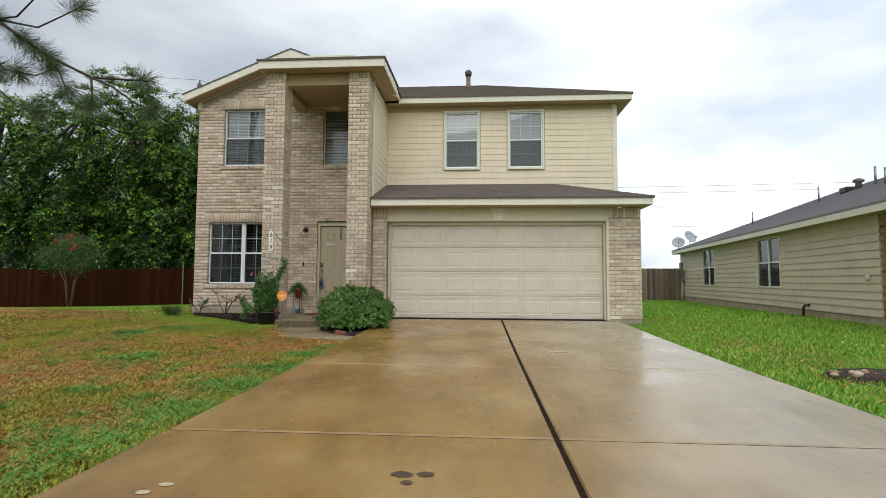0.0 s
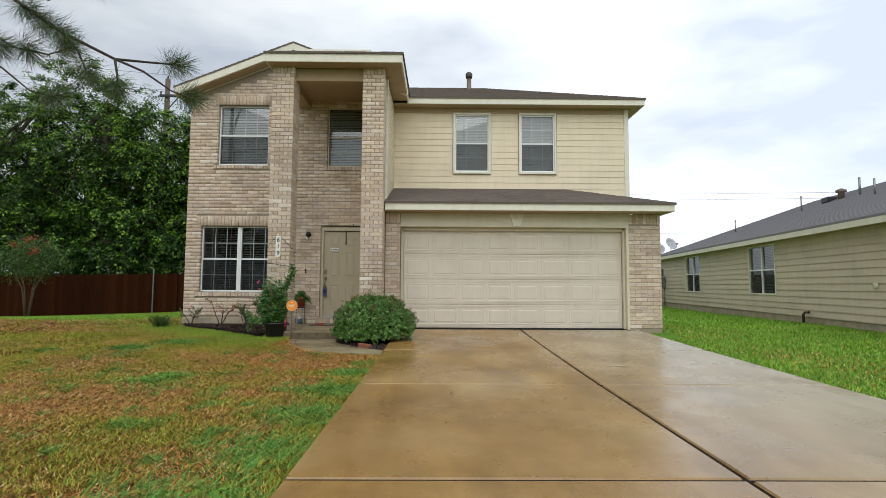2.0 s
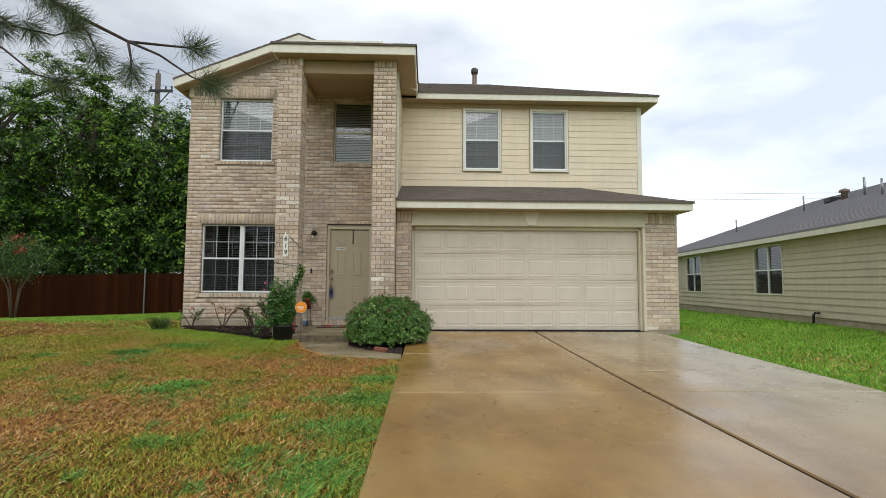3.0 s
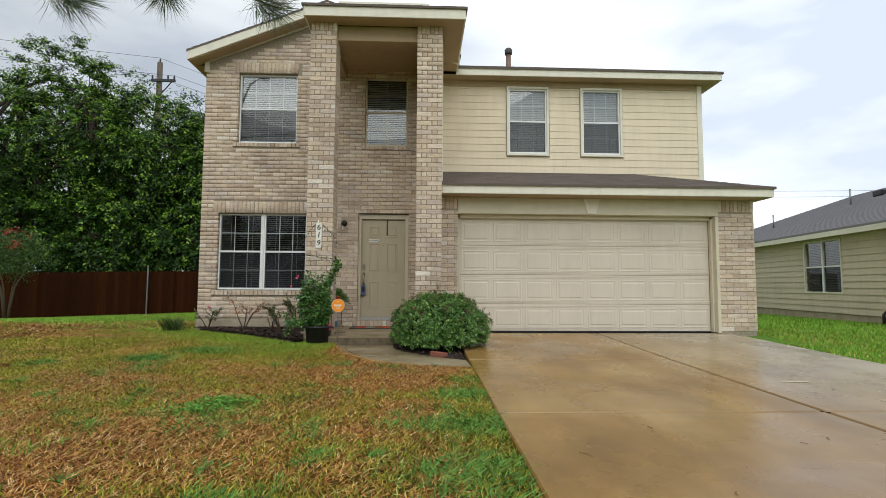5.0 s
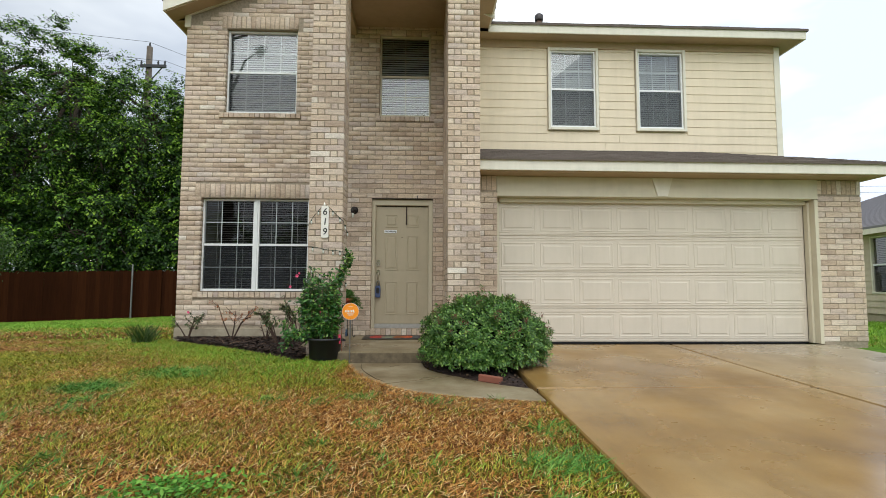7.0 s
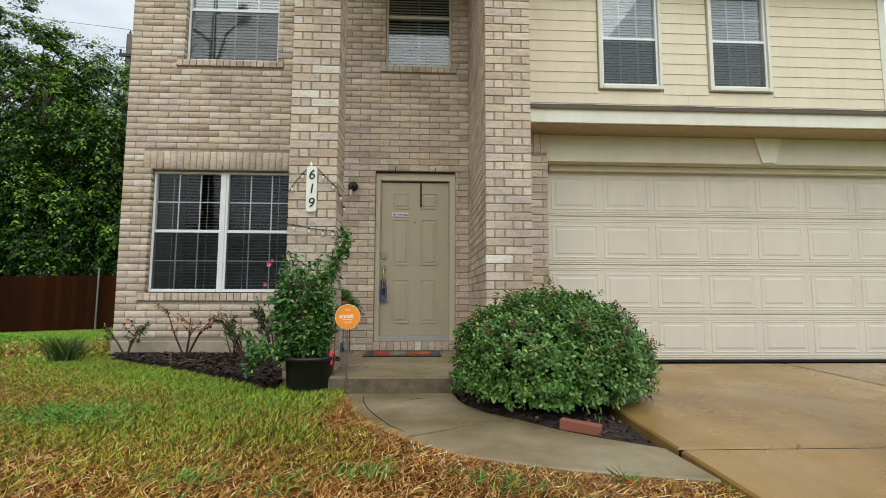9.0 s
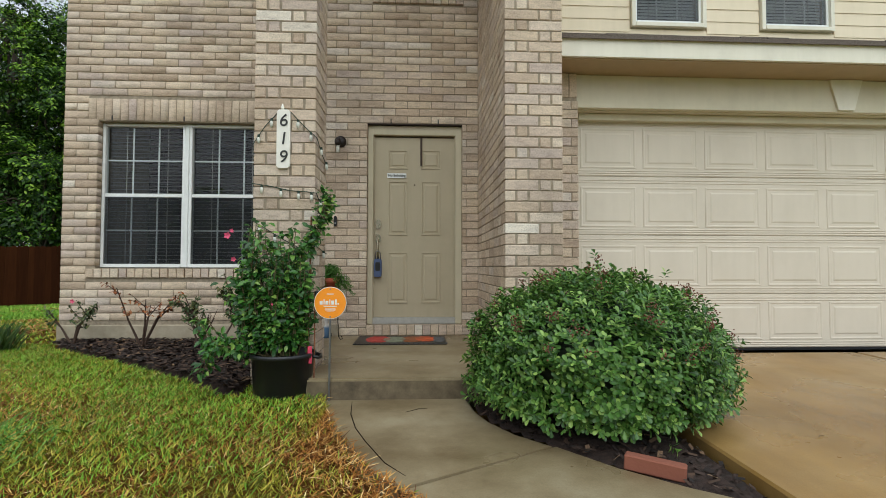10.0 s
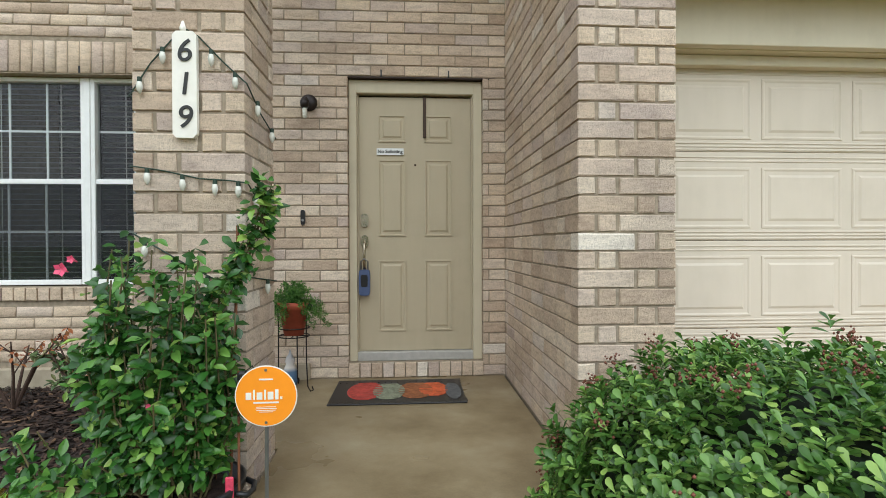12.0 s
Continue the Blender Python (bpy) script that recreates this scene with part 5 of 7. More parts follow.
def tree(x, y, height, radius, low, sprays, seed, size=0.15, label="tall leafy green tree with a dense spreading crown", twigs=13, per=13):
    """A trunk with limbs, its crown made of arching leafy twigs gathered in sprays."""
    t = thing("tree", label, "tree", "trees behind the fence")
    r = np.random.RandomState(seed)
    z0 = ground_z(x, y) - 0.05
    trunk = [(x, y, z0), (x + r.uniform(-.2, .2), y, z0 + height * 0.25), (x + r.uniform(-.4, .4), y + r.uniform(-.3, .3), z0 + height * 0.55), (x + r.uniform(-.5, .5), y, z0 + height * 0.82)]
    bm = bmesh.new()
    bm_tube(bm, trunk, [0.018 * height, 0.013 * height, 0.008 * height, 0.004 * height], 9)
    part("trunk", bm, tree_bark, t, smooth=True)
    ctr = np.array([x, y, z0 + low + (height - low) * 0.5])
    d = unit(r, sprays)
    lump = np.array([1.0 + 0.2 * noise.noise(Vector(v) * 1.9 + Vector((seed, 0, 0))) + 0.16 * noise.noise(Vector(v) * 4.3 + Vector((0, seed, 0))) for v in d])
    rr = np.minimum(r.uniform(0.3, 1.0, sprays) ** 0.45 * lump * 0.92, 1.0)
    cs = ctr + d * rr[:, None] * np.array([radius, radius, (height - low) * 0.5])
    for k in range(0, sprays, max(1, sprays // 22)):
        p, c = Vector(trunk[1 + k % 3]), Vector(cs[k])
        bm = bmesh.new()
        bm_tube(bm, [p, p.lerp(c, 0.5) + Vector((0, 0, 0.25)), c], [0.008 * height, 0.005 * height, 0.012], 6)
        part("limb", bm, tree_bark, t)
    n = sprays * twigs
    which = np.repeat(np.arange(sprays), twigs)
    dirn = unit(r, n) * 0.75 + d[which] * 0.55 + np.array([0, 0, 0.25])
    dirn /= np.linalg.norm(dirn, axis=1, keepdims=True)
    reach = (r.uniform(0.55, 1.2, sprays)[which] * r.uniform(0.6, 1.25, n) * size * 7.0)[:, None]
    f = (np.arange(per) + 0.6) / per
    at = cs[which][:, None, :] + dirn[:, None, :] * reach[:, None, :] * f[None, :, None]
    at[:, :, 2] -= 0.42 * reach * f[None, :] ** 2
    at = at + r.normal(0, 0.045, at.shape)
    slope = dirn[:, None, :] - np.array([0, 0, 0.84]) * f[None, :, None]
    turn = np.cross(slope, np.array([0, 0, 1.0]))
    turn /= np.maximum(np.linalg.norm(turn, axis=2, keepdims=True), 1e-4)
    sgn = np.where(np.arange(per) % 2 == 0, 1.0, -1.0)[None, :, None]
    ax = slope * 0.6 + turn * sgn + np.array([0, 0, -0.35]) + r.normal(0, 0.25, at.shape)
    up = np.array([0, 0, 1.0]) + 0.7 * slope + r.normal(0, 0.3, at.shape)
    # pale young tips, more of them up high: the crown's lit top in colour
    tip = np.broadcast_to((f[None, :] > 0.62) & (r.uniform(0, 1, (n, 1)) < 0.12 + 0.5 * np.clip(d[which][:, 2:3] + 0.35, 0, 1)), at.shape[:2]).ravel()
    at, ax, up = at.reshape(-1, 3), ax.reshape(-1, 3), up.reshape(-1, 3)
    keep = at[:, 2] > z0 + low * 0.7
    ln = size * r.uniform(0.7, 1.3, len(at))
    for name, mat, k in (("crown", tree_leaf, keep & ~tip), ("young_foliage", young_lit_leaf, keep & tip)):
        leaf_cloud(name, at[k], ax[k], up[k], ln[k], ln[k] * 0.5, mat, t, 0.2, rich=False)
    return t


for k, (x, y, h, rad, low) in enumerate(((-27.8, 28.0, 13.7, 4.8, 0.9), (-23.0, 29.0, 13.9, 4.3, 0.9), (-19.3, 28.4, 13.7, 3.7, 0.9), (-15.9, 28.0, 11.3, 3.1, 0.9), (-12.5, 28.8, 11.0, 3.3, 0.9), (-9.0, 29.0, 10.4, 3.2, 0.9))):
    tree(x, y, h, rad, low, 390, 100 + k, 0.135, twigs=12, per=12)
for k, (x, y, h, rad) in enumerate(((-33.5, 27.0, 13.0, 4.6), (-30.0, 34.0, 13.0, 5.0), (-24.0, 35.0, 13.8, 5.0), (-19.5, 33.5, 12.6, 4.6), (-13.5, 34.0, 10.8, 4.6))):
    tree(x, y, h, rad, 1.2, 150, 120 + k, 0.24, twigs=11, per=9)
for k, (x, y, h, rad) in enumerate(((-25.4, 26.2, 6.0, 2.5), (-20.8, 26.4, 5.6, 2.4), (-16.8, 26.6, 6.2, 2.4), (-13.0, 26.8, 5.4, 2.2), (-9.6, 27.0, 5.2, 2.2))):
    tree(x, y, h, rad, 0.8, 100, 140 + k, 0.14, "low bushy green tree behind the fence")
for k, (x, y, h, rad) in enumerate(((9.5, 47, 3.6, 3.0), (14.0, 52, 3.2, 3.0))):
    tree(x, y, h, rad, 0.5, 40, 160 + k, 0.2, "distant rounded green tree", 9, 9)
for k, x in enumerate((-24, -15, -6, 3, 12, 21, 30)):
    tree(x, -30 - 3 * (k % 2), 8.0 + (k * 37 % 5) * 0.5, 4.2, 0.8, 60, 180 + k, 0.4, "leafy green tree across the street", 9, 9)
# crape myrtle with red flowers before the fence
myrtle_leaf = leaf_mat("myrtle_leaf", (0.0, rgb(40, 66, 28)), (0.6, rgb(68, 98, 40)), (1.0, rgb(104, 128, 58)), rough=0.5, through=0.2)
red_petals = plain("red_petals", rgb(178, 44, 52), 0.6, 0, 0.2)
myrtle = thing("flowering_tree", "small flowering tree with thin trunks and red blossom clusters", "tree")
MX, MY = -16.3, 20.2
r = np.random.RandomState(71)
mz = ground_z(MX, MY) - 0.03
tips = []
for k in range(4):
    a = k * 1.6
    e = Vector((MX + 0.7 * math.cos(a), MY + 0.6 * math.sin(a), mz + 2.0))
    bm = bmesh.new()
    bm_tube(bm, [(MX + 0.06 * math.cos(a), MY + 0.06 * math.sin(a), mz), (MX + 0.22 * math.cos(a), MY + 0.2 * math.sin(a), mz + 1.1), e], [0.035, 0.026, 0.012], 7)
    part("trunk", bm, bark_brown, myrtle, smooth=True)
cl = unit(r, 60) * r.uniform(0.4, 1.0, (60, 1)) * np.array([1.35, 1.1, 0.85]) + np.array([MX, MY, mz + 2.2])
w = r.randint(0, 60, 5200)
at = cl[w] + r.normal(0, 0.17, (5200, 3))
leaf_cloud("crown", at, unit(r, 5200) + np.array([0, 0, -0.3]), np.tile([0.0, 0, 1], (5200, 1)) + r.normal(0, .4, (5200, 3)), r.uniform(0.06, 0.1, 5200), r.uniform(0.03, 0.05, 5200), myrtle_leaf, myrtle, 0.15, rich=False)
fl = cl[[i for i in range(60) if cl[i, 2] > mz + 2.2][:8]] + np.array([0, -0.25, 0.18])
at = np.repeat(fl, 30, 0) + r.normal(0, 0.07, (len(fl) * 30, 3))
leaf_cloud("blossoms", at, unit(r, len(at)), unit(r, len(at)), 0.05, 0.045, red_petals, myrtle, 0.1, rich=False)

# ---- pine with a bough reaching over the lawn ----
needle_mat = leaf_mat("pine_needles", (0.0, rgb(36, 56, 28)), (0.6, rgb(64, 88, 44)), (0.9, rgb(98, 118, 58)), (1.0, rgb(150, 130, 84)), rough=0.5)
pine_bark = plain("pine_bark", rgb(62, 52, 46), 0.95, 0, 0.35, 20)
pine = thing("pine_tree", "long-needled pine tree with a bough over the lawn", "pine tree")
TX, TY = -9.6, 5.2
bm = bmesh.new()
bm_tube(bm, [(TX, TY, -0.4), (TX + 0.05, TY, 3), (TX - 0.05, TY, 7), (TX, TY, 11)], [0.2, 0.17, 0.11, 0.03], 12)
part("trunk", bm, pine_bark, pine, smooth=True)
BOUGHS = [
    [(TX, TY, 5.2), (-7.6, 5.9, 5.1), (-5.75, 6.35, 4.2), (-5.05, 6.4, 3.72), (-4.45, 6.4, 3.42), (-4.0, 6.4, 3.38), (-3.72, 6.4, 3.36)],
    [(-4.45, 6.4, 3.42), (-4.1, 6.35, 3.26), (-3.75, 6.3, 3.02), (-3.5, 6.3, 2.93)],
    [(-5.05, 6.4, 3.72), (-4.78, 6.3, 3.45), (-4.62, 6.25, 3.15)],
    [(-4.45, 6.4, 3.42), (-4.38, 6.35, 3.2), (-4.34, 6.3, 3.02)],
    [(-5.75, 6.35, 4.2), (-5.3, 6.5, 4.15), (-4.95, 6.5, 4.3), (-4.7, 6.5, 4.42)],
    [(-6.6, 6.2, 4.7), (-6.0, 6.3, 3.85), (-5.5, 6.3, 3.5), (-5.1, 6.3, 3.42), (-4.85, 6.3, 3.5)],
    [(-6.6, 6.2, 4.7), (-6.1, 6.2, 3.6), (-5.5, 6.2, 3.22), (-5.2, 6.2, 2.98), (-4.9, 6.2, 2.9)],
    [(-5.75, 6.35, 4.2), (-5.5, 6.4, 4.25), (-5.0, 6.3, 4.6), (-4.4, 6.3, 4.6)],
    [(-6.1, 6.2, 3.6), (-5.8, 6.0, 3.3), (-5.6, 6.0, 2.8)],
    [(-7.6, 5.9, 5.1), (-6.8, 5.4, 4.6), (-6.2, 5.2, 4.1)],
    [(TX, TY, 6.5), (-8.0, 4.0, 7.0), (-6.8, 3.6, 7.0)],
    [(TX, TY, 7.5), (-8.6, 6.8, 8.0), (-7.8, 7.6, 8.0)],
    [(TX, TY, 8.5), (-10.6, 6.2, 9.0)], [(TX, TY, 6.0), (-11.2, 4.6, 6.4)], [(TX, TY, 9.5), (-9.0, 4.4, 10.2)],
]
tuft_at = []
for i, b in enumerate(BOUGHS):
    bm = bmesh.new()
    r0 = 0.026 if i == 0 else 0.05 if i > 9 else 0.011
    bm_tube(bm, b, [r0 * (1 - 0.85 * k / (len(b) - 1)) + 0.004 for k in range(len(b))], 7)
    part("bough", bm, pine_bark, pine, smooth=True)
    tuft_at.append((Vector(b[-1]), (Vector(b[-1]) - Vector(b[-2])).normalized(), 1.0 if i < 10 else 1.6))
for c, d in (((-5.2, 6.4, 3.8), (0.7, 0, -0.4)), ((-5.4, 6.38, 3.95), (0.7, 0, -0.5)), ((-5.0, 6.4, 3.66), (0.5, 0, -0.5)), ((-5.6, 6.3, 3.5), (0.6, 0, -0.3)), ((-5.3, 6.3, 3.45), (0.6, 0, -0.6)), ((-5.75, 6.35, 4.25), (0.4, 0, 0.2)), ((-6.0, 6.3, 3.95), (0.5, 0, -0.3)), ((-5.9, 6.2, 4.4), (0.3, 0, 0.6))):
    tuft_at.append((Vector(c), Vector(d).normalized(), 0.85))
r = np.random.RandomState(81)
at, ax = [], []
for c, d, s in tuft_at:
    n = 420 if s < 1.5 else 500
    back = r.uniform(0, 0.22 * s, n)
    base = np.array(c)[None] - np.array(d)[None] * back[:, None]
    dirv = unit(r, n) * 0.95 + np.array(d)[None] * 0.8 + np.array([0, 0, -0.1])
    at.append(base), ax.append(dirv * s)
at, ax = np.concatenate(at), np.concatenate(ax)
leaf_cloud("needles", at, ax, unit(r, len(at)), r.uniform(0.18, 0.30, len(at)), 0.0042, needle_mat, pine, 0.12, rich=False)


# ---- fences ----
fence_wood = Mat("dark_stained_fence", 0.95, spec=0.08)
_fw = fence_wood.ramp(fence_wood.rand(), (0.0, rgb(46, 22, 8)), (0.6, rgb(53, 26, 10)), (1.0, rgb(60, 31, 13)))
fence_wood.color(fence_wood.mix(1.0, _fw, fence_wood.ramp(fence_wood.world_noise(20, 5, 0.7, (1, 1, 0.08)), (0.3, (0.7, 0.7, 0.7)), (0.7, (1.1, 1.1, 1.1))), "MULTIPLY"))
grey_wood = Mat("weathered_grey_fence", 0.9)
_gw = grey_wood.ramp(grey_wood.rand(), (0.0, rgb(84, 72, 60)), (0.6, rgb(118, 102, 86)), (1.0, rgb(140, 124, 106)))
grey_wood.color(grey_wood.mix(1.0, _gw, grey_wood.ramp(grey_wood.world_noise(20, 5, 0.7, (1, 1, 0.08)), (0.3, (0.72, 0.72, 0.72)), (0.7, (1.1, 1.1, 1.1))), "MULTIPLY"))


def fence(a, b, height, material, label, seed):
    f = thing("fence", label, "fence")
    a, b = Vector(a), Vector(b)
    d = (b - a).normalized()
    turn = math.atan2(d.y, d.x)
    r = random.Random(seed)
    meshes = []
    for k in range(4):
        bm = bmesh.new()
        h = height + r.uniform(-0.02, 0.02)
        bm_prism(bm, [(-0.069, 0), (0.069, 0), (0.069, h - 0.03), (0.045, h), (-0.045, h), (-0.069, h - 0.03)], 0, 0.018, "y")
        meshes.append(mesh_of("picket", bm, material))
    n = int((b - a).length / 0.139)
    for k in range(n):
        p = a + d * (k * 0.139 + 0.07)
        ob = new("picket", meshes[r.randrange(4)])
        ob.parent = f
        ob.matrix_basis = pose(p.x, p.y, ground_z(p.x, p.y) - 0.02 + r.uniform(-0.01, 0.01), 0, r.uniform(-0.15, 0.15), math.degrees(turn))
    for z in (0.35, 1.4):
        bm = bmesh.new()
        bm_box(bm, 0, (b - a).length, 0.022, 0.06, z, z + 0.085)
        ob = part("rail", bm, material, f)
        ob.matrix_basis = pose(a.x, a.y, ground_z(a.x, a.y), 0, 0, math.degrees(turn))
    k = 0.0
    while k < (b - a).length:
        p = a + d * k
        bm = bmesh.new()
        bm_box(bm, -0.045, 0.045, 0.063, 0.15, -0.3, height - 0.05)
        ob = part("post", bm, material, f)
        ob.matrix_basis = pose(p.x, p.y, ground_z(p.x, p.y), 0, 0, math.degrees(turn))
        k += 2.4
    return f


fence((-30.0, 18.0, 0), (-12.6, 23.9, 0), 1.76, fence_wood, "dark brown stained wooden privacy fence", 1)
fence((-12.78, 23.93, 0), (-6.6, 24.1, 0), 1.76, fence_wood, "dark brown stained wooden privacy fence panel by the house", 2)
fence((4.3, 29.4, 0), (11.7, 29.1, 0), 1.8, grey_wood, "weathered grey wooden privacy fence between two houses", 3)

# ---- utility pole and wires ----
pole_wood = plain("pole_wood", rgb(96, 86, 76), 0.9, 0, 0.25, 10)
wire_dark = plain("wire_dark", rgb(70, 72, 78), 0.6)
UX, UY = -16.9, 30.2
pole = thing("utility_pole", "weathered wooden utility pole with a short crossarm", "utility pole")
bm = bmesh.new()
bm_tube(bm, [(UX, UY, -0.6), (UX, UY, 13.0)], [0.2, 0.14], 12)
part("shaft", bm, pole_wood, pole, smooth=True)
box_part("crossarm", pole, black_plastic, UX - 0.35, UX + 0.95, UY - 0.23, UY - 0.13, 11.85, 12.0, 0.01)
bm = bmesh.new()
bm_tube(bm, [(UX + 0.75, UY - 0.17, 11.86), (UX + 0.12, UY - 0.15, 11.1)], 0.03, 6)
part("brace", bm, black_plastic, pole)
for dx, z in ((0.0, 13.0), (-0.28, 12.0), (0.55, 12.0), (0.88, 12.0)):
    bm = bmesh.new()
    bm_lathe(bm, [(0.02, 0), (0.05, 0.03), (0.03, 0.06), (0.06, 0.1), (0.03, 0.16), (0.04, 0.2), (0.02, 0.22)], 10, (UX + dx, UY - 0.18 if z < 12.5 else UY, z))
    part("insulator", bm, black_plastic, pole, smooth=True)


def cable(points, sag, rad, label):
    a, b = Vector(points[0]), Vector(points[1])
    pts = []
    for k in range(17):
        t = k / 16
        p = a.lerp(b, t)
        p.z -= sag * 4 * t * (1 - t)
        pts.append(p)
    bm = bmesh.new()
    bm_tube(bm, pts, rad, 5)
    return tagged(part("power_line", bm, wire_dark), label, "power line", "overhead power lines", "")


for dx, z in ((0.0, 13.22), (-0.28, 12.22), (0.88, 12.22)):
    cable([(UX + dx, UY - 0.1, z), (UX - 45 + dx, UY - 8, z + 4.6)], 1.0, 0.010, "thin overhead power line strung between poles")
    cable([(UX + dx, UY - 0.1, z), (UX + 40 + dx, UY + 30, z - 3.0)], 1.0, 0.010, "thin overhead power line strung between poles")
cable([(-40, 46, 9.3), (60, 46, 10.2)], 0.6, 0.013, "thin overhead power line strung between poles")
cable([(-40, 46, 8.7), (60, 46, 9.7)], 0.6, 0.013, "thin overhead power line strung between poles")
cable([(-40, 46, 5.8), (60, 46, 6.6)], 0.6, 0.013, "thin overhead power line strung between poles")
for x, top in ((-40, 9.6), (60, 10.5)):
    far = thing("utility_pole", "distant plain wooden utility pole carrying lines", "utility pole")
    bm = bmesh.new()
    bm_tube(bm, [(x, 46, -0.6), (x, 46, top)], [0.16, 0.12], 10)
    part("shaft", bm, pole_wood, far)
pipe_post = thing("fence_pipe", "thin grey metal pipe standing at the fence", "pipe")
bm = bmesh.new()
bm_tube(bm, [(-13.45, 23.45, -0.5), (-13.45, 23.45, 1.62)], 0.03, 8)
part("pipe", bm, grey_metal, pipe_post)
# low service drop before the trees
cable([(UX, UY - 0.2, 8.0), (-40, 24.5, 8.6)], 1.0, 0.012, "dark sagging service cable before the trees")

# ---- neighbouring house ----
olive = painted("beige_siding", rgb(204, 190, 167), 0.6, 0.08, 1.0, 0.2)
red_brick = Mat("red_brick", 0.85)
red_brick.color(red_brick.ramp(red_brick.rand(), (0, rgb(120, 70, 54)), (0.6, rgb(150, 92, 70)), (1, rgb(172, 118, 92)))).bump(red_brick.world_noise(80), 0.4, 0.004)
grey_shingle = Mat("grey_shingle", 0.9, spec=0.2)
grey_shingle.color(grey_shingle.ramp(grey_shingle.world_noise(60, 5, 0.75), (0.3, rgb(106, 104, 110)), (0.7, rgb(154, 151, 154)))).bump(grey_shingle.world_noise(90), 0.6, 0.006)
# its own frame: u along the wall away from the street, out towards our house
neighbour = thing("neighbour_house", "single-storey house with beige lap siding and a grey shingle roof", "house", at=(9.83, 16.95, -0.06))
neighbour.rotation_euler = (0, 0, math.atan2(0.991, 0.134))
NW, NH, U0, U1 = -10.0, 2.55, -4.9, 12.1  # the wall lies along local x, the house on the negative y side
wins = [(0.0, 1.7, 0.80, 2.34), (6.35, 8.0, 0.80, 2.34)]


def nwall(name, material, u0, u1, holes):
    bm = bmesh.new()
    us = sorted({u0, u1, *[v for h in holes for v in h[:2]]})
    zs = sorted({-0.3, NH, *[v for h in holes for v in h[2:]]})
    for a, b in zip(us, us[1:]):
        for c, d in zip(zs, zs[1:]):
            if not any(h[0] < (a + b) / 2 < h[1] and h[2] < (c + d) / 2 < h[3] for h in holes):
                bm_box(bm, a, b, -0.16, -0.02, c, d)
    return part(name, bm, material, neighbour)


nsw = nwall("wall", olive, U0, U1, wins)
box_part("footing", neighbour, concrete, U0, U1, -0.18, 0.0, -0.3, 0.16)
box_part("wall", neighbour, olive, U1 - 0.15, U1, NW, -0.16, -0.3, NH)
bwall = box_part("brick_wall", neighbour, mortar, U0 - 3.2, U0, -0.3, -0.015, -0.3, NH)
box_part("wall", neighbour, olive, U0 - 3.2, U0 - 3.0, NW, -0.3, -0.3, NH)
z = 0.18
while z < NH - 0.1:
    spans = [(U0 + 0.01, U1 - 0.08)]
    for a, b, za, zb in wins:
        if z + 0.17 > za and z < zb + 0.03:
            spans = [s for p, q in spans for s in ((p, min(q, a - 0.05)), (max(p, b + 0.05), q)) if s[1] - s[0] > 0.05]
    for p, q in spans:
        bm = bmesh.new()
        bm_prism(bm, [(0.03, z), (0.004, z + 0.2), (-0.018, z + 0.2), (-0.018, z)], p, q, "x")
        part("siding_board", bm, olive, nsw)
    z += 0.185
rb = bmesh.new()
bm_box(rb, -0.1, 0.1, -0.03, 0.0, -0.033, 0.033, 0.003)
rb_mesh = mesh_of("brick", rb, red_brick)
for c in range(27):
    for k in range(5):
        ob = new("brick", rb_mesh)
        ob.parent = bwall
        ob.location = (U0 - 0.11 - k * 0.213 - (0.1 if c % 2 else 0), 0.0, 0.2 + c * 0.0813)
for a, b, za, zb in wins:
    win = new("window")
    win.parent = neighbour
    bm = bmesh.new()
    for p, q, c, d in ((a - 0.05, a, za - 0.05, zb + 0.05), (b, b + 0.05, za - 0.05, zb + 0.05), (a, b, zb, zb + 0.05), (a, b, za - 0.05, za)):
        bm_box(bm, p, q, -0.06, 0.035, c, d, 0.003)
    part("casing", bm, trim_paint, win)
    m = (a + b) / 2
    box_part("mullion", win, white_vinyl, m - 0.03, m + 0.03, -0.06, 0.01, za, zb)
    for p, q in ((a, m - 0.03), (m + 0.03, b)):
        zm = (za + zb) / 2
        box_part("meeting_rail", win, white_vinyl, p, q, -0.05, 0.0, zm - 0.022, zm + 0.022)
        for c, d in ((za, zm - 0.022), (zm + 0.022, zb)):
            ob = quads("pane", np.array([(p, -0.04, c), (p, -0.04, d), (q, -0.04, d), (q, -0.04, c)]), np.array([(0, 1, 2, 3)]), pane_glass, win)
            ob.visible_shadow = False
        box_part("insect_screen", win, screen_mesh, p, q, -0.02, -0.019, za, zm - 0.02)
        vs, fs = [], []
        zz = za + 0.03
        while zz < zb:
            i = len(vs)
            vs += [(p, -0.09, zz), (q, -0.09, zz), (q, -0.075, zz + 0.035), (p, -0.075, zz + 0.035)]
            fs.append((i, i + 1, i + 2, i + 3))
            zz += 0.05
        tagged(quads("blind", np.array(vs), np.array(fs), blind_grey, win), kind="stuff")
# the same near-black sheet stands for the shade indoors
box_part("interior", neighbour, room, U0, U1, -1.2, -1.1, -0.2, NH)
# hipped roof
ez, ov, nr = 2.62, 0.38, 0.40
half = 5.2
ridge_z = ez + (half + ov) * nr
A, B = (U0 - 3.6, ov, ez), (U1 + ov, ov, ez)
C, D = (U1 + ov - half - ov, -half, ridge_z), (U0 - 3.6 + half, -half, ridge_z)


def nroof(p, q, s, t):
    bm = bmesh.new()
    bm_slab(bm, p, q, s, t, 0.05)
    return part("roof", bm, grey_shingle, neighbour)


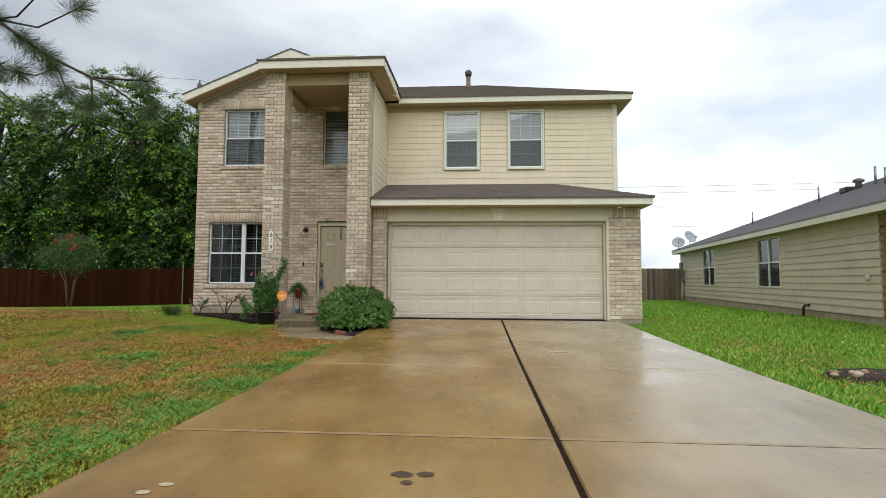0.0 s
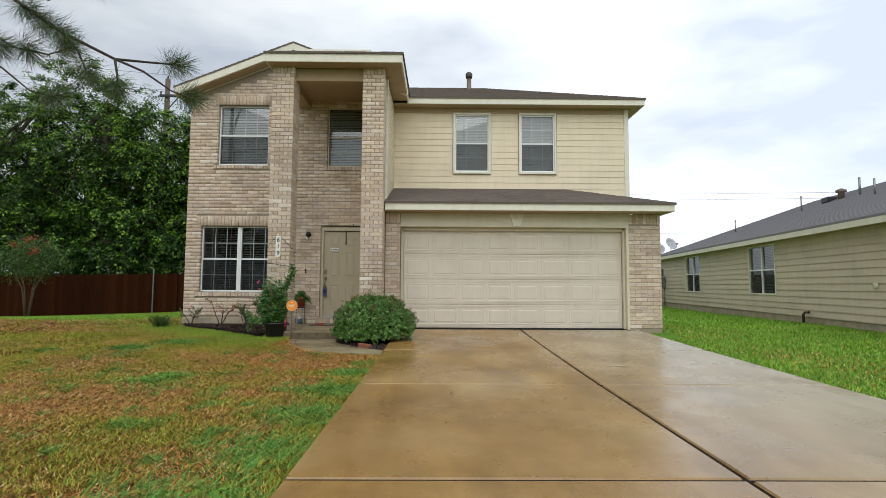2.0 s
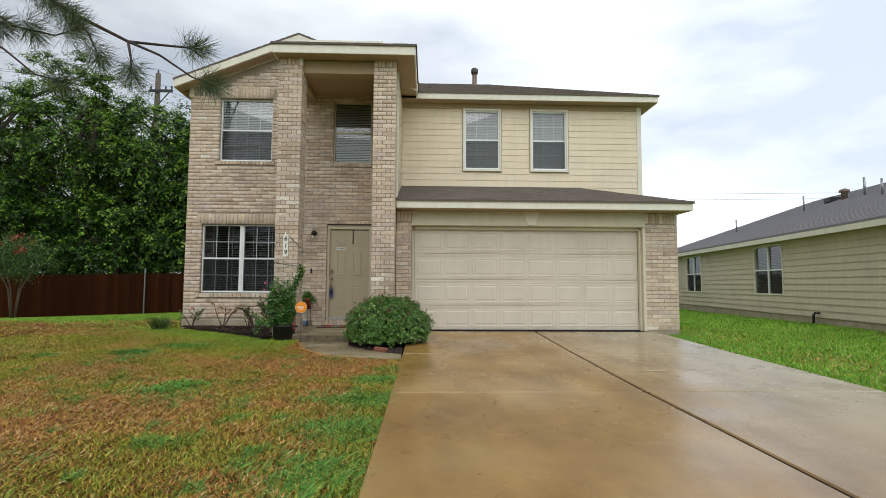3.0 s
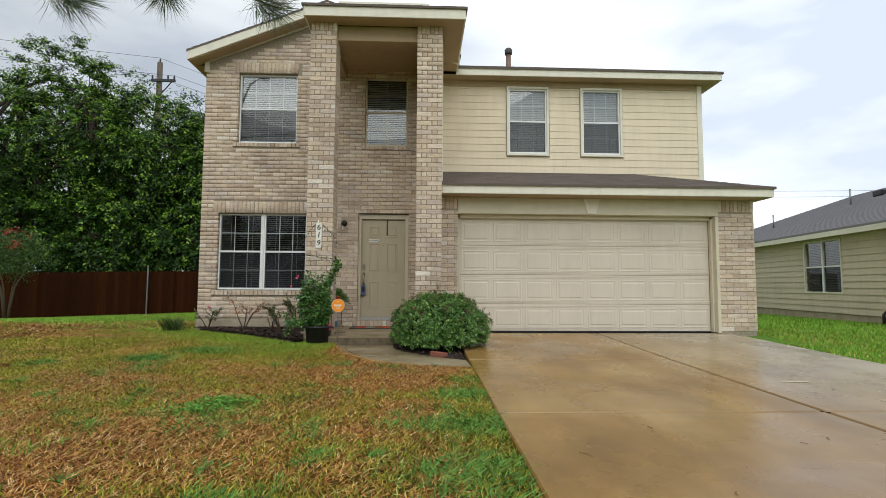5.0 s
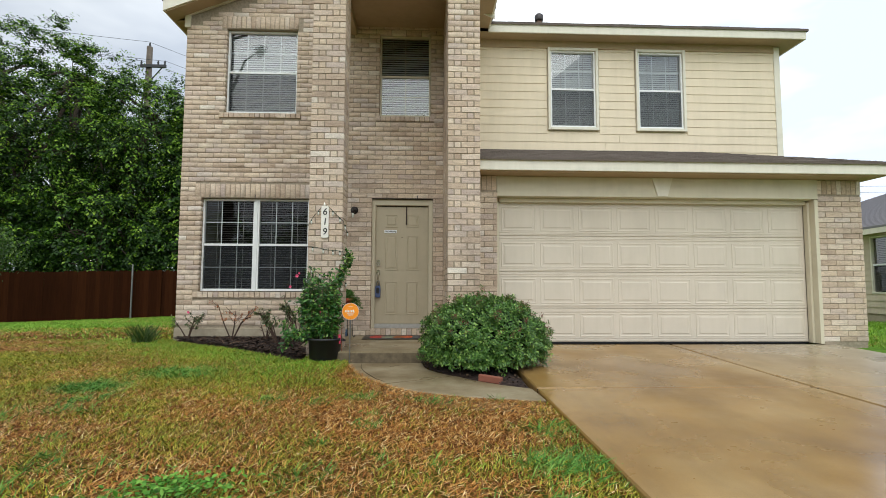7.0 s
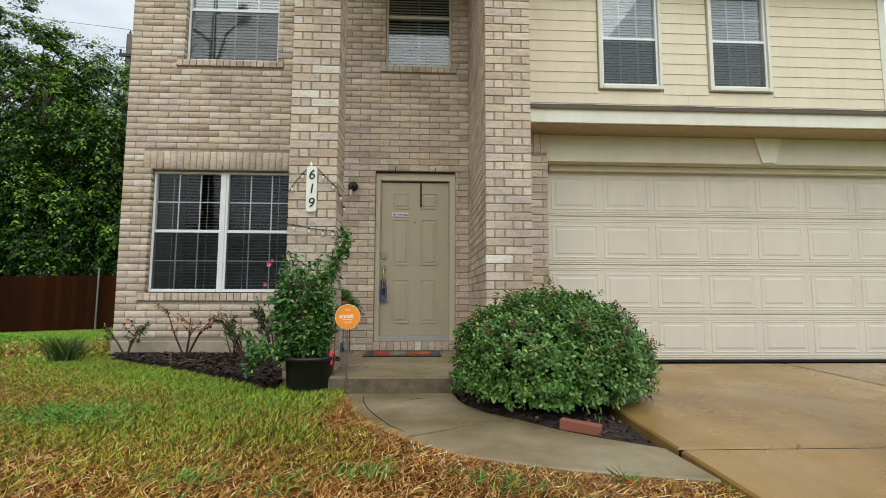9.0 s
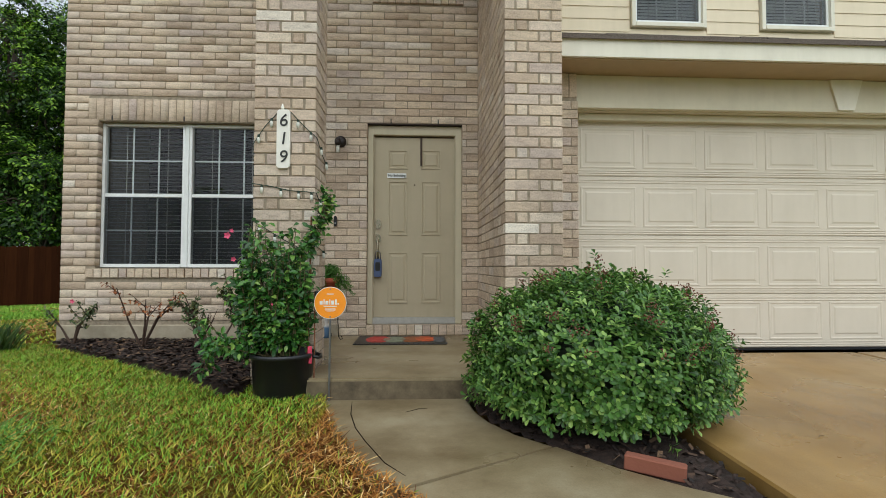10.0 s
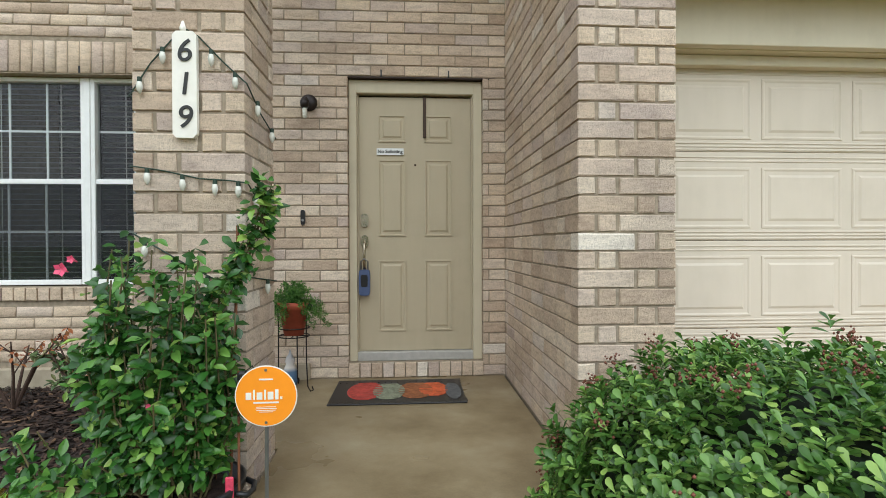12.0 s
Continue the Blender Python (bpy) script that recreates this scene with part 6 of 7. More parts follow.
nroof(A, B, C, D)
nroof(B, (U1 + ov, -2 * half - ov, ez), C, (C[0], C[1] + 0.001, C[2]))
nroof((U1 + ov, -2 * half - ov, ez), (U0 - 3.6, -2 * half - ov, ez), D, C)
nroof((U0 - 3.6, -2 * half - ov, ez), A, (D[0], D[1] + 0.001, D[2]), D)
# shingle courses as thin steps
vs, fs = [], []
rows = 38
for k in range(rows):
    t0, t1 = k / rows, (k + 1) / rows
    l0, r0 = Vector(A).lerp(Vector(D), t0), Vector(B).lerp(Vector(C), t0)
    l1, r1 = Vector(A).lerp(Vector(D), t1), Vector(B).lerp(Vector(C), t1)
    i = len(vs)
    vs += [l0 + Vector((0, 0, 0.018)), r0 + Vector((0, 0, 0.018)), r1 + Vector((0, 0, 0.004)), l1 + Vector((0, 0, 0.004)), l0, r0]
    fs += [(i, i + 1, i + 2, i + 3), (i + 4, i + 5, i + 1, i)]
tagged(quads("shingles", np.array([tuple(v) for v in vs]), np.array(fs), grey_shingle, neighbour), kind="stuff")
box_part("fascia", neighbour, trim_paint, U0 - 3.6, U1 + ov, ov - 0.03, ov - 0.004, ez - 0.2, ez - 0.02, 0.004)
box_part("fascia", neighbour, trim_paint, U1 + ov - 0.03, U1 + ov - 0.004, -2 * half, ov - 0.031, ez - 0.2, ez - 0.02, 0.004)
box_part("soffit", neighbour, soffit_paint, U0 - 3.5, U1 + ov - 0.03, -0.02, ov - 0.03, ez - 0.19, ez - 0.17)
box_part("corner_trim", neighbour, trim_paint, U1 - 0.08, U1 + 0.015, -0.1, 0.022, 0.0, NH, 0.003)


def roof_at(u, out):
    return ez + (ov - out) * nr


for u, out, h, rad in ((6.5, -1.6, 0.55, 0.03), (4.0, -3.0, 0.6, 0.03), (1.3, -3.4, 0.6, 0.035), (-0.6, -2.6, 0.5, 0.03)):
    vp = bmesh.new()
    z0 = roof_at(u, out)
    bm_tube(vp, [(u, out, z0 - 0.05), (u, out, z0 + h)], rad, 10)
    part("vent_pipe", vp, grey_metal, neighbour, "grey roof vent pipe", True)
bm = bmesh.new()
z0 = roof_at(2.6, -3.6)
bm_lathe(bm, [(0.1, -0.05), (0.1, 0.22), (0.17, 0.25), (0.17, 0.32), (0.05, 0.38)], 14, (2.6, -3.6, z0))
part("roof_vent", bm, plain("brown_vent", rgb(120, 104, 92), 0.6), neighbour, "capped brown roof vent", True)
box_part("roof_vent", neighbour, black_plastic, 3.2, 3.65, -3.9, -3.5, roof_at(3.4, -3.7) - 0.05, roof_at(3.4, -3.7) + 0.16, 0.03, "low black box vent")


def dish(u, out, size, z, yaw, label):
    d = thing("satellite_dish", label, "satellite dish", "satellite dishes on the roof corner")
    m = neighbour.matrix_basis if False else pose(9.83, 16.95, -0.06, 0, 0, math.degrees(math.atan2(0.991, 0.134)))
    p = m @ Vector((u, out, z))
    bm = bmesh.new()
    prof = [(size * k / 6, 0.18 * size * (k / 6) ** 2) for k in range(7)]
    bm_lathe(bm, [(max(a, 0.005), b) for a, b in prof] + [(size, 0.18 * size - 0.012), (0.005, -0.012)], 22)
    bmesh.ops.transform(bm, matrix=pose(p.x, p.y, p.z, 62, 0, yaw), verts=bm.verts[:])
    part("reflector", bm, plain("dish_grey", rgb(170, 172, 176), 0.45), d, smooth=True)
    base = m @ Vector((u, out, roof_at(u, out) - 0.03))
    bm = bmesh.new()
    bm_tube(bm, [base, (p.x, p.y, base.z + 0.15), p], 0.022, 8)
    part("mast", bm, grey_metal, d, smooth=True)
    f = pose(p.x, p.y, p.z, 62, 0, yaw) @ Vector((0, -size * 0.7, size * 1.1))
    bm = bmesh.new()
    bm_tube(bm, [p, f], 0.012, 6)
    part("feed_arm", bm, grey_metal, d)
    bm = bmesh.new()
    bm_box(bm, f.x - 0.04, f.x + 0.04, f.y - 0.04, f.y + 0.04, f.z - 0.03, f.z + 0.05, 0.01)
    part("feed_horn", bm, grey_metal, d)


dish(11.9, 0.15, 0.33, ez + 0.42, -20, "grey satellite dish on the roof corner of the next house")
dish(10.6, -0.1, 0.34, ez + 0.62, 20, "larger grey satellite dish on a short roof mast")
# meter and pipes at the far corner, spigot and drain near
meter = thing("electric_meter", "grey electric meter box on the beige siding wall", "meter box")
meter.matrix_basis = pose(9.83, 16.95, -0.06, 0, 0, math.degrees(math.atan2(0.991, 0.134)))
box_part("meter_box", meter, grey_metal, 11.2, 11.5, 0.02, 0.16, 0.95, 1.55, 0.01)
box_part("breaker_box", meter, grey_metal, 11.6, 11.95, 0.02, 0.14, 1.2, 1.95, 0.01)
bm = bmesh.new()
bm_tube(bm, [(11.35, 0.06, -0.05), (11.35, 0.06, 0.95)], 0.025, 8)
part("conduit", bm, grey_metal, meter, smooth=True)
drain = thing("drain_pipe", "short dark drain elbow at the foot of the siding wall", "pipe")
drain.matrix_basis = pose(9.83, 16.95, -0.06, 0, 0, math.degrees(math.atan2(0.991, 0.134)))
bm = bmesh.new()
bm_tube(bm, [(-1.75, 0.0, 0.3), (-1.75, 0.12, 0.3), (-1.75, 0.17, 0.24), (-1.75, 0.17, -0.05)], 0.035, 10)
part("elbow", bm, plain("dark_iron", rgb(50, 46, 42), 0.6, 0.4), drain, smooth=True)
bm = bmesh.new()
bm_tube(bm, [(-1.75, 0.1, 0.31), (-1.95, 0.16, 0.33)], 0.02, 8)
part("spigot", bm, grey_metal, drain, smooth=True)
vent = thing("wall_vent", "small round beige vent cover on siding", "vent")
vent.matrix_basis = pose(9.83, 16.95, -0.06, 0, 0, math.degrees(math.atan2(0.991, 0.134)))
bm = bmesh.new()
bm_lathe(bm, [(0.08, 0), (0.08, 0.03), (0.06, 0.05), (0.03, 0.055)], 16)
bmesh.ops.transform(bm, matrix=pose(-4.45, 0.015, 1.05, -90, 0, 0), verts=bm.verts[:])
part("cover", bm, frieze_paint, vent, smooth=True)

# vent pipe on the house's own roof
roof_pipe = new("vent_pipe")
roof_pipe.parent = house
bm = bmesh.new()
bm_tube(bm, [(0.10, 17.2, 6.9), (0.10, 17.2, 7.78)], 0.075, 14)
part("flue", bm, plain("brown_flue", rgb(120, 98, 86), 0.5, 0.3), roof_pipe, smooth=True)
bm = bmesh.new()
bm_lathe(bm, [(0.10, 7.76), (0.11, 7.80), (0.115, 7.90), (0.07, 7.95)], 16, (0.10, 17.2, 0))
part("cap", bm, plain("dark_flue_cap", rgb(70, 66, 66), 0.5, 0.4), roof_pipe, smooth=True)
# bare soil with stones in the side lawn
mound = patch([(4.3, 6.8), (4.6, 6.35), (5.2, 6.1), (6.2, 6.3), (6.6, 6.9), (6.0, 7.3), (5.0, 7.25)], 0.07, 0.05, soil, "bare_soil")
tagged(mound, "bare dark soil patch in the green side lawn", "soil", kind="structure")
stone_mat = Mat("field_stone", 0.85)
stone_mat.color(stone_mat.ramp(stone_mat.rand(), (0, rgb(120, 92, 66)), (0.5, rgb(164, 132, 100)), (1, rgb(190, 176, 158))))
rr = random.Random(9)
for k in range(16):
    bm = bmesh.new()
    bmesh.ops.create_icosphere(bm, subdivisions=2, radius=1)
    s = rr.uniform(0.025, 0.06)
    off = Vector((rr.random() * 9, k, 0))
    x, y = 4.55 + rr.uniform(-0.1, 0.75), 6.62 + rr.uniform(-0.18, 0.2)
    for v in bm.verts:
        v.co *= s * (0.9 + 0.35 * noise.noise(v.co * 1.6 + off))
        v.co.z *= 0.65
        v.co += Vector((x, y, ground_z(x, y) + 0.05 + s * 0.25))
    st = part("stone", bm, stone_mat, smooth=True)
    tagged(st, "tan rounded stone lying on bare soil", "stone", "stones in the side lawn")


# ---- things on the porch and column ----
sign_white = plain("plaque_white", rgb(232, 229, 218), 0.5, 0, 0.05)
num_black = plain("number_black", rgb(30, 30, 28), 0.5)


def text_part(name, body, size, at, material, parent, depth=0.002, shear=0.0, bold=0.0):
    """Raised letters facing the street, centred at a point."""
    cu = bpy.data.curves.new(name, "FONT")
    cu.body, cu.size, cu.extrude, cu.align_x, cu.align_y, cu.shear = body, size, depth, "CENTER", "CENTER", shear
    tmp = bpy.data.objects.new(name, cu)
    cu.offset = bold
    me = bpy.data.meshes.new_from_object(tmp)
    bpy.data.objects.remove(tmp)
    me.materials.clear()
    me.materials.append(material.m)
    me.transform(pose(*at, 90, 0, 0))
    ob = new(name, me)
    ob.parent = parent
    return ob


plaque = thing("house_number_plaque", "white vertical house number plaque reading 619 on brick column", "house number")
bm = bmesh.new()
x0, x1, z0, z1, c = -4.303, -4.203, 1.522, 1.972, 0.016
bm_prism(bm, [(x0 + c, z0), (x1 - c, z0), (x1, z0 + c), (x1, z1 - c), (x1 - c, z1), (x0 + c, z1), (x0, z1 - c), (x0, z0 + c)], 11.622, 11.646, "y")
part("board", bm, sign_white, plaque)
for ch, z in (("6", 1.885), ("1", 1.745), ("9", 1.605)):
    text_part("digit", ch, 0.135, (-4.253, 11.619, z), num_black, plaque, 0.003, 0.12)
bm = bmesh.new()
bm_lathe(bm, [(0.012, 0), (0.014, 0.015), (0.004, 0.045)], 10, (-4.265, 11.64, 1.975))
part("bulb", bm, sign_white, plaque, smooth=True)

# string of lights round the column
cord_green = plain("green_cord", rgb(28, 52, 36), 0.6)
bulb_white = plain("frosted_bulb", rgb(206, 206, 194), 0.25, 0, 0.03)
lights = thing("string_lights", "string of white bulbs on green cord round the column", "string lights")
CX0, CX1, CY0, CY1 = -4.488, -4.002, 11.642, 12.108
RUNS = [[(CX0, CY1, 1.60), (CX0, CY0, 1.70), (-4.40, CY0, 1.84), (-4.30, CY0, 1.955), (-4.25, CY0, 1.985), (-4.20, CY0, 1.955), (-4.10, CY0, 1.85), (CX1, CY0, 1.76), (CX1, 11.85, 1.68), (CX1, CY1, 1.62)],
        [(CX0, CY1, 1.36), (CX0, CY0, 1.405), (-4.35, CY0, 1.385), (-4.2, CY0, 1.352), (-4.08, CY0, 1.345), (CX1, CY0, 1.335), (CX1, 11.8, 1.27), (CX1, CY1, 1.18)],
        [(-4.48, CY0, 1.12), (-4.38, CY0, 1.06), (-4.25, CY0, 0.98), (-4.1, CY0, 0.9), (CX1, CY0, 0.93), (CX1, CY1, 0.88)]]
for run in RUNS:
    bm = bmesh.new()
    bm_tube(bm, run, 0.0035, 5)
    part("cord", bm, cord_green, lights)
    for k in range(1, len(run)):
        a, b = Vector(run[k - 1]), Vector(run[k])
        if (b - a).length < 0.07:
            continue
        p = a.lerp(b, 0.55)
        outw = Vector((0, -0.012, 0)) if abs(p.y - CY0) < 0.02 else Vector((0.012 if p.x > -4.2 else -0.012, 0, 0))
        bm = bmesh.new()
        bm_lathe(bm, [(0.009, 0), (0.010, -0.02)], 8, p + outw)
        part("socket", bm, cord_green, lights)
        bm = bmesh.new()
        bm_lathe(bm, [(0.003, -0.07), (0.010, -0.058), (0.014, -0.042), (0.010, -0.0205)], 10, p + outw)
        part("bulb", bm, bulb_white, lights, smooth=True)

# wall lamp with a bare spiral bulb
lamp_bronze = plain("dark_bronze_lamp", rgb(44, 38, 36), 0.45, 0.5)
lamp = thing("wall_lamp", "dark wall lamp holding a bare white spiral bulb, off", "wall lamp")
LX, LZ = -4.10, 2.19
bm = bmesh.new()
bm_lathe(bm, [(0.066, 0), (0.066, 0.014), (0.05, 0.03), (0.02, 0.04)], 24)
bmesh.ops.transform(bm, matrix=pose(LX, FRONT - 0.001, LZ, 90, 0, 0), verts=bm.verts[:])
part("wall_plate", bm, lamp_bronze, lamp, smooth=True)
bm = bmesh.new()
bm_tube(bm, [(LX, FRONT - 0.02, LZ), (LX - 0.01, FRONT - 0.07, LZ + 0.02), (LX - 0.015, FRONT - 0.09, LZ - 0.005)], 0.012, 8)
bm_lathe(bm, [(0.02, -0.06), (0.034, -0.05), (0.034, -0.01), (0.016, 0.01)], 14, (LX - 0.015, FRONT - 0.09, LZ))
part("socket", bm, lamp_bronze, lamp, smooth=True)
bm = bmesh.new()
pts = [(LX - 0.015 + 0.016 * math.cos(k * 0.7), FRONT - 0.09 + 0.016 * math.sin(k * 0.7), LZ - 0.062 - k * 0.0024) for k in range(30)]
bm_tube(bm, pts, 0.0055, 6)
bm_lathe(bm, [(0.012, -0.14), (0.019, -0.13), (0.019, -0.07), (0.012, -0.06)], 12, (LX - 0.015, FRONT - 0.09, LZ))
part("bulb", bm, bulb_white, lamp, smooth=True)

bell = thing("doorbell", "narrow black doorbell button on the brick wall", "doorbell")
rounded_plate("body", -4.15, 1.285, 0.034, 0.115, FRONT - 0.022, FRONT - 0.001, black_plastic, bell, power=5)
rounded_plate("button", -4.15, 1.262, 0.02, 0.02, FRONT - 0.025, FRONT - 0.0225, grey_metal, bell)

sticker = thing("door_sign", "small white sign reading No Soliciting on the door", "sign")
box_part("plate", sticker, white_vinyl, DX0 + 0.145, DX0 + 0.365, DY - 0.012, DY - 0.0092, 1.80, 1.855)
text_part("lettering", "No Soliciting", 0.039, (DX0 + 0.255, DY - 0.0135, 1.828), num_black, sticker, 0.0006, 0.0, 0.0011)
hanger = thing("wreath_hanger", "dark metal wreath hanger hooked over the door top", "wreath hanger")
bm = bmesh.new()
bm_box(bm, DX0 + 0.525, DX0 + 0.55, DY - 0.014, DY - 0.0095, 1.95, DZ1 + 0.004)
bm_box(bm, DX0 + 0.525, DX0 + 0.55, DY - 0.03, DY - 0.0095, 1.945, 1.953)
bm_box(bm, DX0 + 0.525, DX0 + 0.55, DY - 0.034, DY - 0.03, 1.945, 1.99)
bm_box(bm, DX0 + 0.525, DX0 + 0.55, DY - 0.0095, DY + 0.01, DZ1 + 0.001, DZ1 + 0.004)
part("strap", bm, plain("bronze_strap", rgb(62, 48, 38), 0.5, 0.6), hanger)
lockbox = thing("lockbox", "blue key lockbox hanging from the door handle", "lockbox")
rounded_plate("case", HX, 0.76, 0.088, 0.21, DY - 0.068, DY - 0.01, plain("slate_blue", rgb(70, 84, 118), 0.45), lockbox, power=6)
bm = bmesh.new()
bm_tube(bm, [(HX - 0.028, DY - 0.04, 0.86), (HX - 0.028, DY - 0.05, 0.93), (HX, DY - 0.072, 0.955), (HX + 0.028, DY - 0.05, 0.93), (HX + 0.028, DY - 0.04, 0.86)], 0.006, 8)
part("shackle", bm, grey_metal, lockbox, smooth=True)
rounded_plate("keypad", HX, 0.775, 0.055, 0.10, DY - 0.071, DY - 0.0685, black_plastic, lockbox, power=5)

# doormat with coloured fruit shapes
mat_t = thing("doormat", "black rubber doormat with faded red and orange round motifs", "doormat")
bm = bmesh.new()
bm_box(bm, -3.86, -2.925, 12.79, 13.38, 0.001, 0.012, 0.004)
part("backing", bm, black_plastic, mat_t)
for k, (x, y, rx, ry, c) in enumerate(((-3.63, 13.09, 0.13, 0.22, (160, 62, 52)), (-3.46, 13.07, 0.12, 0.20, (120, 124, 104)), (-3.27, 13.08, 0.13, 0.2, (132, 82, 50)), (-3.14, 13.10, 0.11, 0.17, (178, 84, 48)), (-3.0, 13.05, 0.06, 0.2, (84, 84, 84)))):
    bm = bmesh.new()
    m0 = plain("mat_motif", rgb(*c), 0.9, 0, 0.35, 30)
    # one ribbed oval: its rows rise and fall
    rows = []
    for j in range(19):
        yy = y - ry + (j + 0.25) * 2 * ry / 18.5
        w = rx * math.sqrt(max(0.03, 1 - ((yy - y) / ry) ** 2))
        z = 0.0185 + 0.0005 * k if j % 2 else 0.0135
        rows.append([bm.verts.new((x + u * w, yy, 0.0125 if abs(u) == 1 else z)) for u in (-1, -0.93, 0, 0.93, 1)])
    for a, b in zip(rows, rows[1:]):
        for q in range(4):
            bm.faces.new((a[q], a[q + 1], b[q + 1], b[q]))
    part("motif", bm, m0, mat_t)
r = random.Random(3)
bm = bmesh.new()
for k in range(20):
    x = -3.84 + k * 0.048
    bm_box(bm, x, x + 0.008, 12.80, 12.87, 0.012, 0.015), bm_box(bm, x, x + 0.008, 13.30, 13.37, 0.012, 0.015)
tagged(part("edge_ribs", bm, black_plastic, mat_t), kind="stuff")

# plant stand with a potted fern
iron = plain("black_iron", rgb(36, 30, 28), 0.6, 0.4)
SX, SY = -4.16, 13.2
stand = thing("plant_stand", "thin black wrought-iron plant stand with curled feet", "plant stand")
bm = bmesh.new()
for z in (0.46, 0.40):
    ring = [(SX + 0.11 * math.cos(k * math.tau / 20), SY + 0.11 * math.sin(k * math.tau / 20), z) for k in range(21)]
    bm_tube(bm, ring, 0.005, 6)
bm_tube(bm, [(SX - 0.11, SY, 0.40), (SX + 0.11, SY, 0.40)], 0.004, 5), bm_tube(bm, [(SX, SY - 0.11, 0.40), (SX, SY + 0.11, 0.40)], 0.004, 5)
part("ring", bm, iron, stand)
for k in range(3):
    a = k * math.tau / 3 - 0.5
    c, s = math.cos(a), math.sin(a)
    P = lambda rad, z: (SX + c * rad, SY + s * rad, z)
    bm = bmesh.new()
    bm_tube(bm, [P(0.15, 0.60), P(0.165, 0.63), P(0.145, 0.645), P(0.118, 0.60), P(0.113, 0.46), P(0.115, 0.2), P(0.125, 0.04), P(0.15, 0.008), P(0.175, 0.02), P(0.165, 0.045)], 0.005, 6)
    part("leg", bm, iron, stand)
terracotta = plain("terracotta", rgb(168, 80, 56), 0.75, 0, 0.18, 14)
fpot = thing("flower_pot", "terracotta flower pot with a feathery fern on the stand", "flower pot")
bm = bmesh.new()
bm_lathe(bm, [(0.07, 0.408), (0.105, 0.60), (0.118, 0.602), (0.12, 0.65), (0.108, 0.652), (0.10, 0.62), (0.01, 0.62)], 24, (SX, SY, 0))
part("pot_body", bm, terracotta, fpot, smooth=True)
fern_leaf = leaf_mat("fern_leaf", (0.0, rgb(44, 84, 28)), (0.6, rgb(76, 124, 46)), (1.0, rgb(118, 158, 70)), rough=0.6, through=0.2)
r = np.random.RandomState(31)
n = 9000
fd = unit(r, 70)
fd[:, 2] = np.abs(fd[:, 2]) * 1.1 - 0.25
k = r.randint(0, 70, n)
t = r.uniform(0.1, 1, n)
at = np.array([SX, SY, 0.64]) + fd[k] * t[:, None] * np.array([0.27, 0.2, 0.30])
at[:, 2] -= 0.10 * t ** 2
at += r.normal(0, 0.008, at.shape)
at[:, 1] = np.minimum(at[:, 1], FRONT - 0.02)
leaf_cloud("fern", at, fd[k] * 0.5 + unit(r, n), unit(r, n), r.uniform(0.018, 0.034, n), 0.006, fern_leaf, fpot, 0.1, rich=False)
bm = bmesh.new()
bm_lathe(bm, [(0.05, 0.001), (0.055, 0.03), (0.06, 0.1), (0.042, 0.14), (0.03, 0.16), (0.036, 0.185), (0.028, 0.21), (0.012, 0.235), (0.003, 0.27)], 16, (-4.22, 13.33, 0))
for v in bm.verts:
    v.co.x += 0.006 * noise.noise(v.co * 22)
    v.co.y += 0.006 * noise.noise(v.co * 22 + Vector((4, 0, 0)))
gn = Mat("weathered_figurine", 0.7)
_sep = gn.n.new("ShaderNodeSeparateXYZ")
gn.l.new(gn.c.outputs["Object"], _sep.inputs[0])
gn.color(gn.ramp(_sep.outputs["Z"], (0.0, rgb(70, 100, 130)), (0.11, rgb(80, 108, 138)), (0.14, rgb(206, 200, 190)), (0.19, rgb(190, 186, 182)), (0.27, rgb(150, 156, 164))))
tagged(part("garden_figurine", bm, gn, smooth=True), "small weathered blue and white garden figurine beside the wall", "figurine")

# round yard sign on a stake
sign_orange = plain("sign_orange", rgb(246, 150, 30), 0.4, 0, 0.03)
yard = thing("yard_sign", "round orange security yard sign with white lettering on a stake", "yard sign")
YX, YY, YZ, YR = -3.828, 11.28, 0.522, 0.111
bm = bmesh.new()
bm_tube(bm, [(YX - 0.005, YY + 0.006, -0.25), (YX - 0.0, YY + 0.006, YZ + 0.06)], 0.008, 6)
part("stake", bm, grey_metal, yard)
rounded_plate("rim", YX, YZ, 2 * YR, 2 * YR, YY - 0.002, YY, sign_white, yard, n=40)
rounded_plate("face", YX, YZ, 2 * YR - 0.008, 2 * YR - 0.008, YY - 0.0035, YY - 0.0021, sign_orange, yard, n=40)
# the maker's mark and small print as plain bars
bm = bmesh.new()
x = YX - 0.072
for w, h in ((0.02, 0.026), (0.007, 0.036), (0.02, 0.026), (0.007, 0.036), (0.02, 0.028), (0.012, 0.036), (0.008, 0.01)):
    bm_box(bm, x, x + w, YY - 0.0046, YY - 0.0036, YZ - 0.012, YZ - 0.012 + h)
    x += w + 0.006
part("mark", bm, sign_white, yard, "white mark")
for w, z, h in ((0.05, 0.058, 0.006), (0.09, -0.026, 0.006), (0.07, -0.04, 0.002), (0.074, -0.046, 0.002), (0.07, -0.052, 0.002), (0.05, -0.058, 0.002)):
    box_part("print_line", yard, sign_white, YX - w / 2, YX + w / 2, YY - 0.0045, YY - 0.0036, YZ + z, YZ + z + h)
for z in (0.095, -0.095):
    rounded_plate("screw", YX, YZ + z, 0.01, 0.01, YY - 0.007, YY - 0.0036, grey_metal, yard, n=10)
spot = thing("stake_light", "white stake with black clip and wire beside the pot", "stake light")
bm = bmesh.new()
bm_tube(bm, [(-3.945, 11.33, -0.15), (-3.945, 11.34, 0.6)], 0.005, 8)
part("stake", bm, rust, spot)
bm = bmesh.new()
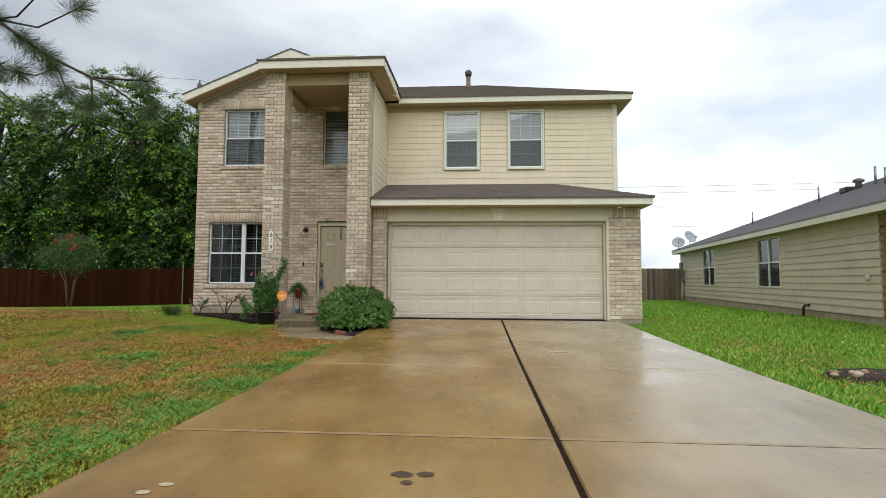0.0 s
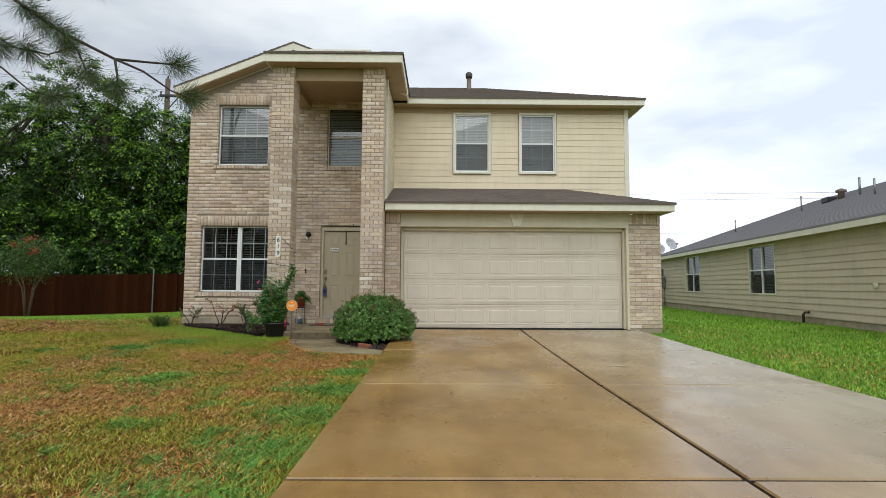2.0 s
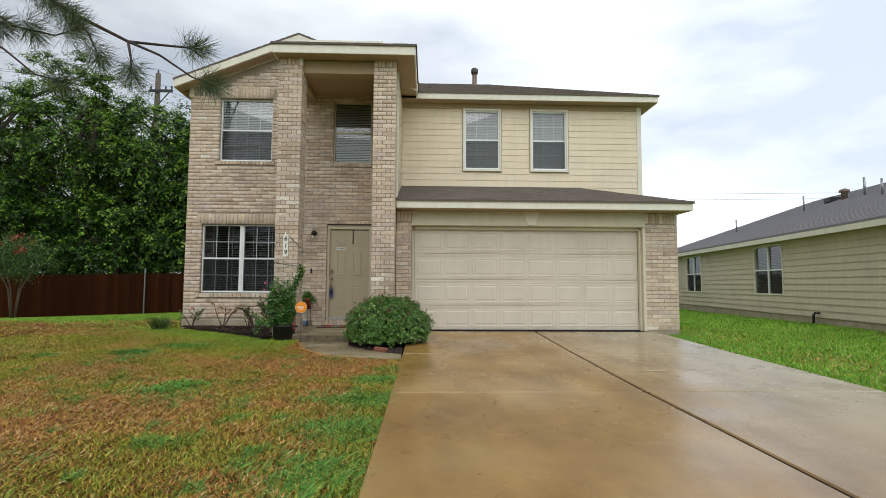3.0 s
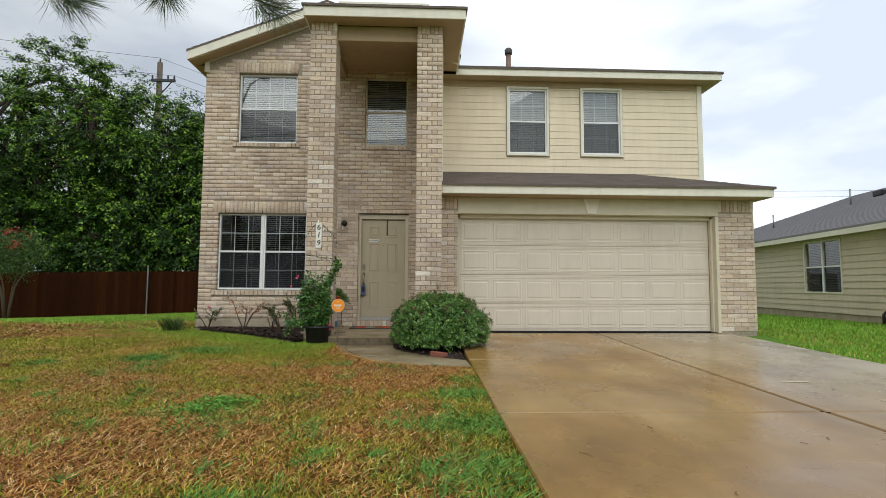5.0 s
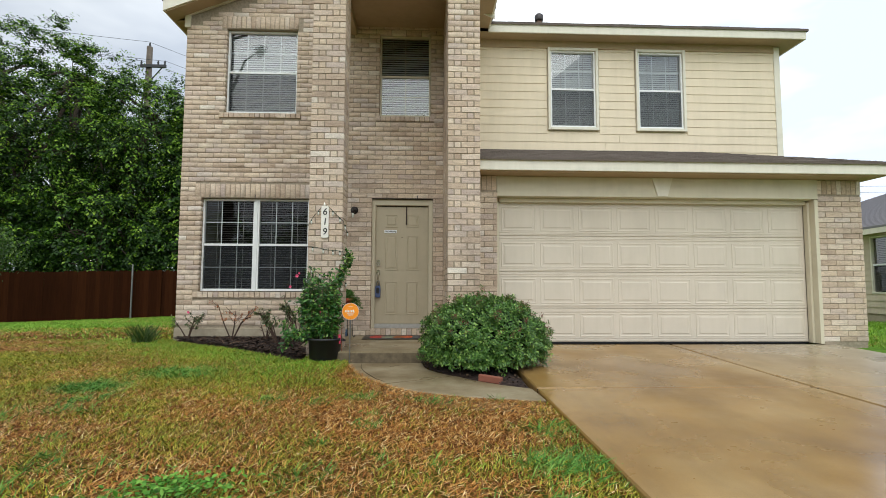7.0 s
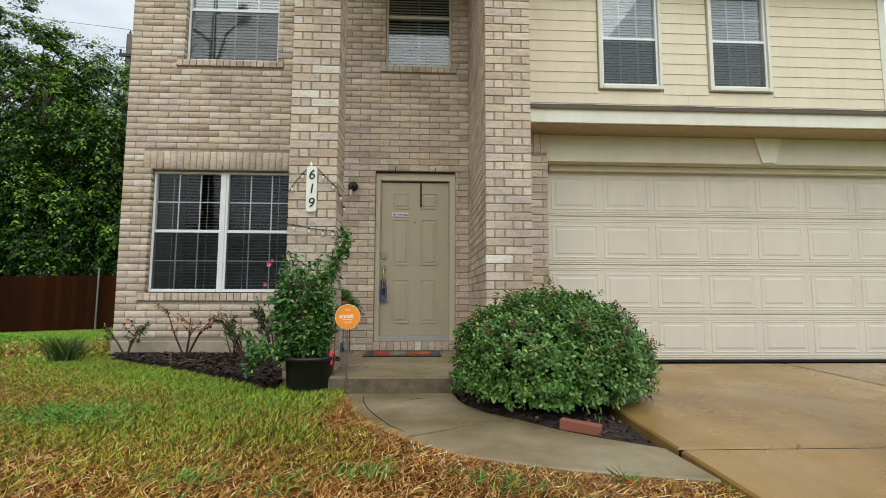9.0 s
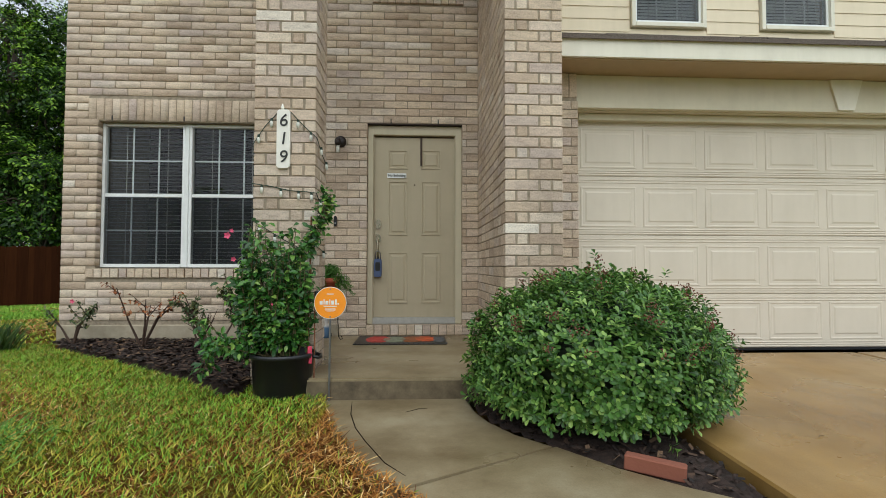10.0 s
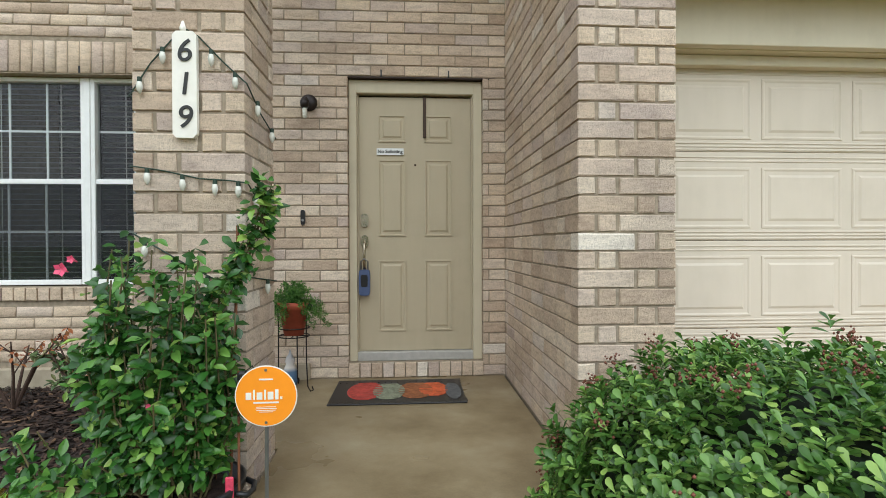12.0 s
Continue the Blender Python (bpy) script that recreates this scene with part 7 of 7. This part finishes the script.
bm_box(bm, -3.94, -3.905, 11.30, 11.33, 0.565, 0.605, 0.008)
bm_tube(bm, [(-3.915, 11.31, 0.6), (-3.88, 11.29, 0.63), (-3.86, 11.29, 0.58), (-3.89, 11.29, 0.5), (-3.94, 11.31, 0.44)], 0.0025, 5)
part("clip", bm, black_plastic, spot)
tube = thing("plant_food_tube", "pink and white plant food tube standing in the pot", "tube")
box_part("label", tube, plain("pink_label", rgb(214, 70, 96), 0.5, 0, 0.3, 40), -3.985, -3.955, 11.30, 11.312, 0.1, 0.22, 0.004)
# red edging brick by the shrub
edging = thing("edging_brick", "loose red edging brick half buried in soil", "brick")
bm = bmesh.new()
bm_box(bm, -0.13, 0.13, -0.03, 0.03, -0.04, 0.03, 0.006)
bmesh.ops.transform(bm, matrix=pose(-2.16, 9.99, -0.12, 0, 3, -32), verts=bm.verts[:])
part("block", bm, red_brick, edging)
# fallen twigs and marks on the drive
twig_mat = plain("dry_twig", rgb(96, 70, 44), 0.9)
rr = random.Random(12)
for k in range(14):
    x, y = rr.uniform(-1.4, 3.2), rr.uniform(2.6, 11)
    a = rr.uniform(0, math.tau)
    l = rr.uniform(0.04, 0.12)
    z = drive_z(y) + 0.004
    bm = bmesh.new()
    bm_tube(bm, [(x, y, z), (x + math.cos(a) * l * 0.5, y + math.sin(a) * l * 0.5, z + 0.003), (x + math.cos(a + 0.4) * l, y + math.sin(a + 0.4) * l, z)], 0.0018, 5)
    tagged(part("twig", bm, twig_mat), "small dry twig lying on the wet driveway", "twig", "twigs on the drive")
for x, y, w, h, c, lab in ((0.03, 3.33, 0.075, 0.05, (70, 52, 36), "dark oil spot on the concrete drive"), (0.16, 3.34, 0.06, 0.045, (70, 52, 36), "dark oil spot on the concrete drive"), (0.07, 3.22, 0.04, 0.035, (80, 60, 42), "small dark oil spot on the concrete drive"),
                           (-1.19, 3.09, 0.05, 0.032, (188, 172, 138), "pale paint mark on the concrete drive"), (-1.25, 2.99, 0.048, 0.03, (188, 172, 138), "pale paint mark on the concrete drive"), (1.62, 8.0, 0.2, 0.03, (206, 192, 160), "pale scrape mark on the concrete drive")):
    bm = bmesh.new()
    pts = [(x + w / 1 * math.cos(q * math.tau / 14) * (0.8 + 0.3 * noise.noise((q, x * 5, y))), y + h * math.sin(q * math.tau / 14) * (0.8 + 0.3 * noise.noise((q, y * 5, x)))) for q in range(14)]
    vs = [bm.verts.new((a, b, drive_z(b) + 0.004)) for a, b in pts]
    bm.faces.new(vs)
    tagged(part("stain", bm, plain("stain", rgb(*c), 0.5)), lab, "stain", kind="structure")


# ---- bricks, laid last ----
brick_meshes = {}
BRNG = random.Random(21)


def brick_shape(l, h, depth):
    """Corners and faces of one brick, its front on y = 0, worn at the edges."""
    key = (round(l, 3), round(h, 3), round(depth, 3))
    j = lambda s: BRNG.uniform(-s, s)
    c = 0.004
    front = [(-l / 2 + c + j(.003), 0, -h / 2 + c + j(.003)), (l / 2 - c + j(.003), 0, -h / 2 + c + j(.003)), (l / 2 - c + j(.003), 0, h / 2 - c + j(.003)), (-l / 2 + c + j(.003), 0, h / 2 - c + j(.003))]
    rim = [(-l / 2 + j(.0022), c, -h / 2 + j(.0022)), (l / 2 + j(.0022), c, -h / 2 + j(.0022)), (l / 2 + j(.0022), c, h / 2 + j(.0022)), (-l / 2 + j(.0022), c, h / 2 + j(.0022))]
    back = [(x, depth, z) for x, _, z in rim]
    fs = [(0, 1, 2, 3)] + [(4 + k, 4 + (k + 1) % 4, (k + 1) % 4, k) for k in range(4)] + [(8 + k, 8 + (k + 1) % 4, 4 + (k + 1) % 4, 4 + k) for k in range(4)]
    return front + rim + back, fs


def brick_mesh(l, h, depth):
    key = (round(l, 3), round(h, 3), round(depth, 3), BRNG.randrange(3))
    if key not in brick_meshes:
        vs, fs = brick_shape(l, h, depth)
        me = bpy.data.meshes.new("brick")
        me.from_pydata(vs, [], fs)
        me.materials.append(brick.m)
        brick_meshes[key] = me
    return brick_meshes[key]


def courses(length, z0, z1, holes=(), pattern=None, first=0, depths=(0.085, 0.085), shift=(0.0, 0.0), top=None):
    """Running bond over a face: pieces as (u, z, length, height, depth)."""
    out = []
    n = int(round((z1 - z0) / COURSE))
    for c in range(n):
        za = z0 + c * COURSE + JOINT / 2
        zb = za + BRICK_H
        odd = (c + first) % 2
        start = shift[odd]
        if pattern:
            u, cells = start, []
            for w in (pattern if odd else pattern[::-1]):
                cells.append((u, u + w))
                u += w + WIDE
        else:
            cells, u = [], start - (0.136 if odd else 0.0)
            while u < length:
                cells.append((max(u, start), min(u + BRICK_L, length)))
                u += BRICK_L + JOINT
        for a, b in cells:
            segs = [(a, b)]
            for h0, h1, hz0, hz1 in holes:
                if zb > hz0 + 0.02 and za < hz1 - 0.02:
                    segs = [s for p, q in segs for s in ((p, min(q, h0 + 0.002)), (max(p, h1 - 0.002), q)) if s[1] - s[0] > 0.025]
            for p, q in segs:
                if q - p > 0.02 and (top is None or zb < top((p + q) / 2)):
                    out.append(((p + q) / 2, (za + zb) / 2, q - p, zb - za, depths[odd]))
    return out


def lay(parent, pieces, to_world, focus, turn, limit=300):
    """Place pieces on a face: the nearest ones to a spot singly, the rest joined."""
    placed = [(Vector(to_world(u, z)), l, h, d) for u, z, l, h, d in pieces]
    placed.sort(key=lambda p: (p[0] - Vector(focus)).length)
    rot = Matrix.Rotation(turn, 4, "Z")
    for p, l, h, d in placed[:limit]:
        ob = new("brick", brick_mesh(l, h, d))
        ob.parent = parent
        proud = BRNG.uniform(-0.0015, 0.0015)
        ob.matrix_basis = Matrix.Translation(p) @ rot @ Matrix.Translation((0, proud, 0))
    vs, fs = [], []
    for p, l, h, d in placed[limit:]:
        v, f = brick_shape(l, h, d)
        i = len(vs)
        vs += [tuple(p + rot.to_3x3() @ Vector(q)) for q in v]
        fs += [tuple(k + i for k in q) for q in f]
    if vs:
        tagged(quads("bricks", np.array(vs), np.array(fs), brick, parent), kind="stuff")


FOCUS = (-3.4, 12.5, 1.2)
# main front wall, from its left corner
X0 = -7.132
hole = lambda h, g=0.0: (h[0] - X0 - g, h[1] - X0 + g, h[2] - g, h[3] + g)
SOLDIER1, SOLDIER2 = (-6.88, -4.80, 2.395, 2.645), (-6.52, -5.07, 5.475, 5.705)
SILL1, SILL2, SILL5 = (-6.86, -4.82, 0.645, 0.75), (-6.52, -5.08, 3.83, 3.92), (-3.75, -2.70, 3.81, 3.90)
DOORSILL = (-3.80, -2.71, 0.0, 0.12)
solid = [W1, W2, W5, DOOR_HOLE, SOLDIER1, SOLDIER2, SILL1, SILL2, SILL5, DOORSILL]
gable_line = lambda u: 5.52 + 0.40 * u
pieces = courses(5.07, 0.0 + 0.0, 6.5, [hole(h) for h in solid], top=gable_line)
pieces = [p for p in pieces if not (p[0] + X0 < -4.65 and p[1] < 0.14) and not (p[0] + X0 > -4.45 and p[1] > 5.56)]
# soldier courses and rowlock sills
for h, w in ((SOLDIER1, 0.0867), (SOLDIER2, 0.0853)):
    n = int((h[1] - h[0]) / w)
    pieces += [(h[0] - X0 + (k + 0.5) * w, (h[2] + h[3]) / 2, w - JOINT, h[3] - h[2] - JOINT, 0.085) for k in range(n)]
lay(wall_front, pieces, lambda u, z: (X0 + u, FRONT, z), FOCUS, 0)
for h in (SILL1, SILL2, SILL5, DOORSILL):
    n = int((h[1] - h[0]) / 0.086)
    extra = [(h[0] - X0 + (k + 0.5) * (h[1] - h[0]) / n, (h[2] + h[3]) / 2, (h[1] - h[0]) / n - JOINT, h[3] - h[2] - JOINT * 0.8, 0.11) for k in range(n)]
    sill = new("brick_sill")
    sill.parent = house
    lay(sill, extra, lambda u, z: (X0 + u, FRONT - (0.022 if h[2] > 0.5 else 0.012), z), FOCUS, 0)
# free-standing column
PAT = (0.268, 0.081, 0.081)
WIDE = 0.018
CW = 0.47
lay(wall_column, courses(CW, -2 * COURSE, 5.52, pattern=PAT, depths=(0.1, 0.2)), lambda u, z: (-4.48 + u, 11.65, z), FOCUS, 0)
lay(wall_column, courses(0.45, -2 * COURSE, 5.52, depths=(0.08, 0.08), shift=(0.11, 0.21)), lambda u, z: (-4.012, 11.65 + u, z), FOCUS, math.pi / 2, 200)
lay(wall_column, courses(0.45, -2 * COURSE, 5.52, depths=(0.08, 0.08), shift=(0.11, 0.21)), lambda u, z: (-4.478, 11.65 + u, z), FOCUS, -math.pi / 2, 0)
tops = [((k + 0.5) * 0.0783, 5.60, 0.068, 0.155, 0.1) for k in range(6)]
lay(wall_column, tops, lambda u, z: (-4.48 + u, 11.65, z), FOCUS, 0, 0)
# wing wall by the garage
lay(wall_wing, courses(CW, 0.0, 5.52, pattern=PAT[::-1], depths=(0.1, 0.2)), lambda u, z: (-2.535 + u, 11.70, z), FOCUS, 0, 150)
lay(wall_wing, courses(1.80, 0.0, 5.52, depths=(0.08, 0.08), shift=(0.11, 0.21)), lambda u, z: (-2.533, 11.70 + u, z), FOCUS, -math.pi / 2, 300)
lay(wall_wing, courses(0.45, 0.0, 5.52, depths=(0.08, 0.08), shift=(0.11, 0.21)), lambda u, z: (-2.067, 11.70 + u, z), FOCUS, math.pi / 2, 0)
lay(wall_wing, tops, lambda u, z: (-2.535 + u, 11.70, z), FOCUS, 0, 0)
lay(wall_wing, [(0.05 + k * 0.08, 5.60, 0.068, 0.155, 0.08) for k in range(6)], lambda u, z: (-2.067, 11.70 + u, z), FOCUS, math.pi / 2, 0)
# garage piers
lay(pier_left, courses(0.33, 0.0, 2.35), lambda u, z: (-2.065 + u, 12.34, z), FOCUS, 0)
lay(pier_right, courses(0.73, 0.0, 2.35), lambda u, z: (3.46 + u, 12.4, z), FOCUS, 0)
lay(pier_left, [(0.043 + k * 0.0813, 2.47, 0.071, 0.225, 0.085) for k in range(4)], lambda u, z: (-2.065 + u, 12.34, z), FOCUS, 0)
lay(pier_right, [(0.042 + k * 0.0813, 2.47, 0.071, 0.225, 0.085) for k in range(9)], lambda u, z: (3.46 + u, 12.4, z), FOCUS, 0)
